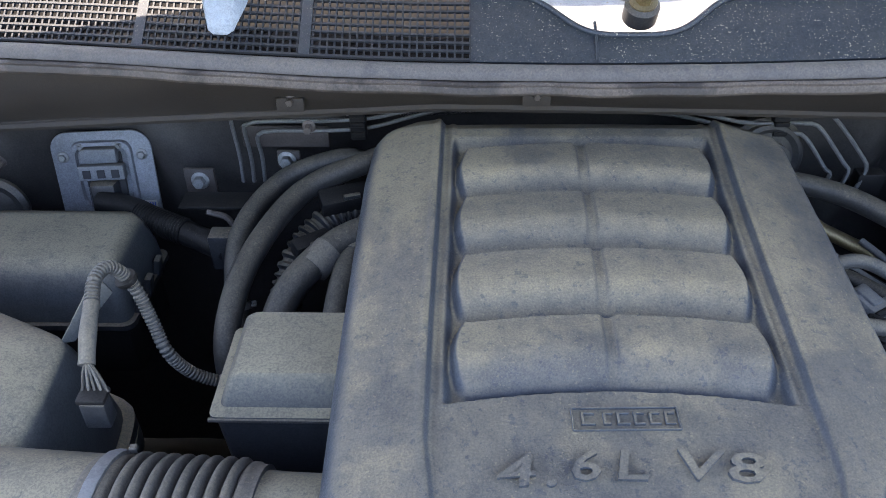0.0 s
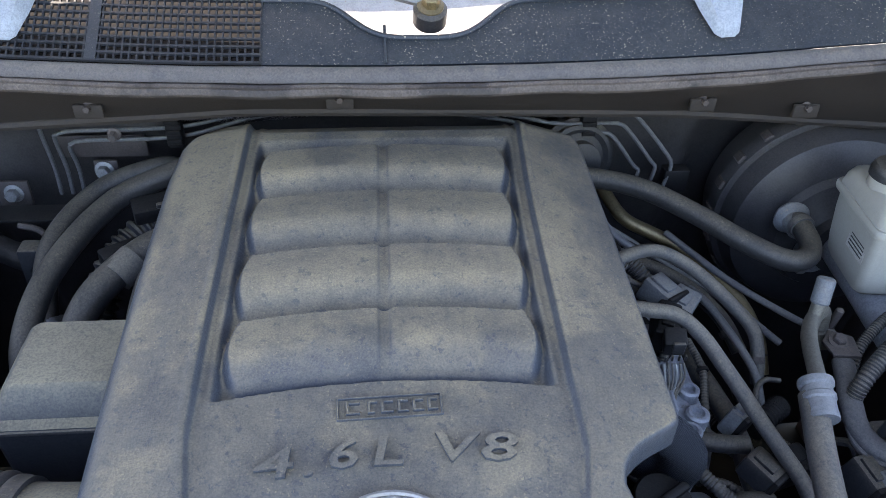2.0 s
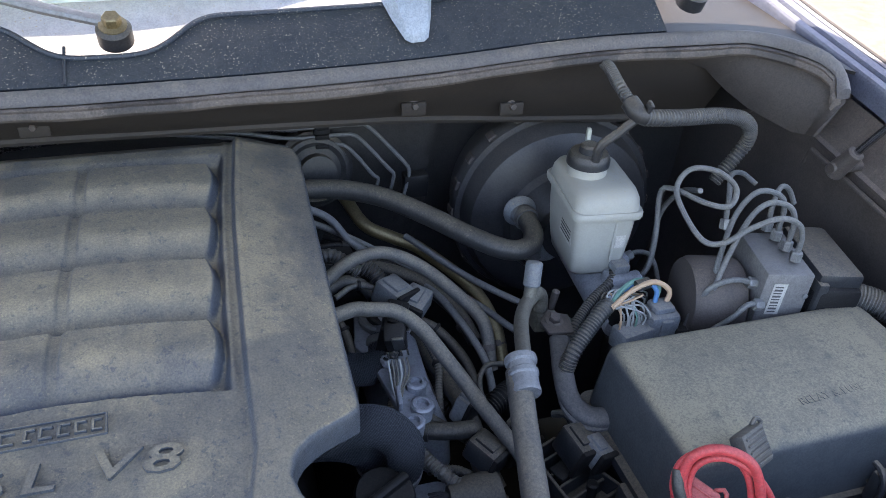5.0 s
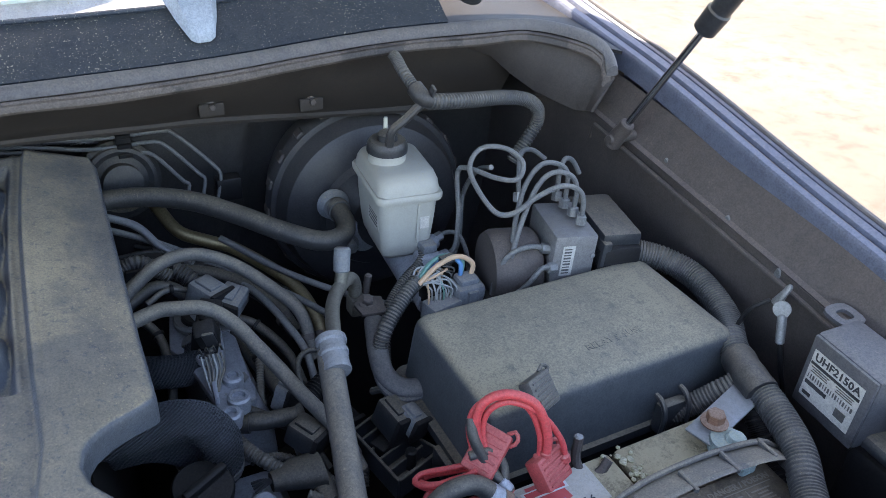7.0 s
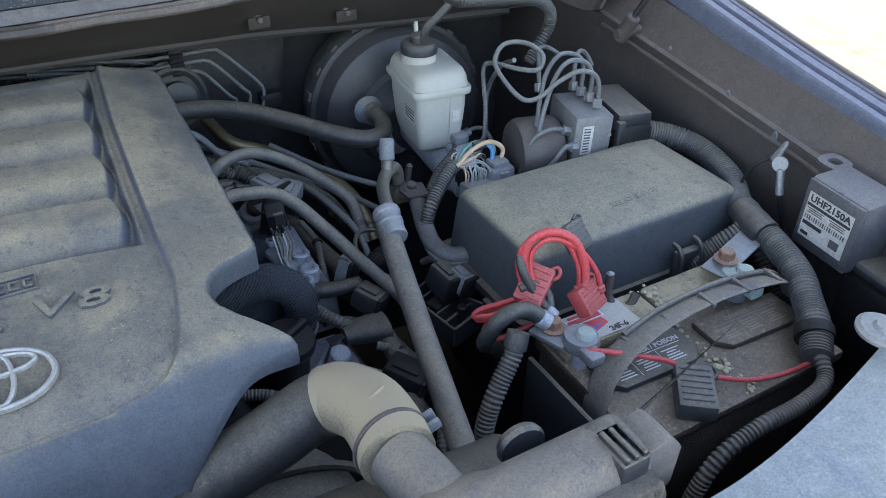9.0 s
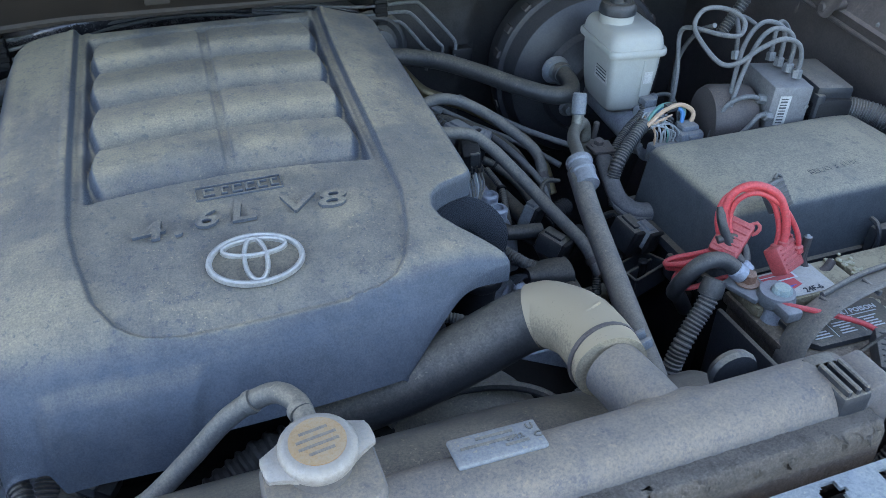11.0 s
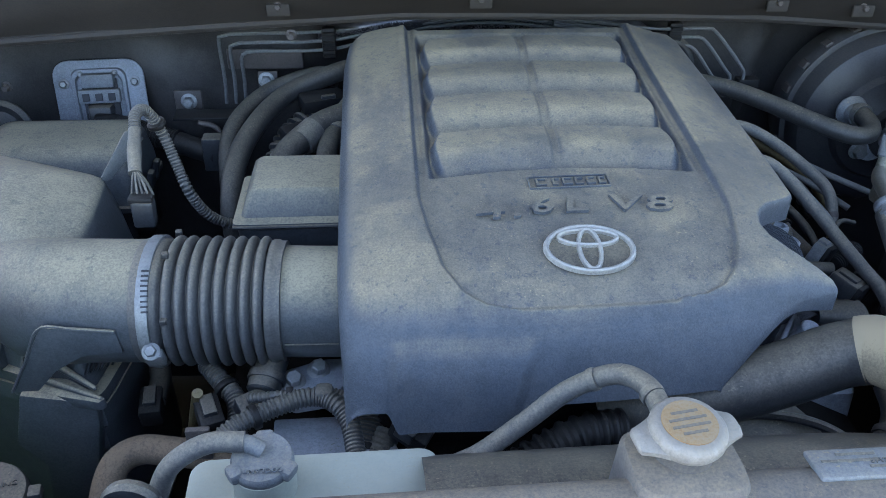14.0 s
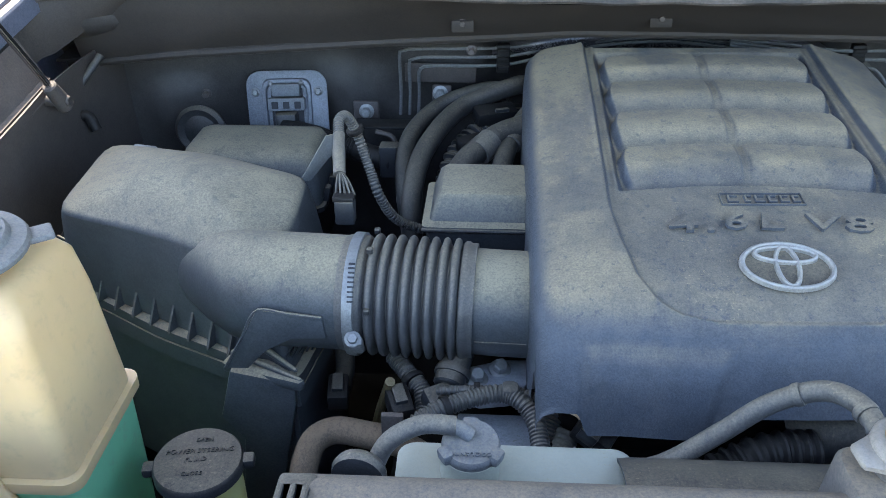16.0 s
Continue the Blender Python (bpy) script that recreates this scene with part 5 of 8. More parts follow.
put("pipe", tube([(-0.302, 0.20, 0.88), (-0.303, 0.222, 0.915), (-0.297, 0.252, 0.937), (-0.278, 0.266, 0.942), (-0.25, 0.262, 0.943), (-0.215, 0.255, 0.94), (-0.18, 0.25, 0.92)], 0.0132, 18, 0.005), DIRTYRUB, t)
put("flange_plate", rbox((-0.219, 0.246, 0.968), (0.02, 0.006, 0.035), 0.001), PAINT, t)

# front of the engine on this side
t = thing("engine_bracket", "cast alloy engine bracket with bolts", "bracket", (-0.11, 0.33, 0.9))
put("casting", prism([(-0.165, 0.30), (-0.15, 0.335), (-0.115, 0.348), (-0.05, 0.35), (-0.05, 0.32), (-0.09, 0.315), (-0.11, 0.29), (-0.14, 0.285)], 0.012, Matrix.Translation((0, 0, 0.957)), 0.003), ALLOY, t)
put("lower_plate", prism([(-0.16, 0.22), (-0.16, 0.29), (-0.06, 0.29), (-0.04, 0.22)], 0.008, Matrix.Translation((0, 0, 0.94)), 0.002), ALLOY, t)
for p in ((-0.142, 0.315, 0.97), (-0.119, 0.330, 0.97)):
    put("bolt", bolt(p, (0.1, -0.3, 1), 0.0075, 0.011), STEEL, t)
t = thing("cam_sensor", "black round sensor on the engine front", "sensor", (-0.165, 0.32, 0.93))
put("barrel", cyl((-0.158, 0.343, 0.992), (-0.170, 0.300, 0.972), 0.0155), PLASTIC, t)
put("collar", clamp_ring((-0.166, 0.313, 0.978), (-0.012, -0.043, -0.02), 0.0165, 0.007), PLASTIC, t)
put("plug", rbox((-0.178, 0.289, 0.966), (0.03, 0.024, 0.022), 0.004, pose(0, 0, 0, 20, 0, 30)), PLASTIC, t)
HARN = [
    ([(-0.198, 0.235, 0.985), (-0.180, 0.247, 0.990), (-0.150, 0.262, 0.992), (-0.122, 0.270, 0.993), (-0.103, 0.262, 0.992), (-0.090, 0.244, 0.985), (-0.085, 0.215, 0.975)], 0.0088, 0.0018),
    ([(-0.180, 0.280, 0.985), (-0.150, 0.277, 0.990), (-0.125, 0.277, 0.990), (-0.105, 0.276, 0.99)], 0.0048, 0.0011),
    ([(-0.104, 0.275, 0.99), (-0.085, 0.266, 0.990), (-0.070, 0.257, 0.988)], 0.006, 0.0012),
    ([(-0.228, 0.352, 0.965), (-0.210, 0.327, 0.962), (-0.195, 0.305, 0.957), (-0.192, 0.270, 0.945)], 0.0098, 0.0018),
    ([(-0.065, 0.30, 0.955), (-0.075, 0.27, 0.94), (-0.085, 0.235, 0.92)], 0.017, 0.003),
    ([(-0.055, 0.265, 0.95), (-0.07, 0.24, 0.935), (-0.085, 0.21, 0.92)], 0.012, 0.001),
]
for pts, r, rd in HARN:
    t = thing("engine_harness", "dusty black corrugated engine wiring harness", "wiring loom", pts[0], "engine harness runs")
    put("loom", tube(pts, r, 16, ridge=rd * 0.7, pitch=0.0034), LOOM, t)
    put("cable_tie", clamp_ring(Vector(pts[1]).lerp(Vector(pts[2]), 0.3), Vector(pts[2]) - Vector(pts[1]), r + 0.001, 0.006), DARKPL, t)
t = thing("branch_block", "black loom branch junction", "wiring loom", (-0.113, 0.27, 0.98))
put("body", rbox((-0.112, 0.271, 0.994), (0.018, 0.018, 0.018), 0.006), LOOM, t)
t = thing("coil_plug", "black plug with a bundle of pale wires", "connector", (-0.035, 0.24, 0.96))
put("plug_body", rbox((-0.036, 0.243, 0.972), (0.036, 0.022, 0.026), 0.003, pose(0, 0, 0, 15, 20, -30)), DARKPL, t)
put("plug_window", rbox((-0.041, 0.238, 0.978), (0.018, 0.014, 0.02), 0.002, pose(0, 0, 0, 15, 20, -30)), PLASTIC, t)
for k in range(6):
    put("wire", tube([(-0.071, 0.262, 0.988), (-0.060 + 0.002 * k, 0.262 - 0.003 * k, 0.988), (-0.048 + 0.001 * k, 0.254 - 0.003 * k, 0.98)], 0.0012, 6, 0.004), WIREPEACH if k % 2 else WIREWHITE, t)
for p, a in (((-0.216, 0.283, 0.962), 20), ((-0.29, 0.36, 0.905), 5)):
    t = thing("harness_plug", "black multi-way harness plug", "connector", p)
    put("body", rbox(p, (0.022, 0.034, 0.024), 0.003, pose(0, 0, 0, 10, 0, a)), DARKPL, t)
    put("latch", rbox(Vector(p) + Vector((0, 0, 0.014)), (0.012, 0.022, 0.006), 0.001, pose(0, 0, 0, 10, 0, a)), PLASTIC, t)
t = thing("hanging_loom", "black loom hanging below the intake hose", "wiring loom", (-0.3, 0.42, 0.85))
put("loom", tube([(-0.30, 0.47, 0.98), (-0.298, 0.44, 0.94), (-0.288, 0.40, 0.91), (-0.288, 0.365, 0.905)], 0.011, 14, 0.004, wob=0.08), RUBBER, t)
t = thing("dipstick_tube", "thin tan metal tube beside the engine", "tube", (-0.24, 0.3, 0.8))
put("tube", tube([(-0.252, 0.33, 0.86), (-0.238, 0.31, 0.93), (-0.225, 0.29, 0.985)], 0.005, 10, 0.006), GOLD, t)

# left fender: cable, clip, strut
t = thing("fender_cable", "black cable clipped along the inner fender", "cable", (-0.72, 0.7, 1.0))
put("cable", tube([(-0.684, 0.80, 1.126), (-0.709, 0.77, 1.091), (-0.734, 0.74, 1.051), (-0.739, 0.69, 1.006), (-0.744, 0.61, 0.956), (-0.749, 0.53, 0.936), (-0.754, 0.42, 0.936)], 0.0055, 14, 0.006), RUBBER, t)
put("clip", rbox((-0.733, 0.742, 1.053), (0.026, 0.022, 0.014), 0.003, pose(0, 0, 0, 20, 10, 20)), LABEL, t, "pale plastic cable clip")
put("plug", tube([(-0.719, 0.74, 1.051), (-0.696, 0.745, 1.056), (-0.686, 0.742, 1.036)], 0.008, 12, 0.004), DARKPL, t)


# ---- gas struts ----
RODSTEEL = plain("polished_rod", (0.5, 0.5, 0.52), 0.12, 1.0)


def strut(foot, top, sx):
    t = thing("hood_strut", "black gas strut with a bright rod on a ball stud", "gas strut", foot, "hood struts")
    f, h = Vector(foot), Vector(top)
    d = (h - f).normalized()
    put("ball_socket", cyl(f - d * 0.012, f + d * 0.03, 0.0115, 0.0095), PAINT, t)
    put("stud", cyl(f + Vector((sx * 0.03, 0, 0)), f - Vector((sx * 0.012, 0, 0)), 0.007), PAINT, t)
    put("rod", cyl(f + d * 0.02, f + d * 0.20, 0.0044), RODSTEEL, t, "polished steel rod")
    put("end_collar", cyl(f + d * 0.185, f + d * 0.215, 0.0135, 0.0145), PLASTIC, t)
    put("cylinder", cyl(f + d * 0.21, h, 0.0125), PLASTIC, t)


seat[0] = AS_IS
strut((0.967, 0.585, 1.165), (1.045, 0.155, 1.97), 1)
strut((-0.671, 0.642, 1.141), (-0.746, 0.20, 1.94), -1)


# ---- driver side: fuse box, battery ----
seat[0] = BATTERY_SIDE
fuse_box = thing("fuse_box", "dusty black relay and fuse box with closed lid", "fuse box", (0.775, 0.385, 0.80))


def fuse_lid():
    rings = []
    for z, x0, x1, y0, y1, r in ((0.186, -0.158, 0.162, -0.088, 0.086, 0.010), (0.196, -0.157, 0.161, -0.087, 0.085, 0.010), (0.250, -0.152, 0.155, -0.082, 0.082, 0.011), (0.2585, -0.1505, 0.1535, -0.0805, 0.0805, 0.011), (0.2635, -0.148, 0.151, -0.078, 0.078, 0.012), (0.2665, -0.143, 0.146, -0.073, 0.0745, 0.012), (0.268, -0.136, 0.139, -0.066, 0.069, 0.012), (0.272, -0.09, 0.09, -0.02, 0.03, 0.01)):
        o = round_rect(x1 - x0, y1 - y0, r, 6)
        rings.append([Vector((x + (x0 + x1) / 2, y + (y0 + y1) / 2, z)) for x, y in o])
    return loft(rings)


part("lid", fuse_lid(), LIDBLACK, fuse_box, sharp=60)
part("lid_rim", loft([[Vector((x, y, z)) for x, y in round_rect(0.334, 0.188, 0.014, 6)] for z in (0.176, 0.178, 0.185, 0.187)]), PLASTIC, fuse_box)
part("base", rbox((0.002, 0, 0.09), (0.312, 0.168, 0.17), 0.008), DARKPL, fuse_box)
part("letters", words("RELAY & FUSE", 0.012, pose(0.02, -0.040, 0.2702, 4, 0, 3), 0.0006), LIDBLACK, fuse_box)
latch = part("latch", rbox((0.06, -0.098, 0.20), (0.034, 0.012, 0.036), 0.003), PLASTIC, fuse_box)
for x in (0.044, 0.076):
    part("latch_hook", tube([(x, -0.108, 0.178), (x, -0.108, 0.21), (x, -0.1, 0.224), (x, -0.09, 0.226)], 0.003, 8, 0.003), PLASTIC, latch)
part("latch", rbox((-0.168, -0.035, 0.165), (0.012, 0.03, 0.03), 0.003), PLASTIC, fuse_box)
part("side_clip", rbox((-0.17, -0.06, 0.14), (0.012, 0.02, 0.03), 0.003), DARKPL, fuse_box)

battery = thing("battery", "dirty black car battery with dust and corrosion, strapped down", "battery", (0.735, 0.177, 0.79))
part("case", rbox((0, 0, 0.10), (0.260, 0.164, 0.195), 0.006), BATTERY, battery)
part("top_cover", rbox((0, 0, 0.203), (0.268, 0.172, 0.014), 0.004), BATTERY, battery)
for x, w in ((-0.067, 0.130), (0.067, 0.128)):
    part("step", rbox((x, 0.060, 0.2165), (w, 0.048, 0.015), 0.005), CAKED, battery, "tan crusted step beside the posts")
FADED = plain("faded_print", (0.26, 0.22, 0.17), 0.7)
for x, yy, ink in ((-0.060, 0.000, WHITEINK), (0.076, -0.006, FADED)):
    vm = pose(x, yy, 0.2105, 0, 0, -2)
    vent = part("vent_cover", prism([(-0.058, -0.012), (-0.044, -0.026), (0.044, -0.026), (0.058, -0.012), (0.058, 0.022), (-0.058, 0.022)], 0.008, vm, 0.003), PLASTIC if x < 0 else BATTERY, battery, "black vent cover with white warning print")
    part("letters", words("DANGER / POISON", 0.0085, vm @ pose(0.012, 0.009, 0.0084), 0.0002, 0.0002), ink, vent)
    part("print_rule", rbox((0, 0, 0), (0.09, 0.0008, 0.0004), 0, vm @ pose(0, 0.0035, 0.0084)), ink, vent)
    for cx in (-0.034, -0.004, 0.028):
        for row in range(5):
            w = (0.02, 0.016, 0.022, 0.018, 0.012)[(row * 2 + int(cx * 100)) % 5]
            part("print_line", rbox((0, 0, 0), (w, 0.0013, 0.0004), 0, vm @ pose(cx, 0.0 - 0.0036 * row - 0.002, 0.0084)), ink, vent)
    for cx in (-0.019, 0.013):
        part("print_rule", rbox((0, 0, 0), (0.0006, 0.022, 0.0004), 0, vm @ pose(cx, -0.009, 0.0084)), ink, vent)
# crust of dried acid between the halves
bm = bmesh.new()
rng = random.Random(4)
for k in range(70):
    x = rng.gauss(0.004, 0.006)
    y = rng.uniform(-0.085, 0.085)
    bmesh.ops.create_icosphere(bm, subdivisions=1, radius=rng.uniform(0.0012, 0.0042), matrix=Matrix.Translation((x, y, 0.2115 + (0.014 if y > 0.026 else 0))) @ Matrix.Diagonal((1, 1, 0.5, 1)))
for k in range(40):
    bmesh.ops.create_icosphere(bm, subdivisions=1, radius=rng.uniform(0.001, 0.003), matrix=Matrix.Translation((rng.uniform(-0.10, -0.03), rng.gauss(0.03, 0.006), 0.212)) @ Matrix.Diagonal((1, 1, 0.5, 1)))
CRUST = dusty("acid_crust", (0.45, 0.40, 0.22), 0.4, 0.95, (0.5, 0.45, 0.38), patch=80, bump=1.0)
tagged(part("corrosion", bm, CRUST, battery, "crusty yellow-white corrosion", sharp=180), kind="stuff")
sm = pose(-0.072, 0.060, 0.2245)
sticker = part("sticker", rbox((0, 0, 0), (0.080, 0.042, 0.0006), 0, sm), LABEL, battery, "stained paper brand sticker")
part("logo_shape", prism([(-0.02, -0.012), (0.0, -0.018), (0.02, -0.012), (0.016, 0.012), (-0.016, 0.012)], 0.0004, sm @ pose(-0.012, 0.006, 0.0004)), REDINK, sticker)
part("logo_shape", prism([(-0.014, -0.011), (0.0, -0.015), (0.014, -0.011)], 0.0004, sm @ pose(-0.012, 0.006, 0.0009)), BLUEINK, sticker)
part("logo_shape", rbox((0, 0, 0), (0.046, 0.009, 0.0004), 0, sm @ pose(-0.012, 0.009, 0.0012)), WHITEINK, sticker)
part("logo_shape", rbox((0, 0, 0), (0.040, 0.006, 0.0004), 0, sm @ pose(-0.012, 0.009, 0.0016)), REDINK, sticker)
part("letters", words("24F-6", 0.010, sm @ pose(0.014, -0.016, 0.0008), 0.0002, 0.0002), INK, sticker)
for x, mat in ((-0.116, ALLOY), (0.100, ALLOY)):
    post = part("post", lathe([(0, 0), (0.011, 0), (0.0095, 0.018), (0.008, 0.020), (0, 0.020)], pose(x, 0.032, 0.209), 24), mat, battery)

# hold-down strap with handle ribs
strap = thing("battery_strap", "grey plastic battery strap bowed over the top", "strap", (0.72, 0.15, 1.0))
S0 = [(0.598, 0.156, 0.965), (0.601, 0.160, 0.992), (0.616, 0.168, 1.016), (0.650, 0.176, 1.036), (0.712, 0.186, 1.041), (0.780, 0.186, 1.044), (0.852, 0.183, 1.036), (0.878, 0.176, 1.022), (0.888, 0.172, 1.004)]
put("strap", tube(S0, 0.0165, 16, 0.006, flat=0.16), GREYRUB, strap)
for s in (-1, 1):
    put("strap_rib", tube([(x, y + s * 0.011, z + 0.003) for x, y, z in S0[3:8]], 0.0028, 8, 0.006), GREYRUB, strap)
for k in range(5):
    a = Vector(S0[3]).lerp(Vector(S0[6]), k / 4)
    a.z = (1.0350, 1.0425, 1.0480, 1.0470, 1.0405)[k]
    put("strap_bar", rbox(a, (0.004, 0.024, 0.006), 0.001, seg=1), GREYRUB, strap)

# terminals
def terminal(p, name, label, crust):
    t = thing(name, label, "battery clamp", p)
    put("ring", lathe([(0.010, -0.006), (0.017, -0.006), (0.019, 0.0), (0.017, 0.008), (0.010, 0.008)], Matrix.Translation(p), 24), crust, t)
    put("ear", rbox(Vector(p) + Vector((-0.004, -0.022, 0)), (0.018, 0.022, 0.012), 0.003), crust, t)
    return t


t = terminal((0.617, 0.209, 1.028), "negative_clamp", "corroded battery clamp with rusty bolt", STEEL)
put("bolt", bolt((0.603, 0.236, 1.03), (0, 0, 1), 0.008, 0.012), RUST, t, "rusty clamp bolt")
put("lug", rbox((0.603, 0.234, 1.026), (0.034, 0.04, 0.006), 0.002, pose(0, 0, 0, 0, 0, 20)), STEEL, t)
put("crust", lathe([(0, 0), (0.0105, 0), (0.010, 0.006), (0.0075, 0.009), (0, 0.0095)], Matrix.Translation((0.620, 0.207, 1.032)), 18), COPPERGREEN, t, "pale blue corrosion")
t = terminal((0.832, 0.209, 1.028), "positive_clamp", "corroded battery clamp with blue-green crust", COPPERGREEN)
put("crust", lathe([(0, 0), (0.0105, 0), (0.010, 0.006), (0.0075, 0.009), (0, 0.0095)], Matrix.Translation((0.838, 0.206, 1.032)), 18), COPPERGREEN, t, "pale blue corrosion")
put("bar", rbox((0.852, 0.236, 1.036), (0.085, 0.030, 0.003), 0.001, pose(0, 0, 0, 0, -8, 14)), STEEL, t, "dull metal bar")
put("bolt", bolt((0.834, 0.231, 1.038), (0, 0, 1), 0.009, 0.012), RUST, t, "rusty clamp bolt")
t = thing("hold_down_hook", "steel J-bolt hook beside the battery", "hook", (0.70, 0.256, 1.0))
put("hook", tube([(0.695, 0.262, 1.048), (0.695, 0.260, 1.02), (0.700, 0.250, 1.008), (0.712, 0.244, 1.012), (0.722, 0.246, 1.022)], 0.0048, 10, 0.003), PAINT, t)
put("thread", cyl((0.695, 0.262, 1.0), (0.695, 0.262, 1.05), 0.004), STEEL, t)
t = thing("battery_tray", "black plastic tray and shield under the battery", "tray", (0.72, 0.164, 0.6))
put("tray", rbox((0.72, 0.164, 0.70), (0.28, 0.19, 0.18), 0.004), DARKPL, t)
put("side_shield", rbox((0.580, 0.16, 0.93), (0.006, 0.16, 0.14), 0.002), PLASTIC, t)

# cables at the battery
CAB = [
    ("ground_cable", "thick black battery cable looping from the clamp", [(0.600, 0.240, 1.036), (0.580, 0.250, 1.052), (0.555, 0.250, 1.056), (0.540, 0.255, 1.035), (0.545, 0.270, 1.008), (0.565, 0.285, 0.985), (0.59, 0.30, 0.95)], 0.0085, RUBBER),
    ("ground_cable", "thin black cable rising from the clamp", [(0.612, 0.243, 1.036), (0.600, 0.262, 1.052), (0.590, 0.275, 1.078), (0.592, 0.285, 1.092)], 0.0048, RUBBER),
    ("ground_cable", "thin black cable rising from the clamp", [(0.606, 0.244, 1.034), (0.612, 0.258, 1.052), (0.604, 0.268, 1.064), (0.585, 0.272, 1.062)], 0.0042, RUBBER),
]
for name, label, pts, r, mat in CAB:
    t = thing(name, label, "cable", pts[0], "battery cables")
    put("cable", tube(pts, r, 14, 0.004), mat, t)
    put("lug", cyl(pts[0], Vector(pts[0]).lerp(Vector(pts[1]), 0.5), r * 1.1), ALLOY, t)
t = thing("cable_loom", "black corrugated loom below the battery clamp", "wiring loom", (0.53, 0.21, 0.95))
put("loom", tube([(0.553, 0.228, 1.046), (0.545, 0.222, 1.03), (0.525, 0.214, 1.005), (0.508, 0.206, 0.975), (0.50, 0.20, 0.93), (0.49, 0.19, 0.85)], 0.0098, 16, ridge=0.0014, pitch=0.00364), LOOM, t)
put("taped_end", tube([(0.556, 0.23, 1.05), (0.549, 0.225, 1.036)], 0.0112, 14, 0.004, wob=0.1), RUBBER, t)
RW = [
    [(0.598, 0.268, 1.055), (0.594, 0.280, 1.085), (0.600, 0.282, 1.108), (0.618, 0.275, 1.118), (0.640, 0.264, 1.108), (0.650, 0.254, 1.080), (0.648, 0.247, 1.05)],
    [(0.602, 0.266, 1.055), (0.600, 0.278, 1.080), (0.606, 0.280, 1.100), (0.622, 0.272, 1.110), (0.646, 0.260, 1.096), (0.664, 0.250, 1.068), (0.668, 0.244, 1.045)],
    [(0.592, 0.262, 1.050), (0.575, 0.268, 1.040), (0.556, 0.280, 1.030), (0.552, 0.296, 1.020), (0.562, 0.300, 1.022), (0.580, 0.288, 1.032), (0.60, 0.276, 1.042)],
    [(0.600, 0.262, 1.044), (0.578, 0.276, 1.034), (0.560, 0.284, 1.022), (0.55, 0.280, 1.012), (0.560, 0.268, 1.01), (0.59, 0.26, 1.02), (0.62, 0.25, 1.03)],
]
RW += [[(q[0] - 0.004, q[1] + 0.004, q[2] - 0.006) for q in RW[0]], [(q[0] - 0.006, q[1] - 0.002, q[2] + 0.006) for q in RW[2]]]
for k, pts in enumerate(RW):
    t = thing("red_wire", "looped red power wire by the battery", "wire", pts[0], "red wires")
    put("wire", tube(pts, 0.0042 if k in (0, 2) else 0.0028, 12, 0.003), RED, t)
    put("crimp", cyl(pts[-1], Vector(pts[-1]).lerp(Vector(pts[-2]), 0.4), 0.005), REDPL, t)


def fuse_holder(name, label, p, m, mat, s=(0.030, 0.042, 0.016), ribs=5):
    t = thing(name, label, "fuse holder", p)
    mm = Matrix.Translation(p) @ m
    put("body", rbox((0, 0, 0), s, 0.003, mm), mat, t)
    for k in range(ribs):
        put("rib", rbox((0, 0, 0), (s[0] * 0.8, 0.0022, 0.003), 0.0006, mm @ pose(0, -s[1] * 0.35 + k * s[1] * 0.7 / (ribs - 1), s[2] / 2), seg=1), mat, t)
    put("loop", tube([mm @ Vector(q) for q in ((s[0] * 0.3, s[1] * 0.5, 0), (s[0] * 0.5, s[1] * 0.62, 0.002), (s[0] * 0.65, s[1] * 0.45, 0.002), (s[0] * 0.5, s[1] * 0.3, 0))], 0.002, 8, 0.003), mat, t)


fuse_holder("fuse_holder", "red ribbed in-line fuse holder", (0.603, 0.272, 1.060), pose(0, 0, 0, 40, 10, -55), REDPL)
fuse_holder("fuse_holder", "red ribbed in-line fuse holder", (0.652, 0.246, 1.043), pose(0, 0, 0, 50, 0, 20), REDPL, (0.034, 0.030, 0.018))
fuse_holder("fuse_holder", "grey ribbed in-line fuse holder on the box", (0.668, 0.294, 1.085), pose(0, 0, 0, 48, 10, 25), LOOM, (0.036, 0.032, 0.014))
fuse_holder("fuse_holder", "grey ribbed fuse holder lying on the battery", (0.679, 0.114, 1.012), pose(0, 0, 0, 2, 0, -38), LOOM, (0.036, 0.056, 0.020), 6)
t = thing("red_wire", "thin red wire lying across the battery", "wire", (0.61, 0.19, 1.02), "red wires")
put("wire", tube([(0.606, 0.198, 1.030), (0.62, 0.185, 1.033), (0.655, 0.160, 1.030), (0.678, 0.150, 1.022), (0.690, 0.140, 1.014)], 0.0028, 10, 0.004), RED, t)
t = thing("red_wire", "thin faded wire leaving the fuse holder", "wire", (0.73, 0.1, 1.02), "red wires")
put("wire", tube([(0.697, 0.130, 1.012), (0.712, 0.122, 1.009), (0.745, 0.102, 1.0065), (0.79, 0.092, 1.0065), (0.835, 0.09, 1.012)], 0.0024, 10, 0.004), RED, t)

# ---- big loom along the fender ----
t = thing("main_loom", "thick grey corrugated wiring loom along the fender", "wiring loom", (0.93, 0.3, 1.0))
put("loom", tube([(0.885, 0.505, 1.065), (0.915, 0.475, 1.070), (0.950, 0.445, 1.066), (0.968, 0.405, 1.058), (0.955, 0.345, 1.052), (0.925, 0.300, 1.048), (0.908, 0.262, 1.046), (0.898, 0.220, 1.044), (0.880, 0.172, 1.040), (0.858, 0.140, 1.034), (0.835, 0.110, 1.03), (0.81, 0.085, 1.02)], 0.0158, 20, ridge=0.00154, pitch=0.0035), LOOM, t)
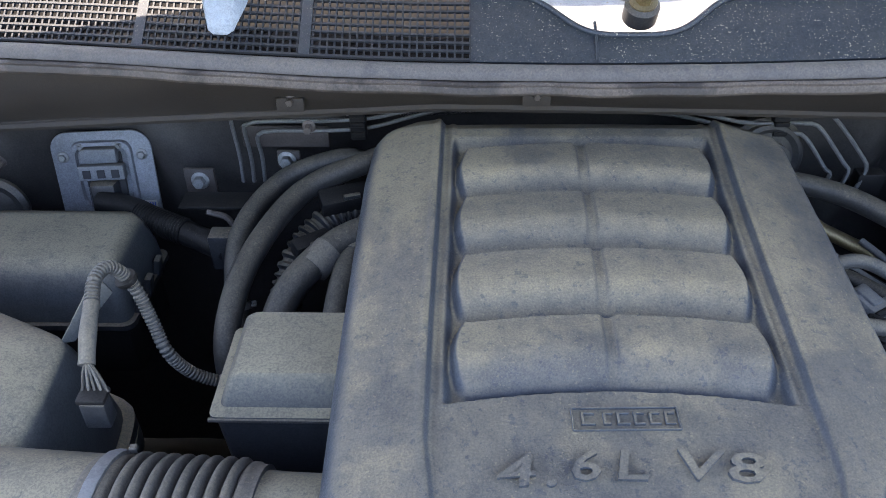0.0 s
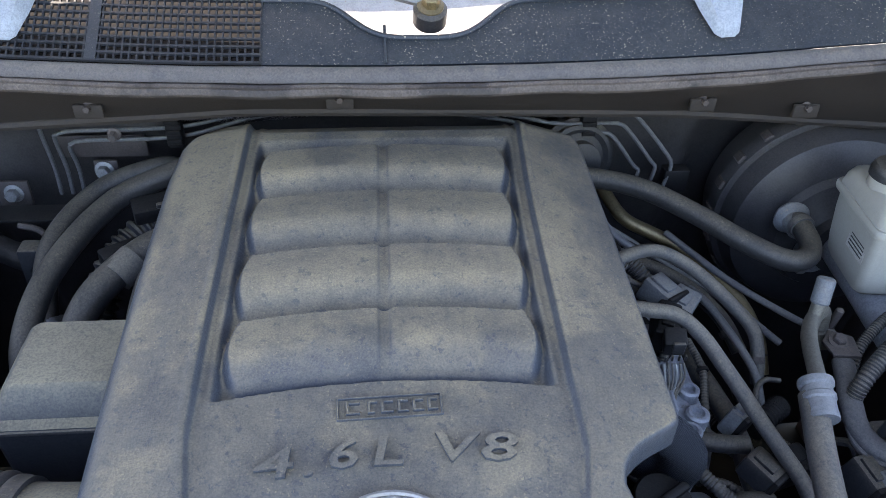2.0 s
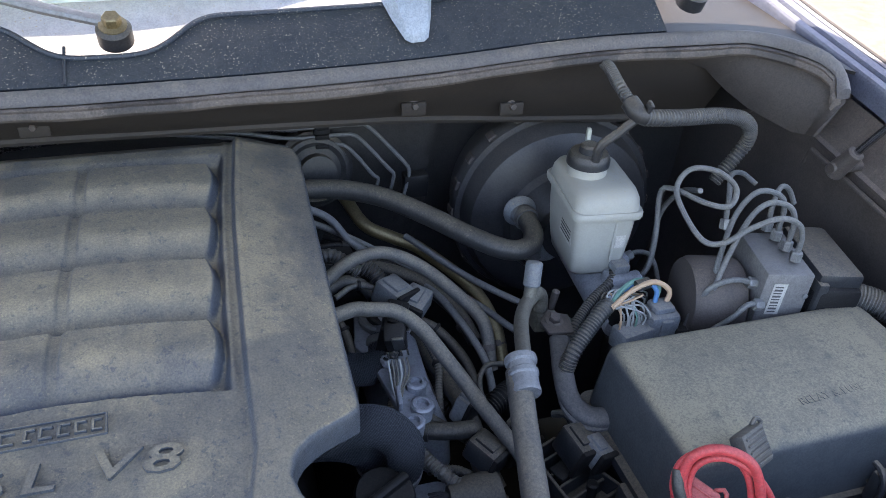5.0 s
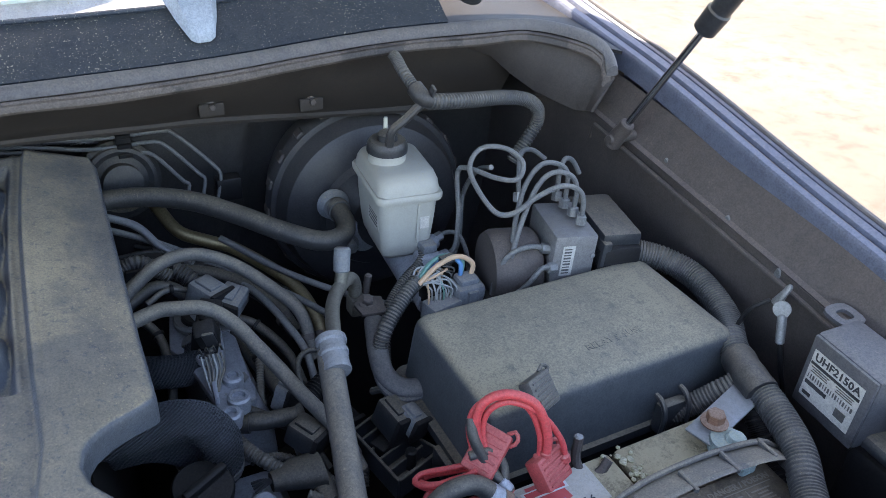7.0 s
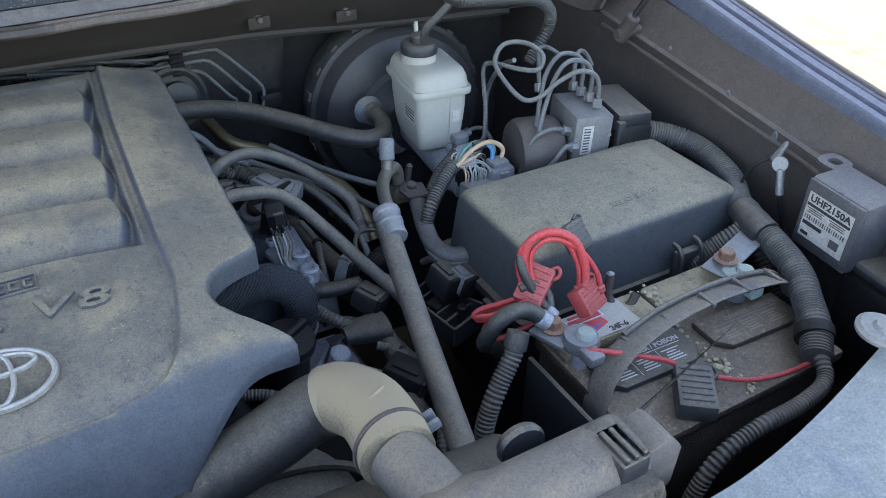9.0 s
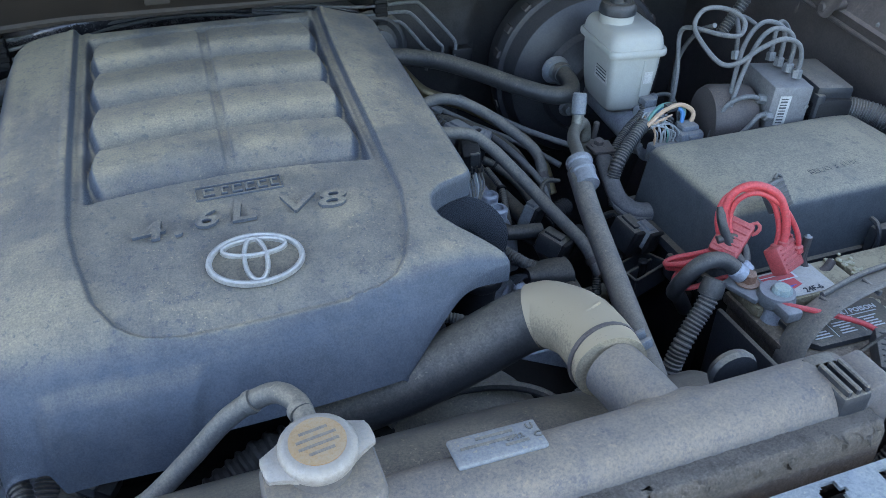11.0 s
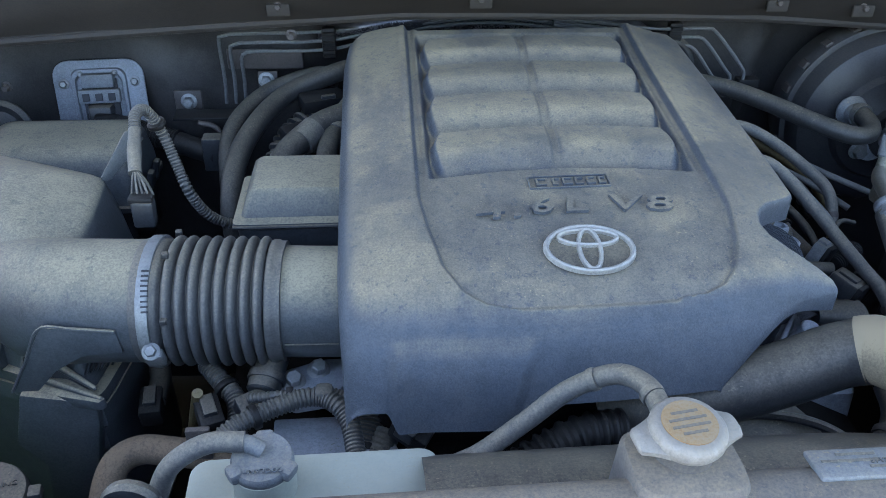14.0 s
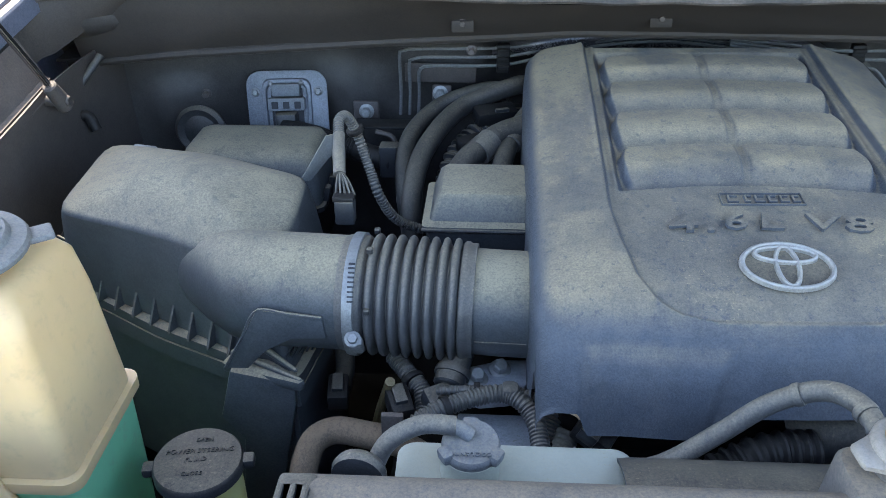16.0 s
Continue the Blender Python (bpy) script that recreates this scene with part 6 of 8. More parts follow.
put("branch_tape", tube([(0.918, 0.288, 1.047), (0.905, 0.258, 1.047), (0.90, 0.235, 1.045)], 0.018, 16, 0.004, wob=0.1), RUBBER, t)
put("branch", tube([(0.905, 0.262, 1.044), (0.888, 0.268, 1.030), (0.862, 0.282, 1.005), (0.83, 0.295, 0.985)], 0.0125, 14, ridge=0.00126, pitch=0.00385), LOOM, t)
put("cable_tie", clamp_ring((0.828, 0.105, 1.028), (-0.6, -0.7, -0.3), 0.018, 0.012), DARKPL, t)
t = thing("side_loom", "black corrugated loom down beside the battery", "wiring loom", (0.86, 0.12, 0.95))
put("loom", tube([(0.905, 0.25, 1.03), (0.90, 0.21, 1.0), (0.885, 0.16, 0.975), (0.87, 0.13, 0.94)], 0.016, 16, ridge=0.00168, pitch=0.0042), DARKPL, t)
t = thing("front_loom", "grey corrugated loom bending round the battery", "wiring loom", (0.66, 0.05, 1.0))
put("loom", tube([(0.815, 0.085, 1.022), (0.795, 0.062, 1.014), (0.745, 0.050, 1.020), (0.690, 0.050, 1.018), (0.650, 0.052, 0.998), (0.625, 0.05, 0.96), (0.615, 0.05, 0.90)], 0.008, 16, ridge=0.0014, pitch=0.00385), LOOM, t)

# ---- electronic module on the fender ----
module = thing("control_module", "grey metal control module with a printed label", "control unit", (0.955, 0.17, 1.0))
mm = Matrix.Translation((0.933, 0.191, 1.074)) @ pose(0, 0, 0, 2.5, 2, -94)
put("case", rbox((0, 0, 0), (0.078, 0.056, 0.088), 0.006, mm @ pose(0.001, 0.0305, 0.000)), MODGREY, module)
put("face_plate", rbox((0, 0, 0), (0.074, 0.004, 0.084), 0.0018, mm @ pose(0.001, 0.002, 0.000)), MODGREY, module)
for x in (-0.048, 0.051):
    ear = outline([(x - 0.017, 0.034, 0.038), (x + 0.017, 0.034, 0.038), (x + 0.017, 0.066, 0.038), (x - 0.017, 0.066, 0.038)], 4)
    hole = [Vector((x, 0.05, 0.038)) + (q - Vector((x, 0.05, 0.038))) * 0.45 for q in ear]
    put("mount_ear", loft([[mm @ q for q in ear], [mm @ (q + Vector((0, 0, 0.004))) for q in ear], [mm @ (q + Vector((0, 0, 0.004))) for q in hole], [mm @ q for q in hole], [mm @ q for q in ear]], caps=False), MODGREY, module)
put("mount_plate", rbox((0, 0, 0), (0.03, 0.004, 0.05), 0.001, mm @ pose(0.052, 0.06, 0.01)), PAINT, module)
put("screw", bolt(mm @ Vector((0.053, 0.057, 0.012)), (-1, -0.1, 0), 0.006, 0.006), STEEL, module)
lm = mm @ pose(0, -0.0002, 0.0, 90, 0, 0)
lab = put("label", rbox((0, 0, 0), (0.060, 0.057, 0.0008), 0, lm), LABEL, module, "worn silver printed label")
put("letters", words("UHF2150A", 0.0118, lm @ pose(0, 0.0215, 0.0006), 0.0002, 0.0003), INK, lab)
put("label_rule", rbox((0, 0, 0), (0.058, 0.0032, 0.0004), 0, lm @ pose(0, 0.0135, 0.0006)), INK, lab)
for row, w in enumerate((0.022, 0.018, 0.020)):
    for x in (-0.016, 0.014):
        put("print_line", rbox((0, 0, 0), (w, 0.0011, 0.0004), 0, lm @ pose(x, 0.0095 - 0.0026 * row, 0.0006)), TANK, lab)
put("logo_bar", rbox((0, 0, 0), (0.026, 0.0045, 0.0004), 0, lm @ pose(-0.015, -0.010, 0.0006)), INK, lab)
put("print_block", rbox((0, 0, 0), (0.012, 0.010, 0.0004), 0, lm @ pose(0.017, -0.016, 0.0006)), GREYRUB, lab)
put("print_block", rbox((0, 0, 0), (0.010, 0.004, 0.0004), 0, lm @ pose(-0.022, -0.023, 0.0006)), INK, lab)
for k in range(18):
    put("bar", rbox((0, 0, 0), (0.0007 + 0.0006 * (k % 3), 0.0055, 0.0004), 0, lm @ pose(-0.027 + 0.0031 * k, -0.002, 0.0006)), GREYRUB, lab)
t = thing("fender_box", "black plastic housing with a dusty lid below the module", "housing", (0.97, 0.06, 0.9))
put("housing", rbox((0.984, 0.100, 0.965), (0.074, 0.128, 0.12), 0.010), DARKPL, t)
put("lid", rbox((0.983, 0.100, 1.030), (0.078, 0.132, 0.016), 0.007, pose(0, 0, 0, 4, 8, 0)), PLASTIC, t)
t = thing("test_clip", "alligator test clip hanging on the fender", "clip", (0.97, 0.29, 1.05))
put("jaw", rbox((0.966, 0.292, 1.110), (0.008, 0.012, 0.03), 0.003, pose(0, 0, 0, 15, 10, 0), taper=(0.5, 0.5)), STEEL, t)
put("ring", lathe([(0.003, 0), (0.009, 0), (0.009, 0.003), (0.003, 0.003)], axis((0.962, 0.285, 1.098), (-1, -0.5, 0.3)), 20), STEEL, t)
put("handle", cyl((0.962, 0.283, 1.094), (0.958, 0.272, 1.062), 0.0048), STEEL, t)
put("lead", tube([(0.958, 0.272, 1.063), (0.962, 0.262, 1.03), (0.97, 0.25, 0.99)], 0.003, 8, 0.005), DARKPL, t)
put("lead", tube([(0.96, 0.30, 1.10), (0.945, 0.31, 1.085), (0.94, 0.315, 1.05), (0.95, 0.31, 0.99)], 0.0024, 8, 0.005), DARKPL, t)
for p, mat in (((0.998, 0.522, 1.150), LINE), ((0.998, 0.410, 1.128), LINE), ((0.995, 0.325, 1.108), LINE), ((0.998, 0.579, 1.126), PAINT), ((0.998, 0.47, 1.07), PAINT)):
    t = thing("fender_plug", "small worn spot on the fender wall", "stud", p)
    put("stud", lathe([(0, 0), (0.006, 0), (0.005, 0.002), (0, 0.0025)], axis(p, (-1, 0, 0)) @ Matrix.Diagonal((0.7, 1.3, 1, 1)), 14), mat, t)

# ---- brake booster, master cylinder, reservoir ----
BOOST = dusty("booster_paint", (0.025, 0.027, 0.033), 0.4, 0.3, (0.12, 0.1, 0.08), patch=9, up=0.5, side=0.25)
seat[0] = BRAKE_CORNER
booster = thing("brake_booster", "round dark brake booster drum on the firewall", "brake booster", (0.715, 0.80, 1.025))
BA = axis((0, 0, 0), (-0.08, -1, 0.03))
part("front_shell", lathe([(0.0, 0.090), (0.038, 0.090), (0.041, 0.078), (0.052, 0.070), (0.076, 0.066), (0.082, 0.056), (0.108, 0.052), (0.124, 0.044), (0.130, 0.030), (0.133, 0.018)], BA, 72), BOOST, booster, "dark painted pressed steel", sharp=28)
part("crimped_rim", lathe([(0.133, 0.018), (0.140, 0.016), (0.1435, 0.008), (0.1435, -0.004), (0.139, -0.010), (0.133, -0.012)], BA, 72), BOOST, booster, sharp=28)
part("rear_shell", lathe([(0.133, -0.012), (0.131, -0.055), (0.1, -0.09), (0, -0.10)], BA, 60), FIREWALL, booster, sharp=28)
for k in range(22):
    a = math.tau * k / 22
    part("crimp", rbox((0, 0, 0), (0.013, 0.005, 0.020), 0.0015, BA @ pose(0.1425 * math.cos(a), 0.1425 * math.sin(a), 0.003, 0, 0, math.degrees(a) + 90), seg=1), PAINT, booster)
part("check_valve", lathe([(0, 0), (0.020, 0), (0.022, 0.005), (0.018, 0.012), (0.015, 0.014), (0.014, 0.03), (0, 0.03)], Matrix.Translation((-0.073, -0.062, 0.034)) @ BA.to_3x3().to_4x4(), 24), CONNECT, booster, "grey plastic check valve")
vac = [(0.640, 0.722, 1.062), (0.636, 0.700, 1.064), (0.634, 0.676, 1.060), (0.620, 0.655, 1.058), (0.590, 0.650, 1.060), (0.550, 0.680, 1.066), (0.510, 0.725, 1.072), (0.460, 0.770, 1.078), (0.400, 0.795, 1.080), (0.33, 0.80, 1.078)]
t = thing("vacuum_hose", "thick dusty rubber vacuum hose from booster to engine", "hose", vac[0])
put("hose", tube(vac, 0.0125, 18, 0.005), RUBBER, t)
put("collar", clamp_ring((0.637, 0.708, 1.064), (0, 1, 0), 0.0135, 0.01), GREYRUB, t)

master = thing("master_cylinder", "cast alloy brake master cylinder with ports", "master cylinder", (0.70, 0.65, 1.02))
put("barrel", cyl((0.706, 0.735, 1.028), (0.692, 0.560, 1.020), 0.024), ALLOY, master)
put("flange", prism(round_rect(0.10, 0.05, 0.02), 0.014, axis((0.702, 0.728, 1.026), (-0.08, -1, 0.03)) @ pose(0, 0, 0, 0, 0, 35), 0.003), ALLOY, master)
put("nut", bolt((0.655, 0.712, 1.005), (-0.08, -1, 0.03), 0.009, 0.014), STEEL, master)
put("sensor_boss", rbox((0.703, 0.582, 1.045), (0.032, 0.03, 0.03), 0.008), ALLOY, master)
put("front_cap", cyl((0.692, 0.565, 1.02), (0.688, 0.535, 1.018), 0.019), ALLOY, master)
put("port", cyl((0.706, 0.588, 1.036), (0.738, 0.588, 1.042), 0.010), ALLOY, master)
put("port", cyl((0.706, 0.618, 1.038), (0.738, 0.624, 1.044), 0.010), ALLOY, master)

reservoir = thing("brake_fluid_reservoir", "white translucent brake fluid reservoir with black cap", "reservoir", (0.685, 0.64, 1.072))
reservoir.scale = (0.88, 0.88, 0.88)
RM = pose(0, 0, 0, 0, 0, -6)


def rr(w, h, cy, z, r=0.012, cx=0.0):
    return [RM @ Vector((x + cx, y + cy, z)) for x, y in round_rect(w, h, r, 5)]


part("tank", loft([rr(0.060, 0.09, 0.0, -0.028), rr(0.068, 0.104, 0.0, -0.020), rr(0.074, 0.110, 0.0, 0.0), rr(0.080, 0.118, 0, 0.04), rr(0.082, 0.120, 0, 0.066)]), WHITE, reservoir, sharp=50)
part("seam", loft([rr(0.092, 0.130, 0, 0.066), rr(0.094, 0.132, 0, 0.069), rr(0.094, 0.132, 0, 0.074), rr(0.091, 0.129, 0, 0.077)]), WHITE, reservoir)
part("upper_tank", loft([rr(0.088, 0.126, 0, 0.077, 0.016), rr(0.086, 0.124, 0, 0.090, 0.02), rr(0.080, 0.116, 0.001, 0.098, 0.022), rr(0.066, 0.09, 0.004, 0.102, 0.02)]), WHITE, reservoir, sharp=60)
part("filler_neck", cyl((-0.012, 0.006, 0.098), (-0.012, 0.006, 0.118), 0.026), WHITE, reservoir)
rc = part("cap", lathe([(0, 0.112), (0.0245, 0.112), (0.0280, 0.114), (0.0280, 0.122), (0.0265, 0.126), (0.024, 0.130), (0.014, 0.130), (0.013, 0.138), (0.010, 0.141), (0, 0.141)], Matrix.Translation((-0.012, 0.006, 0)), 40), PLASTIC, reservoir, "dusty black screw cap")
part("cap_tab", rbox((-0.004, 0.030, 0.140), (0.006, 0.022, 0.022), 0.003, pose(0, 0, 0, -20, 0, -25)), GREENISH, rc)
part("sticker", rbox((-0.0412, -0.018, 0.030), (0.0008, 0.045, 0.026), 0, RM), LABEL, reservoir, "small printed sticker")
for k in range(4):
    part("print_line", rbox((-0.0418, -0.018, 0.038 - 0.005 * k), (0.0006, 0.036, 0.0016), 0, RM), INK, reservoir)
part("mould_mark", rbox((0.016, -0.0605, 0.035), (0.014, 0.001, 0.028), 0.0005, RM, seg=1), LABEL, reservoir)
part("level_rib", rbox((0.006, -0.0605, 0.03), (0.003, 0.002, 0.06), 0.0005, RM, seg=1), WHITE, reservoir)

# ---- abs unit with lines ----
DULLALLOY = dusty("dull_alloy", (0.19, 0.19, 0.195), 0.4, 0.4, (0.2, 0.17, 0.13), metal=0.3, patch=20, up=0.5, side=0.3)
abs_unit = thing("abs_unit", "aluminium brake modulator block with motor", "brake modulator", (0.83, 0.51, 1.0))
AM = Matrix.Translation((0.838, 0.500, 1.078)) @ pose(0, 0, 0, 0, 0, -14)
put("block", rbox((0, 0, 0), (0.052, 0.082, 0.092), 0.002, AM), DULLALLOY, abs_unit, "bare machined aluminium")
put("motor", lathe([(0, 0), (0.044, 0), (0.046, 0.004), (0.046, 0.05), (0.042, 0.058), (0.02, 0.062), (0, 0.062)], AM @ pose(-0.032, 0.004, -0.018, 0, -90, 0), 40), PAINT, abs_unit, "dark steel pump motor")
put("module", rbox((0, 0, 0), (0.052, 0.110, 0.090), 0.007, AM @ pose(0.060, 0.010, -0.016)), DARKPL, abs_unit, "black control module")
put("module_lid", rbox((0, 0, 0), (0.05, 0.10, 0.02), 0.005, AM @ pose(0.060, 0.012, 0.034)), PLASTIC, abs_unit)
put("module_rib", rbox((0, 0, 0), (0.012, 0.118, 0.08), 0.003, AM @ pose(0.04, 0.015, -0.005)), PLASTIC, abs_unit)
lb = put("sticker", rbox((0, 0, 0), (0.015, 0.0006, 0.040), 0, AM @ pose(-0.008, -0.0415, 0.014)), LABEL, abs_unit, "white barcode sticker")
for k in range(9):
    put("bar", rbox((0, 0, 0), (0.009, 0.0005, 0.0016 + 0.0008 * (k % 2)), 0, AM @ pose(-0.009, -0.0419, -0.002 + 0.004 * k)), GREYRUB, lb)
for x, z, r in ((0.016, -0.024, 0.009), (-0.006, -0.034, 0.010), (0.022, 0.02, 0.003), (0.024, -0.01, 0.003)):
    put("bore", lathe([(0, 0), (r, 0), (r, 0.001), (r * 0.8, 0.0014), (r * 0.75, 0.0004), (0, 0.0004)], AM @ pose(x, -0.0426, z, 90, 0, 0), 20), STEEL, abs_unit)
PIPES = [
    [(0.845, 0.480, 1.126), (0.845, 0.482, 1.155), (0.835, 0.484, 1.172), (0.812, 0.488, 1.178), (0.785, 0.494, 1.165), (0.762, 0.498, 1.148), (0.745, 0.510, 1.145), (0.740, 0.545, 1.158), (0.745, 0.575, 1.172), (0.765, 0.585, 1.188), (0.790, 0.572, 1.190), (0.800, 0.548, 1.182), (0.785, 0.532, 1.170), (0.765, 0.545, 1.168), (0.748, 0.585, 1.165), (0.745, 0.600, 1.150), (0.745, 0.588, 1.10), (0.742, 0.583, 1.06), (0.735, 0.588, 1.044)],
    [(0.848, 0.500, 1.126), (0.850, 0.503, 1.160), (0.840, 0.508, 1.178), (0.815, 0.512, 1.182), (0.795, 0.510, 1.165), (0.775, 0.500, 1.130), (0.762, 0.492, 1.09), (0.758, 0.495, 1.05), (0.756, 0.50, 1.02)],
    [(0.850, 0.520, 1.126), (0.852, 0.525, 1.165), (0.842, 0.530, 1.180), (0.818, 0.535, 1.182), (0.795, 0.530, 1.160), (0.775, 0.512, 1.12), (0.768, 0.500, 1.07), (0.766, 0.50, 1.03)],
    [(0.852, 0.538, 1.126), (0.855, 0.545, 1.160), (0.868, 0.555, 1.172), (0.885, 0.560, 1.165), (0.895, 0.555, 1.148)],
    [(0.800, 0.545, 1.130), (0.805, 0.560, 1.165), (0.835, 0.60, 1.165), (0.86, 0.612, 1.160), (0.875, 0.60, 1.150)],
    [(0.808, 0.482, 1.100), (0.780, 0.486, 1.106), (0.755, 0.490, 1.095), (0.745, 0.494, 1.06), (0.746, 0.50, 1.02)],
    [(0.806, 0.465, 1.085), (0.785, 0.462, 1.090), (0.775, 0.464, 1.075), (0.768, 0.470, 1.060), (0.758, 0.472, 1.05), (0.756, 0.480, 1.02)],
    [(0.735, 0.624, 1.046), (0.752, 0.625, 1.052), (0.765, 0.615, 1.052), (0.772, 0.60, 1.03), (0.77, 0.58, 0.99)],
    [(0.765, 0.56, 1.175), (0.772, 0.60, 1.15), (0.775, 0.63, 1.10), (0.77, 0.62, 1.04), (0.75, 0.61, 1.0)],
]
for pts in PIPES:
    t = thing("brake_line", "bent steel brake line", "brake line", pts[0], "brake lines at the modulator")
    put("line", tube(pts, 0.0031, 10, 0.004), LINE, t)
    if pts[0][0] > 0.79 or pts[0][0] < 0.74:
        put("fitting", bolt(pts[0], Vector(pts[1]) - Vector(pts[0]), 0.0065, 0.012, False), STEEL, t)
t = thing("line_clip", "black plastic clip holding the brake lines", "clip", (0.756, 0.50, 1.0))
put("clip", rbox((0.756, 0.495, 1.035), (0.05, 0.02, 0.014), 0.003, pose(0, 0, 0, 0, 0, -10)), DARKPL, t)

# ---- plugs with coloured wires ----
t = thing("round_plug", "grey plug with blue and peach wires", "connector", (0.72, 0.51, 1.0))
put("body", rbox((0.716, 0.508, 1.040), (0.038, 0.032, 0.040), 0.006), CONNECT, t)
put("shoulder", rbox((0.716, 0.510, 1.062), (0.026, 0.022, 0.010), 0.004), CONNECT, t)
put("latch", rbox((0.716, 0.491, 1.046), (0.014, 0.004, 0.022), 0.001, seg=1), CONNECT, t)
put("wire", tube([(0.708, 0.512, 1.062), (0.712, 0.520, 1.078), (0.700, 0.528, 1.084), (0.676, 0.526, 1.080), (0.655, 0.514, 1.070)], 0.0028, 10, 0.003), WIREBLUE, t)
put("wire", tube([(0.722, 0.512, 1.062), (0.726, 0.516, 1.078), (0.708, 0.522, 1.088), (0.680, 0.518, 1.084), (0.652, 0.508, 1.072)], 0.0030, 10, 0.003), WIREPEACH, t)
put("wire", tube([(0.712, 0.518, 1.062), (0.716, 0.524, 1.080), (0.694, 0.530, 1.087), (0.672, 0.524, 1.083), (0.652, 0.512, 1.07)], 0.0028, 10, 0.003), WIREGREEN, t)
put("tape", tube([(0.704, 0.527, 1.084), (0.686, 0.524, 1.084)], 0.0065, 10, 0.003), RUBBER, t)
rng = random.Random(11)
for p, n in (((0.680, 0.500, 1.035), 12), ((0.695, 0.535, 1.035), 10)):
    t = thing("wire_plug", "black multi-way plug with thin pale wires", "connector", p)
    put("body", rbox(p, (0.042, 0.026, 0.026), 0.003, pose(0, 0, 0, 0, 0, 12)), DARKPL if p[1] > 0.52 else CONNECT, t)
    for k in range(n):
        q = Vector(p) + Vector((-0.018 + 0.036 * k / (n - 1), rng.uniform(-0.008, 0.008), 0.012))
        m = Vector((0.668 + rng.uniform(-0.014, 0.02), 0.522 + rng.uniform(-0.012, 0.014), 1.072 + rng.uniform(-0.006, 0.012)))
        put("wire", tube([q, q + Vector((0, 0.002, 0.014)), m, (0.648, 0.512, 1.066)], 0.0011, 6, 0.004), rng.choice([WIREWHITE, WIREWHITE, GREYRUB, WIREGREEN, WIREPEACH]), t)
t = thing("plug_loom", "grey corrugated loom feeding the plugs", "wiring loom", (0.60, 0.48, 1.0))
put("loom", tube([(0.655, 0.518, 1.070), (0.638, 0.508, 1.064), (0.615, 0.494, 1.050), (0.600, 0.484, 1.036), (0.592, 0.478, 1.018)], 0.0092, 16, ridge=0.00126, pitch=0.00322), LOOM, t)
t = thing("thin_loom", "thin black corrugated loom over the master cylinder", "wiring loom", (0.62, 0.53, 1.0))
put("loom", tube([(0.700, 0.588, 1.062), (0.690, 0.575, 1.052), (0.660, 0.560, 1.040), (0.632, 0.540, 1.022), (0.618, 0.515, 1.0), (0.61, 0.49, 0.97)], 0.0062, 12, ridge=0.00084, pitch=0.0028), LOOM, t)
put("plug", rbox((0.703, 0.585, 1.066), (0.02, 0.02, 0.012), 0.003), CONNECT, t)

# ---- refrigerant line ----
ac = thing("refrigerant_line", "grey dusty refrigerant hose with metal end and cap", "hose", (0.55, 0.4, 0.9))
put("metal_end", tube([(0.604, 0.572, 1.028), (0.602, 0.574, 1.046), (0.592, 0.568, 1.056), (0.576, 0.554, 1.057), (0.562, 0.535, 1.057), (0.550, 0.510, 1.060), (0.534, 0.465, 1.062), (0.528, 0.452, 1.060)], 0.0080, 16, 0.004), DULLTUBE, ac, "dull bronze metal tube")
put("valve", cyl((0.578, 0.556, 1.056), (0.582, 0.562, 1.076), 0.0075), DULLTUBE, ac)
put("valve_cap", cyl((0.581, 0.561, 1.072), (0.586, 0.572, 1.098), 0.0095), CONNECT, ac, "grey ribbed plastic cap")
put("crimp_collar", lathe([(0.010, -0.022), (0.0150, -0.022), (0.0158, -0.020), (0.0150, -0.014), (0.0150, -0.004), (0.0166, -0.002), (0.0166, 0.002), (0.0148, 0.004), (0.0148, 0.010), (0.0172, 0.012), (0.0176, 0.015), (0.0172, 0.018), (0.010, 0.019)], axis((0.5265, 0.447, 1.0590), (0.18, 1, 0.30)) @ Matrix.Diagonal((0.93, 0.93, 1, 1)), 32), CRIMP, ac, "pale crimped metal collar")
seat[0] = AS_IS
put("hose", tube([(0.531, 0.462, 1.0515), (0.518, 0.405, 1.036), (0.503, 0.342, 1.026), (0.488, 0.282, 1.019), (0.473, 0.222, 1.013), (0.458, 0.162, 1.007), (0.446, 0.115, 0.995), (0.438, 0.088, 0.960), (0.434, 0.075, 0.90)], 0.0126, 20, 0.006), GREYRUB, ac)
seat[0] = BRAKE_CORNER
put("block", rbox((0.610, 0.574, 1.012), (0.028, 0.022, 0.026), 0.005), DULLTUBE, ac, "dull metal flange block")
put("stud", cyl((0.618, 0.576, 1.02), (0.622, 0.576, 1.05), 0.0045), PAINT, ac)

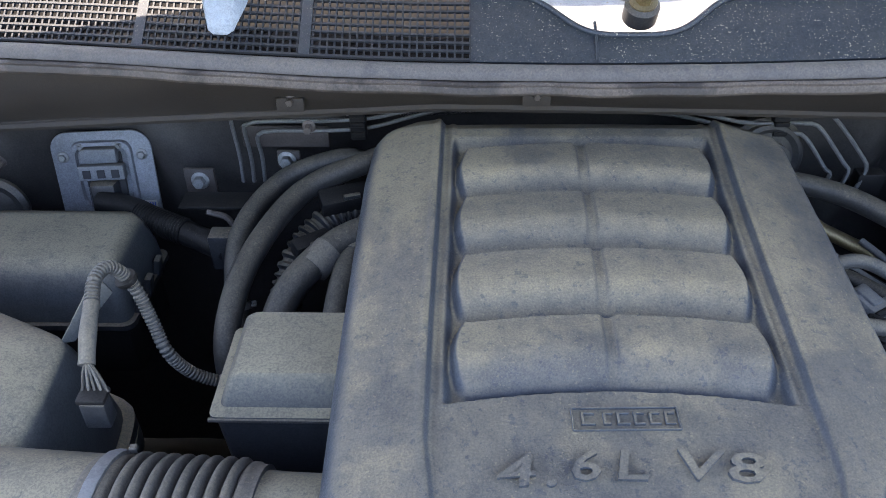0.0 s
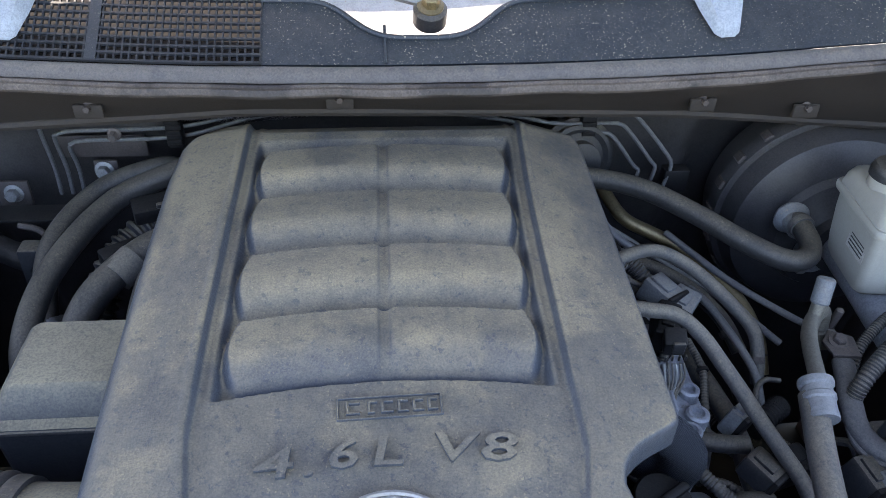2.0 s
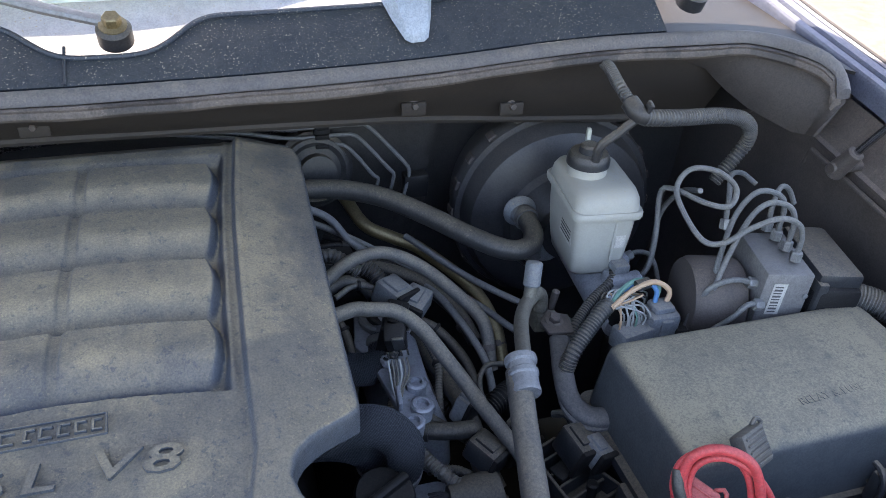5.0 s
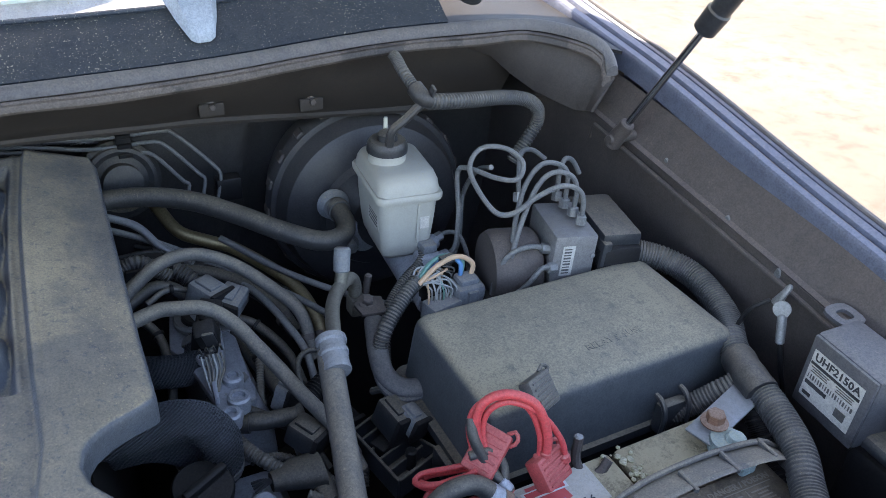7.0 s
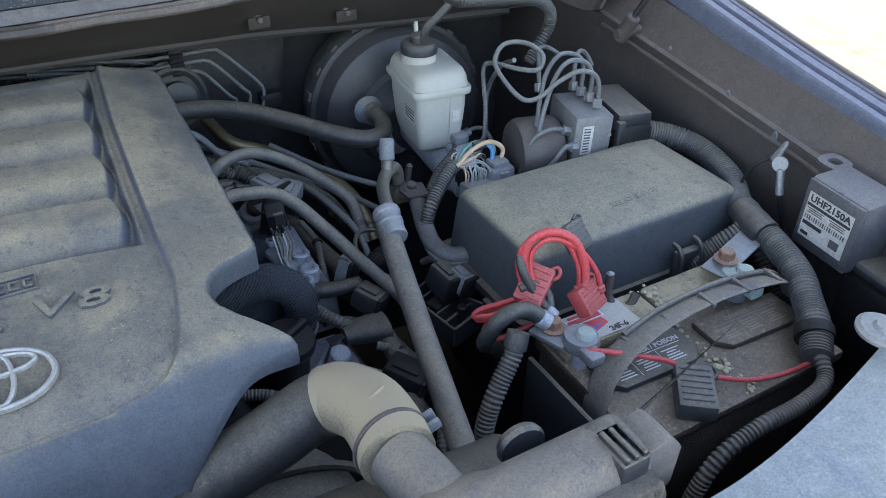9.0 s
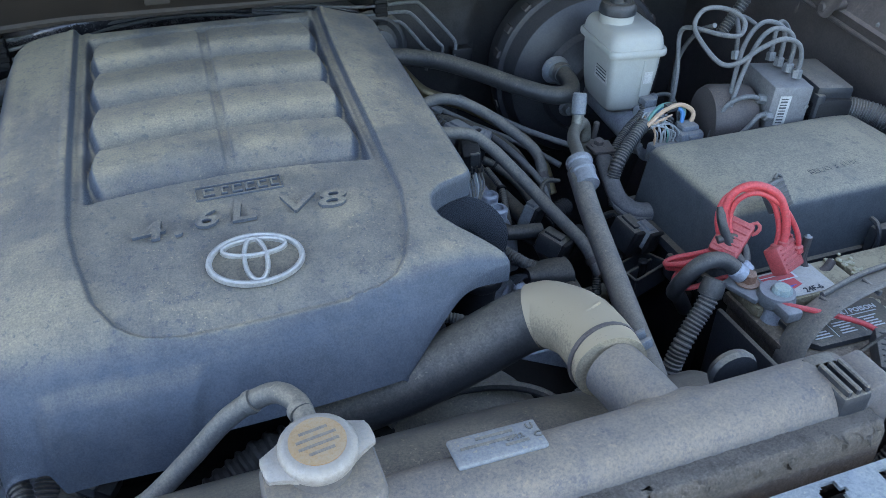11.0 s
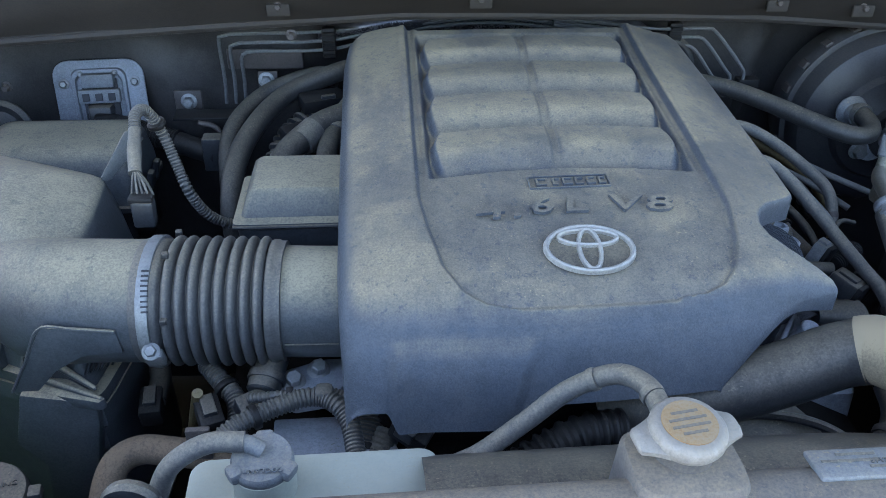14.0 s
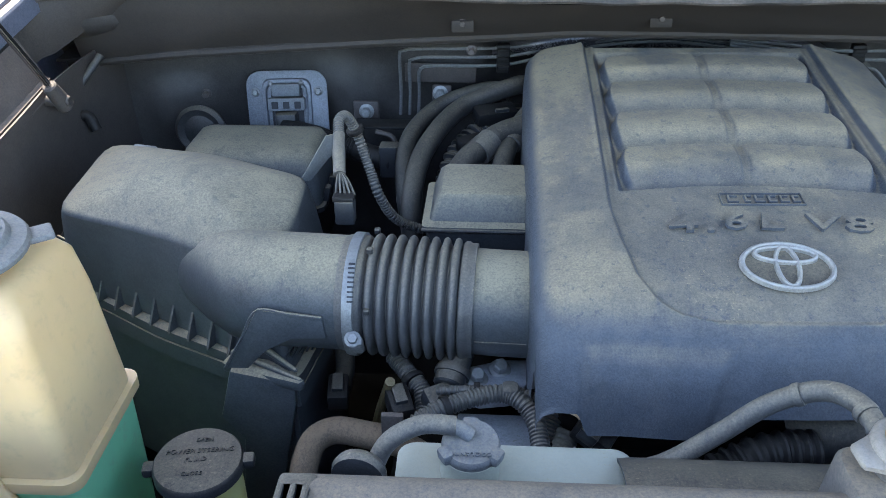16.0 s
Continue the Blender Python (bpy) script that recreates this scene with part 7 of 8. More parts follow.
# ---- hoses and rails beside the cover ----
seat[0] = ENGINE_SIDE
HOSE = [
    ("fuel_hose", "grey dusty rubber hose arching beside the engine", [(0.345, 0.63, 1.030), (0.378, 0.645, 1.052), (0.410, 0.655, 1.068), (0.450, 0.668, 1.062), (0.490, 0.655, 1.046), (0.525, 0.620, 1.026), (0.548, 0.590, 1.005), (0.552, 0.56, 0.96)], 0.0076, GREYRUB),
    ("breather_hose", "grey dusty hose running down beside the engine", [(0.345, 0.552, 1.068), (0.385, 0.565, 1.070), (0.402, 0.563, 1.070), (0.431, 0.559, 1.066), (0.456, 0.546, 1.050), (0.472, 0.521, 1.035), (0.487, 0.496, 1.020), (0.501, 0.469, 1.005), (0.516, 0.445, 0.990), (0.530, 0.418, 0.975), (0.54, 0.39, 0.95)], 0.0078, GREYRUB),
    ("lower_hose", "black rubber hose beneath the arched hose", [(0.365, 0.70, 1.015), (0.430, 0.715, 1.012), (0.490, 0.690, 1.005), (0.530, 0.640, 0.99), (0.545, 0.60, 0.97)], 0.009, RUBBER),
    ("bronze_tube", "dull bronze metal tube behind the hoses", [(0.425, 0.86, 1.050), (0.439, 0.845, 1.032), (0.456, 0.796, 1.018), (0.490, 0.775, 1.008), (0.521, 0.756, 1.0), (0.567, 0.687, 0.985), (0.582, 0.633, 0.965), (0.586, 0.60, 0.93)], 0.0085, GOLD),
    ("wiring_tube", "thin black wire below the booster", [(0.40, 0.79, 1.01), (0.48, 0.75, 0.995), (0.55, 0.69, 0.98), (0.585, 0.64, 0.97)], 0.0038, DARKPL),
    ("wiring_tube", "thin grey pipe below the booster", [(0.34, 0.80, 1.05), (0.42, 0.76, 1.03), (0.50, 0.71, 1.0), (0.56, 0.655, 0.985), (0.60, 0.61, 0.97)], 0.0042, LINE),
    ("wiring_tube", "thin grey pipe below the booster", [(0.50, 0.76, 1.02), (0.56, 0.69, 1.0), (0.62, 0.63, 0.99), (0.67, 0.60, 0.98)], 0.0042, LINE),
    ("small_hose", "short black hose behind the coils", [(0.35, 0.66, 1.0), (0.40, 0.675, 1.022), (0.430, 0.67, 1.01), (0.445, 0.655, 0.985)], 0.008, RUBBER),
    ("small_hose", "short silver pipe behind the coils", [(0.35, 0.80, 1.062), (0.40, 0.775, 1.05), (0.425, 0.745, 1.03), (0.455, 0.715, 1.02)], 0.005, STEEL),
    ("side_pipe", "thick black pipe along the engine's side", [(0.480, 0.66, 0.965), (0.492, 0.60, 0.955), (0.502, 0.555, 0.950), (0.505, 0.50, 0.950), (0.500, 0.443, 0.945), (0.498, 0.376, 0.94), (0.487, 0.315, 0.93), (0.474, 0.275, 0.925), (0.445, 0.245, 0.91)], 0.0115, RUBBER),
    ("loop_wire", "thin black wire hooped beside the hose", [(0.513, 0.495, 0.985), (0.515, 0.512, 1.0), (0.528, 0.524, 1.005), (0.548, 0.527, 1.0)], 0.003, RUBBER),
    ("side_pipe", "thin dark tube along the engine's side", [(0.50, 0.68, 1.005), (0.520, 0.634, 1.0), (0.538, 0.561, 0.985), (0.54, 0.52, 0.96)], 0.0045, LINE),
]
for name, label, pts, r, mat in HOSE:
    t = thing(name, label, "hose" if "hose" in name else "pipe", pts[-1])
    put("hose", tube(pts, r, 16, 0.005), mat, t)
    if r > 0.007:
        a, b = Vector(pts[-2]), Vector(pts[-1])
        put("clamp", clamp_ring(a.lerp(b, 0.5), b - a, r, 0.008), PAINT, t)
# corrugated pieces
for pts, r in (([(0.498, 0.595, 0.935), (0.490, 0.555, 0.93), (0.502, 0.527, 0.93)], 0.015), ([(0.430, 0.474, 0.965), (0.442, 0.447, 0.962), (0.457, 0.425, 0.958), (0.472, 0.411, 0.952)], 0.0075), ([(0.315, 0.375, 0.952), (0.345, 0.361, 0.952), (0.371, 0.339, 0.945), (0.40, 0.31, 0.93)], 0.0065), ([(0.482, 0.244, 0.955), (0.473, 0.226, 0.945), (0.457, 0.206, 0.92)], 0.0062), ([(0.520, 0.50, 0.955), (0.545, 0.515, 0.96), (0.565, 0.53, 0.955)], 0.013), ([(0.40, 0.72, 1.03), (0.435, 0.70, 1.02), (0.458, 0.68, 1.0)], 0.011), ([(0.36, 0.69, 1.04), (0.39, 0.69, 1.05), (0.42, 0.68, 1.03)], 0.009)):
    t = thing("side_loom", "black corrugated loom beside the engine", "wiring loom", pts[-1], "looms beside the engine")
    put("loom", tube(pts, r, 14, ridge=r * 0.12, pitch=0.0036), DARKPL if r > 0.012 else LOOM, t)


# braided sleeves in the notch
def braid_material():
    mat, n, l, b = nodes_of("braided_sleeve")
    co = n.new("ShaderNodeTexCoord")
    w = n.new("ShaderNodeTexWave")
    w.bands_direction = "DIAGONAL"
    w.inputs["Scale"].default_value, w.inputs["Distortion"].default_value = 330, 0.4
    l.new(co.outputs["Object"], w.inputs["Vector"])
    l.new(mix(n, l, w.outputs["Fac"], (0.02, 0.022, 0.027), (0.10, 0.11, 0.13)), b.inputs["Base Color"])
    b.inputs["Roughness"].default_value = 0.55
    bp = n.new("ShaderNodeBump")
    bp.inputs["Distance"].default_value, bp.inputs["Strength"].default_value = 0.0015, 0.9
    l.new(w.outputs["Fac"], bp.inputs["Height"])
    l.new(bp.outputs[0], b.inputs["Normal"])
    return mat


BRAID = braid_material()


def braided(pts, r, bm=None):
    """A hose with crossed strands standing proud."""
    out = tube(pts, r, 28, 0.004)
    way = spline(pts, 0.003)
    frames = []
    side = Vector((0, 0, 1)).cross((way[1] - way[0])).normalized()
    for i, c in enumerate(way):
        t = (way[min(i + 1, len(way) - 1)] - way[max(i - 1, 0)]).normalized()
        side = (side - t * side.dot(t)).normalized()
        frames.append((c, side.copy(), t.cross(side)))
    for hand in (-1, 1):
        for k in range(26):
            ring_pts = []
            for i, (c, s, o) in enumerate(frames):
                a = k * math.tau / 26 + hand * i * 0.10
                ring_pts.append(c + (r + 0.0004) * (math.cos(a) * s + math.sin(a) * o))
            if len(ring_pts) > 3:
                tube(ring_pts, 0.0008, 4, 0.006, bm=out, ends=False)
    return out


for pts, r in (([(0.300, 0.460, 1.022), (0.330, 0.446, 1.028), (0.362, 0.446, 1.032), (0.390, 0.442, 1.028), (0.408, 0.435, 1.010), (0.414, 0.442, 0.98), (0.416, 0.454, 0.94)], 0.0185), ([(0.36, 0.590, 0.975), (0.385, 0.570, 0.985), (0.408, 0.565, 0.985), (0.424, 0.575, 0.985), (0.432, 0.60, 0.99)], 0.017), ([(0.32, 0.485, 0.975), (0.352, 0.472, 0.985), (0.380, 0.465, 0.975), (0.398, 0.47, 0.94)], 0.017)):
    t = thing("braided_hose", "dark hose in a woven braided sleeve", "hose", pts[-1], "braided hoses")
    tagged(put("sleeve", braided(pts, r), BRAID, t, sharp=180), kind="stuff")
    put("clamp", clamp_ring(Vector(pts[-2]).lerp(Vector(pts[-1]), 0.7), Vector(pts[-1]) - Vector(pts[-2]), r + 0.001, 0.01), STEEL, t)

# castings, coils and plugs
t = thing("rail_casting", "rough cast alloy housing with bolts", "casting", (0.46, 0.58, 0.9))
put("casting", loft([[Vector((x + cx, y + cy, z)) for x, y in round_rect(w, h, 0.012, 5)] for w, h, cx, cy, z in ((0.07, 0.18, 0.452, 0.575, 0.90), (0.062, 0.165, 0.452, 0.575, 0.945), (0.045, 0.14, 0.452, 0.58, 0.962))]), ALLOY, t)
put("neck", tube([(0.435, 0.60, 0.95), (0.437, 0.605, 0.985), (0.440, 0.63, 1.0)], 0.019, 20, 0.005), ALLOY, t)
for p in ((0.462, 0.547, 0.962), (0.452, 0.509, 0.962), (0.441, 0.585, 0.965), (0.47, 0.64, 0.96)):
    put("boss", cyl((p[0], p[1], 0.93), p, 0.0125), ALLOY, t)
    put("bolt", bolt(p, (0.1, -0.1, 1), 0.0078, 0.012), STEEL, t)
put("arm", prism([(0.44, 0.50), (0.47, 0.51), (0.478, 0.62), (0.462, 0.66), (0.448, 0.64), (0.445, 0.56)], 0.012, Matrix.Translation((0, 0, 0.958)), 0.003), ALLOY, t)
t = thing("coil_bracket", "bright cast alloy bracket beside the coils", "bracket", (0.43, 0.56, 0.96))
put("plate", prism([(0.411, 0.657), (0.461, 0.625), (0.453, 0.572), (0.439, 0.517), (0.452, 0.493), (0.441, 0.465), (0.423, 0.469), (0.419, 0.507), (0.410, 0.569), (0.398, 0.595)], 0.010, Matrix.Translation((0, 0, 0.984)), 0.003), ALLOY, t)
for x, y, r in ((0.447, 0.520, 0.011), (0.444, 0.488, 0.012), (0.430, 0.468, 0.011), (0.425, 0.56, 0.007)):
    put("boss", lathe([(0, 0), (r, 0), (r, 0.016), (r * 0.8, 0.018), (r * 0.55, 0.018), (r * 0.5, 0.012), (0, 0.012)], Matrix.Translation((x, y, 0.984)), 24), ALLOY, t)
put("web", rbox((0.428, 0.53, 0.997), (0.005, 0.08, 0.012), 0.002, pose(0, 0, 0, 0, 0, -8)), ALLOY, t)
put("coil_ring", lathe([(0.020, 0), (0.025, 0), (0.026, 0.006), (0.024, 0.009), (0.020, 0.009)], Matrix.Translation((0.436, 0.628, 0.996)), 32), STEEL, t, "thin bright steel ring")
put("coil_body", cyl((0.436, 0.628, 0.985), (0.438, 0.624, 1.012), 0.019), DARKPL, t)
t = thing("lower_casting", "bright rough cast alloy timing housing", "casting", (0.42, 0.4, 0.85))
put("casting", loft([[Vector((x + cx, y + cy, z)) for x, y in round_rect(w, h, 0.01, 5)] for w, h, cx, cy, z in ((0.11, 0.14, 0.425, 0.395, 0.85), (0.10, 0.13, 0.425, 0.395, 0.905), (0.08, 0.11, 0.425, 0.40, 0.918))]), ALLOY, t)
for p, q, r in (((0.41, 0.425, 0.915), (0.402, 0.435, 0.945), 0.011), ((0.436, 0.40, 0.915), (0.44, 0.392, 0.948), 0.012), ((0.42, 0.37, 0.915), (0.42, 0.365, 0.93), 0.009)):
    put("boss", cyl(p, q, r), ALLOY, t)
put("web", rbox((0.423, 0.408, 0.922), (0.006, 0.06, 0.02), 0.002, pose(0, 0, 0, 0, 0, -40)), ALLOY, t)
put("nozzle", cyl((0.44, 0.375, 0.925), (0.468, 0.335, 0.93), 0.017), ALLOY, t)
t = thing("oil_filler", "black oil filler cap on its neck", "cap", (0.385, 0.41, 0.95))
put("neck", cyl((0.385, 0.415, 0.90), (0.385, 0.408, 0.97), 0.024), DARKPL, t)
put("cap", lathe([(0, 0), (0.027, 0), (0.029, 0.003), (0.029, 0.012), (0.027, 0.015), (0, 0.017)], axis((0.385, 0.408, 0.966), (0.05, -0.2, 1)), 36), DARKPL, t)
put("grip", rbox((0.387, 0.404, 0.986), (0.05, 0.009, 0.012), 0.003, pose(0, 0, 0, 10, 0, 30)), DARKPL, t)
COILS = [((0.440, 0.590, 1.020), (0.026, 0.05, 0.034), -20, DARKPL), ((0.455, 0.645, 1.018), (0.034, 0.04, 0.03), 35, CONNECT), ((0.395, 0.70, 1.03), (0.05, 0.03, 0.03), 10, DARKPL), ((0.478, 0.635, 1.01), (0.03, 0.04, 0.026), -40, CONNECT), ((0.500, 0.440, 0.968), (0.030, 0.038, 0.026), 35, PLASTIC), ((0.498, 0.500, 0.972), (0.026, 0.02, 0.034), 35, CONNECT), ((0.586, 0.412, 0.985), (0.030, 0.04, 0.034), 15, PLASTIC), ((0.598, 0.398, 0.99), (0.02, 0.03, 0.026), 15, CONNECT), ((0.490, 0.33, 0.94), (0.04, 0.05, 0.03), 40, DARKPL), ((0.52, 0.34, 0.92), (0.03, 0.05, 0.03), 10, PLASTIC), ((0.545, 0.46, 0.95), (0.035, 0.03, 0.03), 20, DARKPL)]
for p, s, a, mat in COILS:
    t = thing("harness_plug", "grimy square harness plug beside the engine", "connector", p, "plugs beside the engine")
    m = pose(0, 0, 0, 10, 8, a)
    put("body", rbox(p, s, 0.004, m), mat, t)
    put("latch", rbox(Vector(p) + Vector((0, 0, s[2] / 2 + 0.001)), (s[0] * 0.5, s[1] * 0.6, 0.005), 0.001, m), mat, t)
    put("collar", rbox(Vector(p) + m.to_3x3() @ Vector((0, -s[1] * 0.45, 0)), (s[0] * 1.12, 0.006, s[2] * 1.12), 0.002, m), DARKPL, t)
t = thing("coil_lead", "thin black corrugated lead from an ignition coil", "wiring loom", (0.43, 0.55, 0.95))
put("lead", tube([(0.434, 0.565, 1.010), (0.432, 0.555, 0.995), (0.426, 0.53, 0.985), (0.418, 0.505, 0.975)], 0.0055, 10, ridge=0.0007, pitch=0.0028), LOOM, t)
t = thing("spark_lead", "grey rubber plug boot beside the engine", "boot", (0.47, 0.48, 0.94))
put("boot", tube([(0.445, 0.486, 0.965), (0.468, 0.476, 0.968), (0.499, 0.472, 0.968)], 0.0095, 14, 0.005), RUBBER, t)
put("cuff", tube([(0.443, 0.487, 0.965), (0.453, 0.482, 0.966)], 0.012, 14, 0.004), RUBBER, t)
t = thing("taped_boot", "loose black rubber boot on a cut harness", "boot", (0.47, 0.41, 0.92))
put("boot", loft([[Vector((0.452, 0.411 + 0.010 * math.cos(a), 0.950 + 0.010 * math.sin(a))) for a in np.linspace(0, math.tau, 16, endpoint=False)], [Vector((0.475, 0.410 + 0.018 * math.cos(a), 0.952 + 0.014 * math.sin(a))) for a in np.linspace(0, math.tau, 16, endpoint=False)], [Vector((0.502, 0.406 + 0.022 * math.cos(a), 0.952 + 0.016 * math.sin(a))) for a in np.linspace(0, math.tau, 16, endpoint=False)]]), RUBBER, t)
for k in range(5):
    put("wire", tube([(0.435, 0.405 + 0.004 * k, 0.945), (0.445, 0.408 + 0.002 * k, 0.951), (0.456, 0.411, 0.951)], 0.0015, 6, 0.004), INK, t)
seat[0] = AS_IS
# plug standing on the coil, with its wires gathered into a thin loom
t = thing("coil_plug", "black ribbed coil plug with wires above the casting", "connector", (0.429, 0.545, 1.02))
cp = Matrix.Translation((0.429, 0.546, 1.046)) @ pose(0, 0, 0, 28, -8, -14)
put("body", rbox((0, 0, 0), (0.022, 0.020, 0.032), 0.003, cp), DARKPL, t)
put("latch", rbox((0, -0.012, 0.002), (0.012, 0.004, 0.026), 0.001, cp, seg=1), PLASTIC, t)
for k in range(4):
    put("rib", rbox((-0.0105 + 0.007 * k, -0.0115, -0.012), (0.002, 0.003, 0.012), 0.0004, cp, seg=1), PLASTIC, t)
for k in range(6):
    q = Vector((0.418 + 0.004 * k, 0.533, 1.028))
    put("wire", tube([q, q + Vector((0.001, -0.008, -0.014)), (0.420 + 0.002 * k, 0.515, 1.0), (0.424, 0.500, 0.984)], 0.0012, 6, 0.004), WIREWHITE if k % 3 == 0 else GREYRUB, t)
put("loom", tube([(0.424, 0.503, 0.987), (0.424, 0.490, 0.972), (0.420, 0.478, 0.955)], 0.0056, 12, ridge=0.0007, pitch=0.0028), LOOM, t)
THIN = [
    ([(0.372, 0.640, 1.018), (0.388, 0.618, 1.004), (0.392, 0.585, 0.985), (0.386, 0.555, 0.95)], 0.0052, RUBBER),
    ([(0.385, 0.655, 1.022), (0.415, 0.668, 1.026), (0.452, 0.655, 1.012), (0.470, 0.630, 0.985)], 0.0036, GREYRUB),
    ([(0.478, 0.610, 0.985), (0.486, 0.575, 0.972), (0.478, 0.540, 0.962), (0.470, 0.500, 0.94)], 0.0046, LOOM),
    ([(0.455, 0.505, 0.965), (0.480, 0.490, 0.952), (0.505, 0.470, 0.938), (0.520, 0.440, 0.91)], 0.0055, RUBBER),
    ([(0.420, 0.470, 0.955), (0.444, 0.452, 0.948), (0.475, 0.448, 0.94), (0.508, 0.425, 0.925), (0.530, 0.395, 0.90)], 0.0048, LOOM),
    ([(0.470, 0.640, 0.99), (0.500, 0.630, 0.975), (0.525, 0.590, 0.955), (0.532, 0.545, 0.93)], 0.0058, RUBBER),
    ([(0.395, 0.70, 1.03), (0.430, 0.720, 1.024), (0.475, 0.715, 1.008), (0.520, 0.675, 0.985), (0.545, 0.62, 0.95)], 0.0044, DARKPL),
    ([(0.365, 0.725, 1.045), (0.410, 0.742, 1.034), (0.465, 0.735, 1.015), (0.515, 0.70, 0.99)], 0.0034, DARKPL),
    ([(0.480, 0.388, 0.945), (0.500, 0.372, 0.94), (0.516, 0.345, 0.925), (0.520, 0.31, 0.89)], 0.0054, LOOM),
    ([(0.440, 0.372, 0.938), (0.468, 0.352, 0.932), (0.492, 0.322, 0.92), (0.500, 0.29, 0.89)], 0.0062, RUBBER),
    ([(0.540, 0.490, 0.952), (0.556, 0.470, 0.945), (0.560, 0.440, 0.93), (0.548, 0.41, 0.90)], 0.0060, LOOM),
]
for pts, r, mat in THIN:
    t = thing("thin_lead", "thin dusty black lead crossing beside the engine", "wiring loom", pts[-1], "thin leads")
    put("lead", tube(pts, r, 12, 0.004, ridge=r * 0.11 if mat is LOOM else 0, pitch=0.003), mat, t)
    m = Vector(pts[1])
    put("tie", clamp_ring(m, Vector(pts[2]) - Vector(pts[0]), r + 0.0006, 0.004), DARKPL, t)

# channel-shaped bracket by the refrigerant block
t = thing("hose_bracket", "grey bent channel bracket by the fuse box", "bracket", (0.60, 0.44, 0.99))
WAY = [(0.612, 0.535, 1.016), (0.604, 0.512, 1.015), (0.595, 0.482, 1.010), (0.592, 0.458, 1.004), (0.600, 0.438, 1.000), (0.618, 0.431, 0.998), (0.642, 0.436, 0.998)]
put("channel", tube(WAY, 0.0115, 16, 0.004, flat=0.7), MODGREY, t)
put("lip", tube([Vector(q) + Vector((-0.009, -0.009, -0.005)) for q in WAY[1:]], 0.0032, 8, 0.004), MODGREY, t)
put("foot", prism([(0.598, 0.535), (0.626, 0.530), (0.632, 0.560), (0.610, 0.572), (0.596, 0.556)], 0.004, Matrix.Translation((0, 0, 1.024)), 0.001), PAINT, t)
put("bolt", bolt((0.612, 0.553, 1.028), (0, -0.2, 1), 0.007, 0.008), PAINT, t)
t = thing("barrel_plug", "grey round barrel plug below the hose bracket", "connector", (0.600, 0.440, 0.95))
bp_ = axis((0.604, 0.436, 0.948), (-0.25, 0.35, 0.9))
put("body", lathe([(0, -0.030), (0.013, -0.030), (0.014, -0.012), (0.0165, -0.010), (0.0165, -0.004), (0.0145, -0.002), (0.0145, 0.010), (0.011, 0.014), (0, 0.015)], bp_, 28), CONNECT, t)
for k in range(7):
    put("rib", rbox((0.0155 * math.cos(0.9 * k), 0.0155 * math.sin(0.9 * k), -0.020), (0.003, 0.003, 0.016), 0.0005, bp_, seg=1), CONNECT, t)
put("lead", tube([bp_ @ Vector((0, 0, 0.012)), bp_ @ Vector((0.002, 0, 0.026)), (0.590, 0.455, 0.985), (0.582, 0.468, 0.975)], 0.0045, 10, 0.004), LOOM, t)
t = thing("relay_bracket", "black ribbed plastic relay tray below the fuse box", "bracket", (0.580, 0.40, 0.92))
TRAY = [(0.547, 0.438), (0.579, 0.451), (0.618, 0.376), (0.563, 0.356)]
put("tray", prism(TRAY, 0.006, Matrix.Translation((0, 0, 0.930)), 0.002), PLASTIC, t)
for i in range(4):
    a, b = Vector((*TRAY[i], 0.945)), Vector((*TRAY[(i + 1) % 4], 0.945))
    put("wall", rbox((0, 0, 0), ((b - a).length, 0.0035, 0.028), 0.0008, Matrix.Translation((a + b) / 2) @ pose(0, 0, 0, 0, 0, math.degrees(math.atan2(b.y - a.y, b.x - a.x))), seg=1), PLASTIC, t)
for k in range(4):
    a, b = Vector((*TRAY[0], 0.944)).lerp(Vector((*TRAY[3], 0.944)), (k + 0.8) / 5), Vector((*TRAY[1], 0.944)).lerp(Vector((*TRAY[2], 0.944)), (k + 0.8) / 5)
    put("fin", rbox((0, 0, 0), ((b - a).length, 0.003, 0.022 - 0.003 * (k % 2)), 0.0006, Matrix.Translation((a + b) / 2) @ pose(0, 0, 0, 0, 0, math.degrees(math.atan2(b.y - a.y, b.x - a.x))), seg=1), PLASTIC, t)
put("relay", rbox((0.572, 0.412, 0.945), (0.024, 0.020, 0.024), 0.002, pose(0, 0, 0, 0, 0, 22)), DARKPL, t)
put("stud", cyl((0.590, 0.385, 0.935), (0.590, 0.385, 0.962), 0.006), DARKPL, t)
# firewall loom to the right
t = thing("firewall_loom", "grey corrugated loom passing through the rear cladding", "wiring loom", (0.85, 0.66, 1.15))
put("upper_loom", tube([(0.704, 0.700, 1.264), (0.694, 0.668, 1.270), (0.688, 0.635, 1.266), (0.692, 0.602, 1.252)], 0.0068, 14, ridge=0.00112, pitch=0.0035), LOOM, t)
put("loom", tube([(0.700, 0.596, 1.246), (0.730, 0.602, 1.240), (0.770, 0.614, 1.232), (0.822, 0.635, 1.220), (0.868, 0.655, 1.204), (0.900, 0.672, 1.182), (0.910, 0.680, 1.160), (0.904, 0.682, 1.142), (0.875, 0.678, 1.105)], 0.0092, 16, ridge=0.0014, pitch=0.00385), LOOM, t)
put("tape", tube([(0.690, 0.612, 1.257), (0.696, 0.597, 1.248), (0.714, 0.599, 1.243)], 0.0092, 14, 0.004, wob=0.2), RUBBER, t)
put("tail", tube([(0.696, 0.598, 1.246), (0.676, 0.600, 1.228), (0.660, 0.602, 1.214), (0.658, 0.604, 1.196)], 0.0050, 10, 0.004), RUBBER, t)
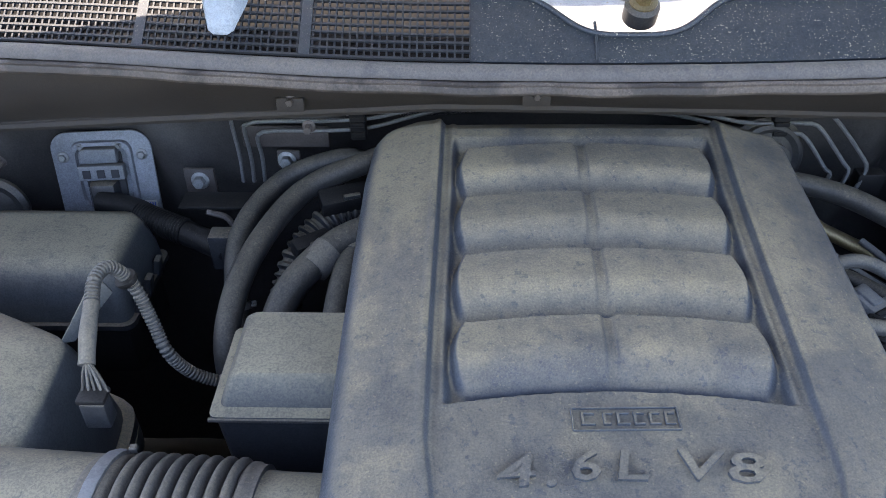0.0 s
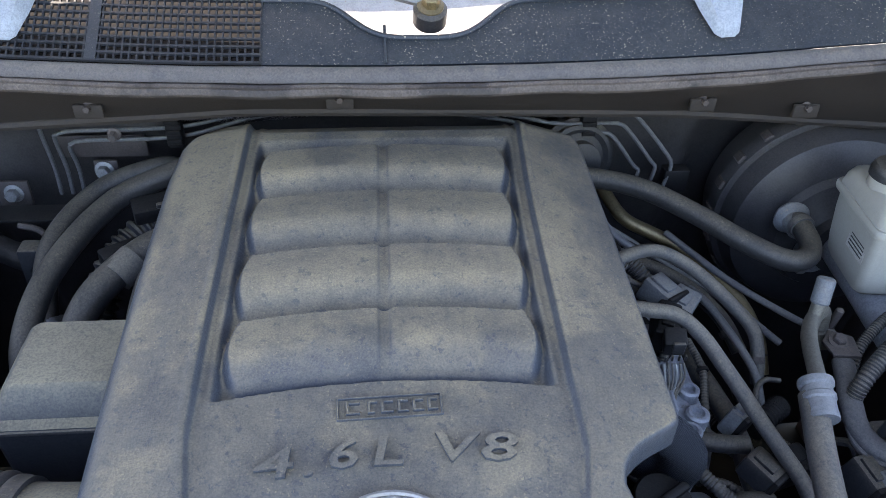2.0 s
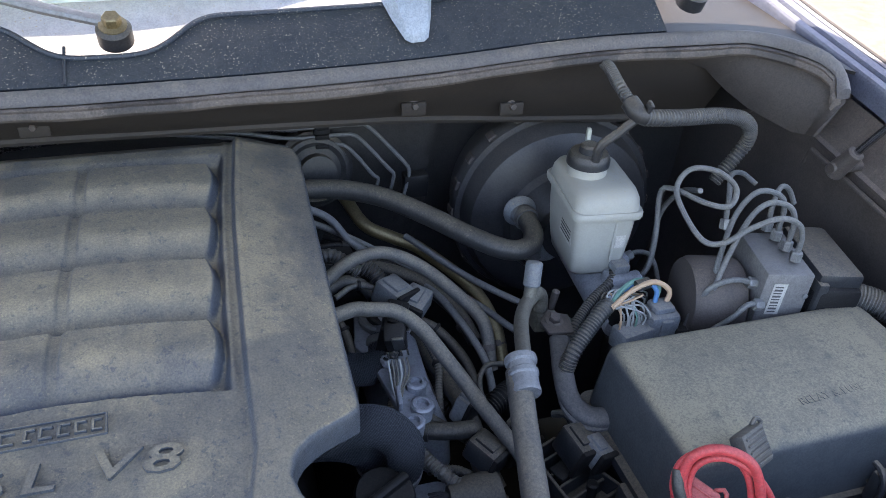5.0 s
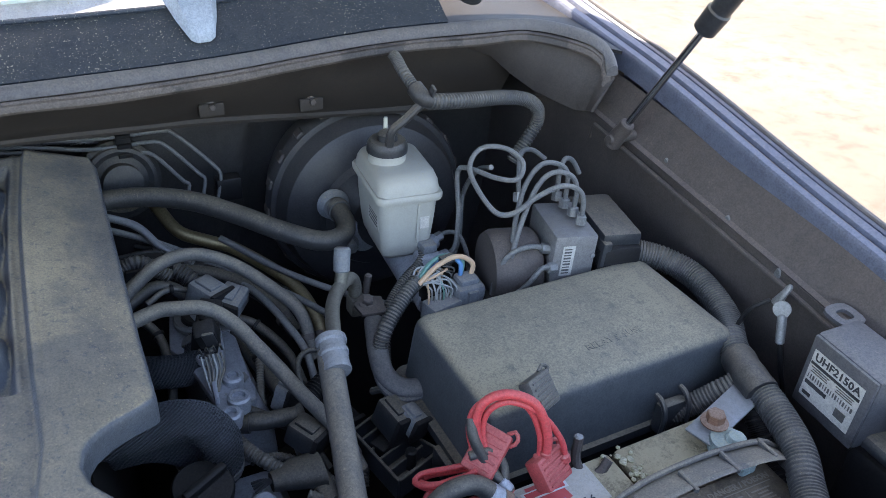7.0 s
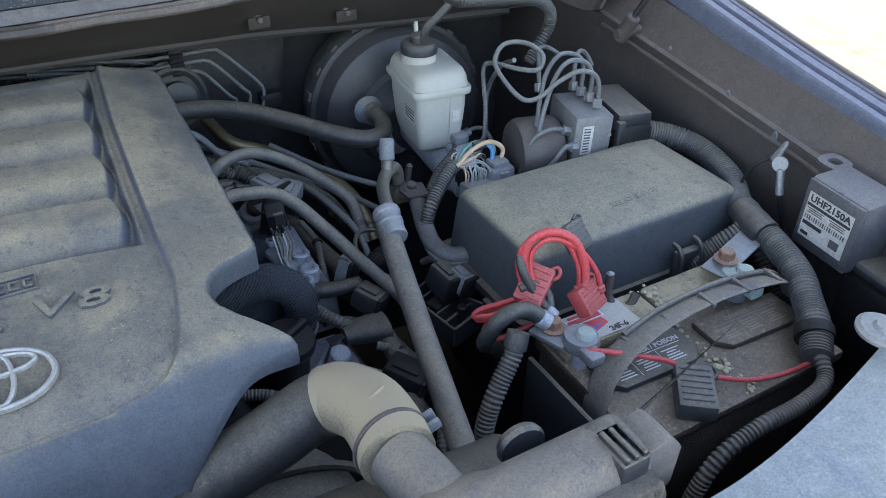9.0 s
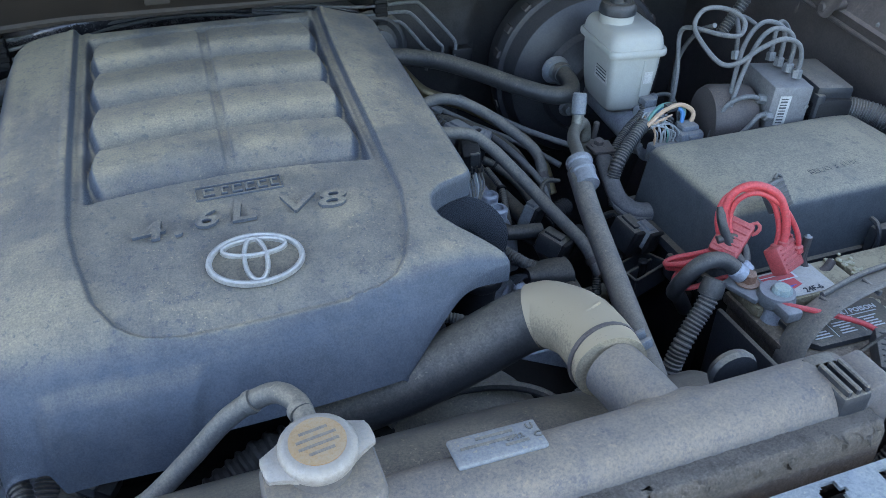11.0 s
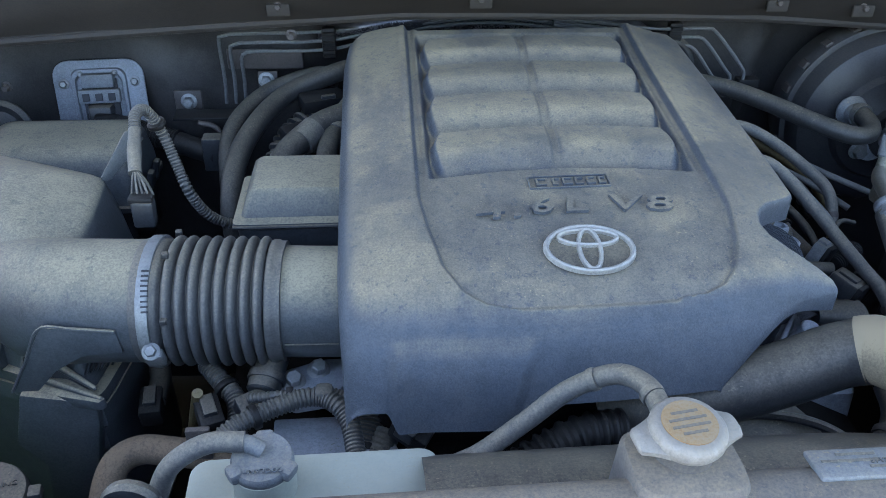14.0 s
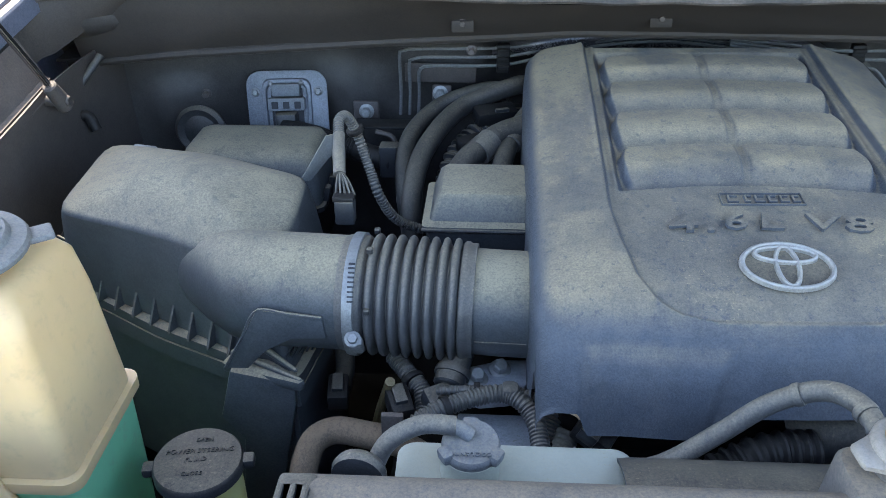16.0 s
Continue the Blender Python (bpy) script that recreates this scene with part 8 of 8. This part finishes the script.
put("flag", rbox((0.702, 0.594, 1.256), (0.004, 0.010, 0.016), 0.001, pose(0, 0, 0, 20, 10, 0)), RUBBER, t)

seat[0] = FIREWALL_RUN
# pipes along the firewall
def pipe_run(pts, r=0.0026):
    t = thing("firewall_pipe", "thin dark brake pipe along the firewall", "brake line", pts[0], "firewall pipes")
    put("pipe", tube(pts, r, 10, 0.006), LINE, t)


for k in range(3):
    d = 0.013 * k
    pipe_run([(-0.265 + d * 1.1, 0.890, 1.02), (-0.262 + d * 1.1, 0.886, 1.06), (-0.260 + d * 1.1, 0.872, 1.122 - d), (-0.254 + d * 1.1, 0.868, 1.130 - d), (-0.235 + d, 0.872, 1.132 - d), (-0.10, 0.878, 1.132 - d), (0.0, 0.888, 1.142 - 0.6 * d), (0.13, 0.885, 1.152 - 0.5 * d), (0.28, 0.875, 1.142 - 0.6 * d)])
    pipe_run([(0.22, 0.86, 1.150 - d * 0.3), (0.30, 0.865, 1.142 - d * 0.6), (0.36, 0.868, 1.133 - d), (0.40, 0.868, 1.131 - d), (0.452 - d * 1.1, 0.868, 1.131 - d), (0.470 - d * 1.1, 0.866, 1.125 - d), (0.515 - d * 1.6, 0.855, 1.075 - d * 0.6), (0.520 - d * 1.6, 0.852, 1.060), (0.512 - d * 1.6, 0.848, 1.03)])
for x, zc in ((-0.104, 1.118), (0.407, 1.118)):
    t = thing("pipe_clip", "black plastic clip on the firewall pipes", "clip", (x, 0.875, zc))
    put("body", rbox((x, 0.872, zc), (0.020, 0.014, 0.044), 0.003), DARKPL, t)
    for k in range(3):
        put("jaw", rbox((x, 0.864, zc + 0.014 - 0.013 * k), (0.018, 0.006, 0.006), 0.001, seg=1), DARKPL, t)
t = thing("pipe_block", "small black plug block on the firewall", "connector", (0.528, 0.85, 1.03))
put("body", rbox((0.530, 0.858, 1.040), (0.034, 0.02, 0.034), 0.003), DARKPL, t)
t = thing("steering_boot", "ribbed black rubber boot on the firewall", "boot", (0.40, 0.84, 1.06))
put("boot", lathe([(0.050, -0.03), (0.052, 0.0), (0.046, 0.004), (0.045, 0.010), (0.040, 0.012), (0.034, 0.008), (0.026, 0.012), (0.025, 0.024), (0, 0.026)], axis((0.395, 0.865, 1.072), (0.1, -1, 0.2)), 40), RUBBER, t)
for x in (-0.16, 0.10, 0.50, 0.62):
    t = thing("apron_clip", "small steel clip on the cowl cladding", "clip", (x, 0.77, 1.19))
    y = float(np.interp(x, APRON_X, APRON_Y)) - 0.022
    put("clip", bolt((x, y, float(np.interp(x, APRON_X, APRON_Z)) + 0.022), (0, -1, 0.1), 0.004, 0.010), PAINT, t)
    put("tab", rbox((x, y - 0.002, float(np.interp(x, APRON_X, APRON_Z)) + 0.018), (0.03, 0.006, 0.016), 0.002), CLADDING, t)


# ---- front: radiator, cap, hoses ----
seat[0] = FRONT_END
radiator = thing("radiator", "radiator with a dusty grey plastic top tank", "radiator", (0.13, 0.055, 0.6))


def tank_section(x):
    w, h = 0.054, 0.062
    out = []
    for a, b in round_rect(w, h, 0.02, 6):
        out.append(Vector((x, 0.031 + a, 1.091 + b)))
    return out


put("top_tank", loft([tank_section(x) for x in np.linspace(-0.245, 0.515, 40)]), TANK, radiator, sharp=50)
put("core", rbox((0.12, 0.055, 0.82), (0.72, 0.045, 0.46), 0.003), DARKPL, radiator)
put("cap_seat", loft([[Vector((0.137 + x, 0.054 + y, z)) for x, y in round_rect(w, h, 0.014, 5)] for w, h, z in ((0.076, 0.064, 1.075), (0.072, 0.058, 1.124), (0.068, 0.052, 1.1285), (0.050, 0.040, 1.130))]), TANK, radiator)
put("filler_neck", cyl((0.137, 0.060, 1.115), (0.137, 0.060, 1.146), 0.0195), TANK, radiator)
put("hose_neck", tube([(0.378, 0.036, 1.092), (0.376, 0.066, 1.094), (0.370, 0.108, 1.094)], 0.0240, 28, 0.004), TANK, radiator, "dust-caked outlet pipe")
put("swell", lathe([(0, -0.05), (0.024, -0.048), (0.0315, -0.02), (0.0325, 0.0), (0.0315, 0.02), (0.024, 0.048), (0, 0.05)], axis((0.382, 0.036, 1.090), (1, 0, 0)), 28), TANK, radiator)
for x in (-0.238, 0.500):
    c = put("end_clip", rbox((x, 0.026, 1.104), (0.026, 0.046, 0.036), 0.004), PLASTIC, radiator)
    for k in (-1, 0, 1):
        put("clip_tooth", rbox((x + 0.008 * k, 0.020, 1.124), (0.004, 0.030, 0.006), 0.001, seg=1), PLASTIC, c)
put("end_bracket", prism([(0, 0), (0.02, 0.004), (0.034, -0.012), (0.032, -0.05), (0.02, -0.06), (0.012, -0.04), (0.0, -0.03)], 0.035, Matrix(((1, 0, 0, 0.515), (0, 0, 1, 0.008), (0, 1, 0, 1.118), (0, 0, 0, 1))), 0.003), TANK, radiator)
put("saddle", lathe([(0.012, -0.006), (0.024, -0.006), (0.026, 0.0), (0.024, 0.006), (0.012, 0.006)], axis((-0.205, 0.072, 1.096), (0.1, 1, 0)) @ Matrix.Scale(0.75, 4), 24), PLASTIC, radiator)
put("saddle", lathe([(0.012, -0.006), (0.024, -0.006), (0.026, 0.0), (0.024, 0.006), (0.012, 0.006)], axis((0.452, 0.072, 1.098), (0.1, 1, 0)) @ Matrix.Scale(0.75, 4), 24), PLASTIC, radiator)
lm = Matrix.Translation((0.248, 0.047, 1.122)) @ pose(0, 0, 0, -8, 0, -1) @ Matrix.Diagonal((0.75, 0.72, 0.8, 1))
tag = put("label_plate", rbox((0, 0, 0), (0.082, 0.036, 0.006), 0.003, lm), CONNECT, radiator, "dusty aluminium maker's plate with stamped print")
for row, (w, x) in enumerate(((0.034, 0.004), (0.05, -0.004), (0.022, 0.02))):
    put("print_line", rbox((0, 0, 0), (w, 0.0035, 0.0008), 0.0002, lm @ pose(x - 0.004, 0.009 - 0.008 * row, 0.0032), seg=1), GREYRUB, tag)
for x, y, ch in ((0.033, 0.008, "U"), (0.036, -0.004, "C")):
    put("letters", words(ch, 0.010, lm @ pose(x, y, 0.0034), 0.0004, 0.0002), GREYRUB, tag)
put("letters", words("3712", 0.008, lm @ pose(0.016, -0.0005, 0.0034), 0.0004, 0.0002), GREYRUB, tag)
put("letters", words("> P A 6 6 -", 0.011, Matrix.Translation((-0.01, 0.030, 1.1225)), 0.0006), TANK, radiator)

cap = tagged(thing("radiator_pressure_cap", "worn metal radiator cap with a yellow warning label", "radiator cap", (0.137, 0.060, 1.142)))
CM = pose(0, 0, 0, 4, 0, 8) @ Matrix.Scale(0.88, 4)
part("rim", lathe([(0, -0.004), (0.020, -0.004), (0.0255, 0.0), (0.0275, 0.004), (0.0270, 0.010), (0.0245, 0.0130), (0.0215, 0.0140), (0, 0.0140)], CM, 48), CAPSTEEL, cap)
for a in (0, 180):
    bm = loft([[CM @ pose(0, 0, 0, 0, 0, a) @ Vector((x, y, z)) for y, z in ((-w, 0.001), (-w, h - 0.002), (-w * 0.6, h), (w * 0.6, h), (w, h - 0.002), (w, 0.001))] for x, w, h in ((0.020, 0.018, 0.0075), (0.026, 0.0145, 0.0072), (0.033, 0.0115, 0.0068), (0.0375, 0.0100, 0.0062), (0.0388, 0.007, 0.0052))])
    part("ear", bm, CAPSTEEL, cap)
part("warning_label", lathe([(0, 0.0142), (0.0195, 0.0142), (0.0195, 0.0148), (0, 0.0149)], CM, 40), YELLOW, cap, "dusty yellow round label")
for row in range(4):
    part("print_line", rbox((0, 0, 0), ((0.02, 0.028, 0.028, 0.018)[row], 0.0022, 0.0003), 0, CM @ pose(0, 0.009 - 0.006 * row, 0.0151)), TANK, cap)

upper_hose = thing("radiator_hose", "thick dusty black upper radiator hose", "hose", (0.35, 0.2, 1.0))
UH = [(0.15, 0.232, 0.985), (0.20, 0.222, 1.004), (0.25, 0.214, 1.024), (0.30, 0.212, 1.044), (0.342, 0.211, 1.062), (0.364, 0.198, 1.077), (0.374, 0.168, 1.087), (0.374, 0.138, 1.092), (0.370, 0.108, 1.094)]
put("hose", tube(UH[:6], 0.0280, 32, 0.004), RUBBER, upper_hose)
DUSTHOSE = dusty("caked_rubber", (0.09, 0.08, 0.065), 1.0, 0.8, (0.34, 0.265, 0.17), patch=9, up=0.7, side=0.45)
put("elbow", tube([(0.354, 0.206, 1.0705)] + UH[5:], 0.0292, 32, 0.004), DUSTHOSE, upper_hose, "elbow caked with tan dust")
hc = put("spring_clamp", clamp_ring((0.3715, 0.122, 1.0925), (0, -1, 0.15), 0.0296, 0.004), PAINT, upper_hose)
for k in (-1, 1):
    put("clamp_ear", rbox((0.403, 0.122 + 0.005 * k, 1.100), (0.014, 0.004, 0.010), 0.001, pose(0, 0, 0, 0, -20, 0)), CONNECT, hc)
put("raised_mark", rbox((0.373, 0.150, 1.1205), (0.016, 0.003, 0.002), 0.001, pose(0, 0, 0, 15, -20, 10), seg=1), DUSTHOSE, upper_hose)

t = thing("overflow_hose", "thin grey overflow hose arching from the filler neck", "hose", (0.06, 0.14, 1.0))
put("hose", tube([(0.137, 0.080, 1.122), (0.137, 0.100, 1.126), (0.134, 0.122, 1.126), (0.120, 0.145, 1.116), (0.090, 0.152, 1.096), (0.060, 0.152, 1.066), (0.026, 0.150, 1.036), (-0.004, 0.148, 1.020), (-0.03, 0.145, 0.99)], 0.0076, 18, 0.004), GREYRUB, t)
for p, d in (((0.106, 0.149, 1.108), (1, -0.3, 0.7)), ((0.135, 0.112, 1.127), (0.2, -0.9, 0.0))):
    put("clip", clamp_ring(p, d, 0.0072, 0.006), GREYRUB, t)
t = thing("fan_hose", "black ribbed hose dropping behind the radiator", "hose", (0.06, 0.18, 0.9))
put("hose", tube([(0.16, 0.20, 1.0), (0.12, 0.195, 1.0), (0.085, 0.185, 0.99), (0.045, 0.172, 0.972), (0.005, 0.16, 0.95)], 0.018, 18, ridge=0.003, pitch=0.009), DARKPL, t)


def shroud(u, v):
    x = -0.02 + 0.50 * u
    a = v * 1.2
    return Vector((x, 0.088 + 0.085 * math.sin(a), 1.068 - 0.012 * math.sin(u * math.pi) * 0 - 0.10 * (1 - math.cos(a)) - 0.02 * smooth(0.6, 1.0, u)))


t = thing("fan_shroud", "dark plastic fan shroud behind the radiator", "fan shroud", (0.13, 0.12, 0.6))
put("top_panel", sheet(shroud, 30, 12, 0.003), PLASTIC, t)
put("lower_wall", rbox((0.2, 0.165, 0.78), (0.55, 0.01, 0.4), 0.003), DARKPL, t)
put("fan_motor", lathe([(0, 0), (0.075, 0), (0.08, 0.006), (0.08, 0.02), (0.07, 0.026), (0, 0.03)], axis((0.30, 0.22, 0.915), (0.1, -0.3, 1)), 40), PLASTIC, t, "dusty round cover")
put("ring_edge", tube([(0.30 + 0.1 * math.cos(a), 0.20 + 0.05 * math.sin(a), 0.935 + 0.02 * math.sin(a)) for a in np.linspace(-0.6, 2.4, 12)], 0.005, 8, 0.006), PLASTIC, t)
t = thing("fan_loom", "thin corrugated loom across the shroud", "wiring loom", (0.36, 0.15, 0.98))
put("loom", tube([(0.30, 0.155, 0.985), (0.33, 0.15, 0.985), (0.36, 0.155, 0.992), (0.385, 0.168, 1.0), (0.41, 0.18, 0.99)], 0.006, 12, ridge=0.00084, pitch=0.00315), LOOM, t)
t = thing("idler_bracket", "dark grey front engine panel under the cover", "panel", (0.0, 0.25, 0.9))
put("panel", prism([(-0.06, 0.20), (-0.03, 0.27), (0.06, 0.275), (0.22, 0.255), (0.25, 0.19), (0.0, 0.18)], 0.01, Matrix.Translation((0, 0, 0.93)), 0.003), PLASTIC, t)

# foam strip and fasteners on the front panel
t = thing("foam_strip", "rough grey foam air seal in front of the radiator", "foam strip", (0.2, 0.02, 1.05))


def foam(u, v):
    x = -0.24 + 0.755 * u
    prof = [(0.016, 1.080), (0.0135, 1.102), (-0.008, 1.104), (-0.0115, 1.098), (-0.013, 1.05)]
    k = v * 4
    i = min(3, int(k))
    y, z = (prof[i][j] + (prof[i + 1][j] - prof[i][j]) * (k - i) for j in (0, 1))
    w = 0.0014 * noise.noise(Vector((x * 220, v * 60, 0)))
    return Vector((x, y + w, z + w))


put("strip", sheet(foam, 420, 28, 0.002), FOAM, t, sharp=180)
t = thing("panel_fastener", "grey plastic push fastener on the front panel", "fastener", (0.765, -0.01, 1.12))
put("head", lathe([(0, 0), (0.02, 0), (0.0205, 0.003), (0.017, 0.006), (0.008, 0.006), (0.006, 0.009), (0, 0.009)], axis((0.765, 0.01, 1.122), (0, -0.1, 1)), 30), CONNECT, t)
t = thing("floor_bolt", "dark bolt on the lower body panel", "bolt", (-0.30, 0.2, 0.9))
put("head", bolt((-0.305, 0.175, 0.93), (0, 0, 1), 0.009, 0.012), PAINT, t)

# ---- engine under the cover ----
seat[0] = AS_IS
engine = thing("engine", "grimy near-black engine under the cover, shade in its colour", "engine", (0.13, 0.5, 0.43))
# Shade under the cover is put into the engine's near-black.
put("shaded_block", loft([[Vector((0.13 + x, 0.52 + y, z)) for x, y in round_rect(w, h, 0.03, 4)] for w, h, z in ((0.42, 0.55, 0.44), (0.46, 0.58, 0.70), (0.40, 0.54, 0.92), (0.34, 0.50, 1.03))]), SHADEBLACK, engine)
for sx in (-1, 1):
    put("valve_cover", rbox((0.13 + sx * 0.27, 0.50, 0.84), (0.13, 0.46, 0.12), 0.02, pose(0, 0, 0, 0, sx * 28, 0)), SHADEBLACK, engine)
put("front_cover", rbox((0.13, 0.25, 0.78), (0.34, 0.06, 0.34), 0.02), SHADEBLACK, engine)
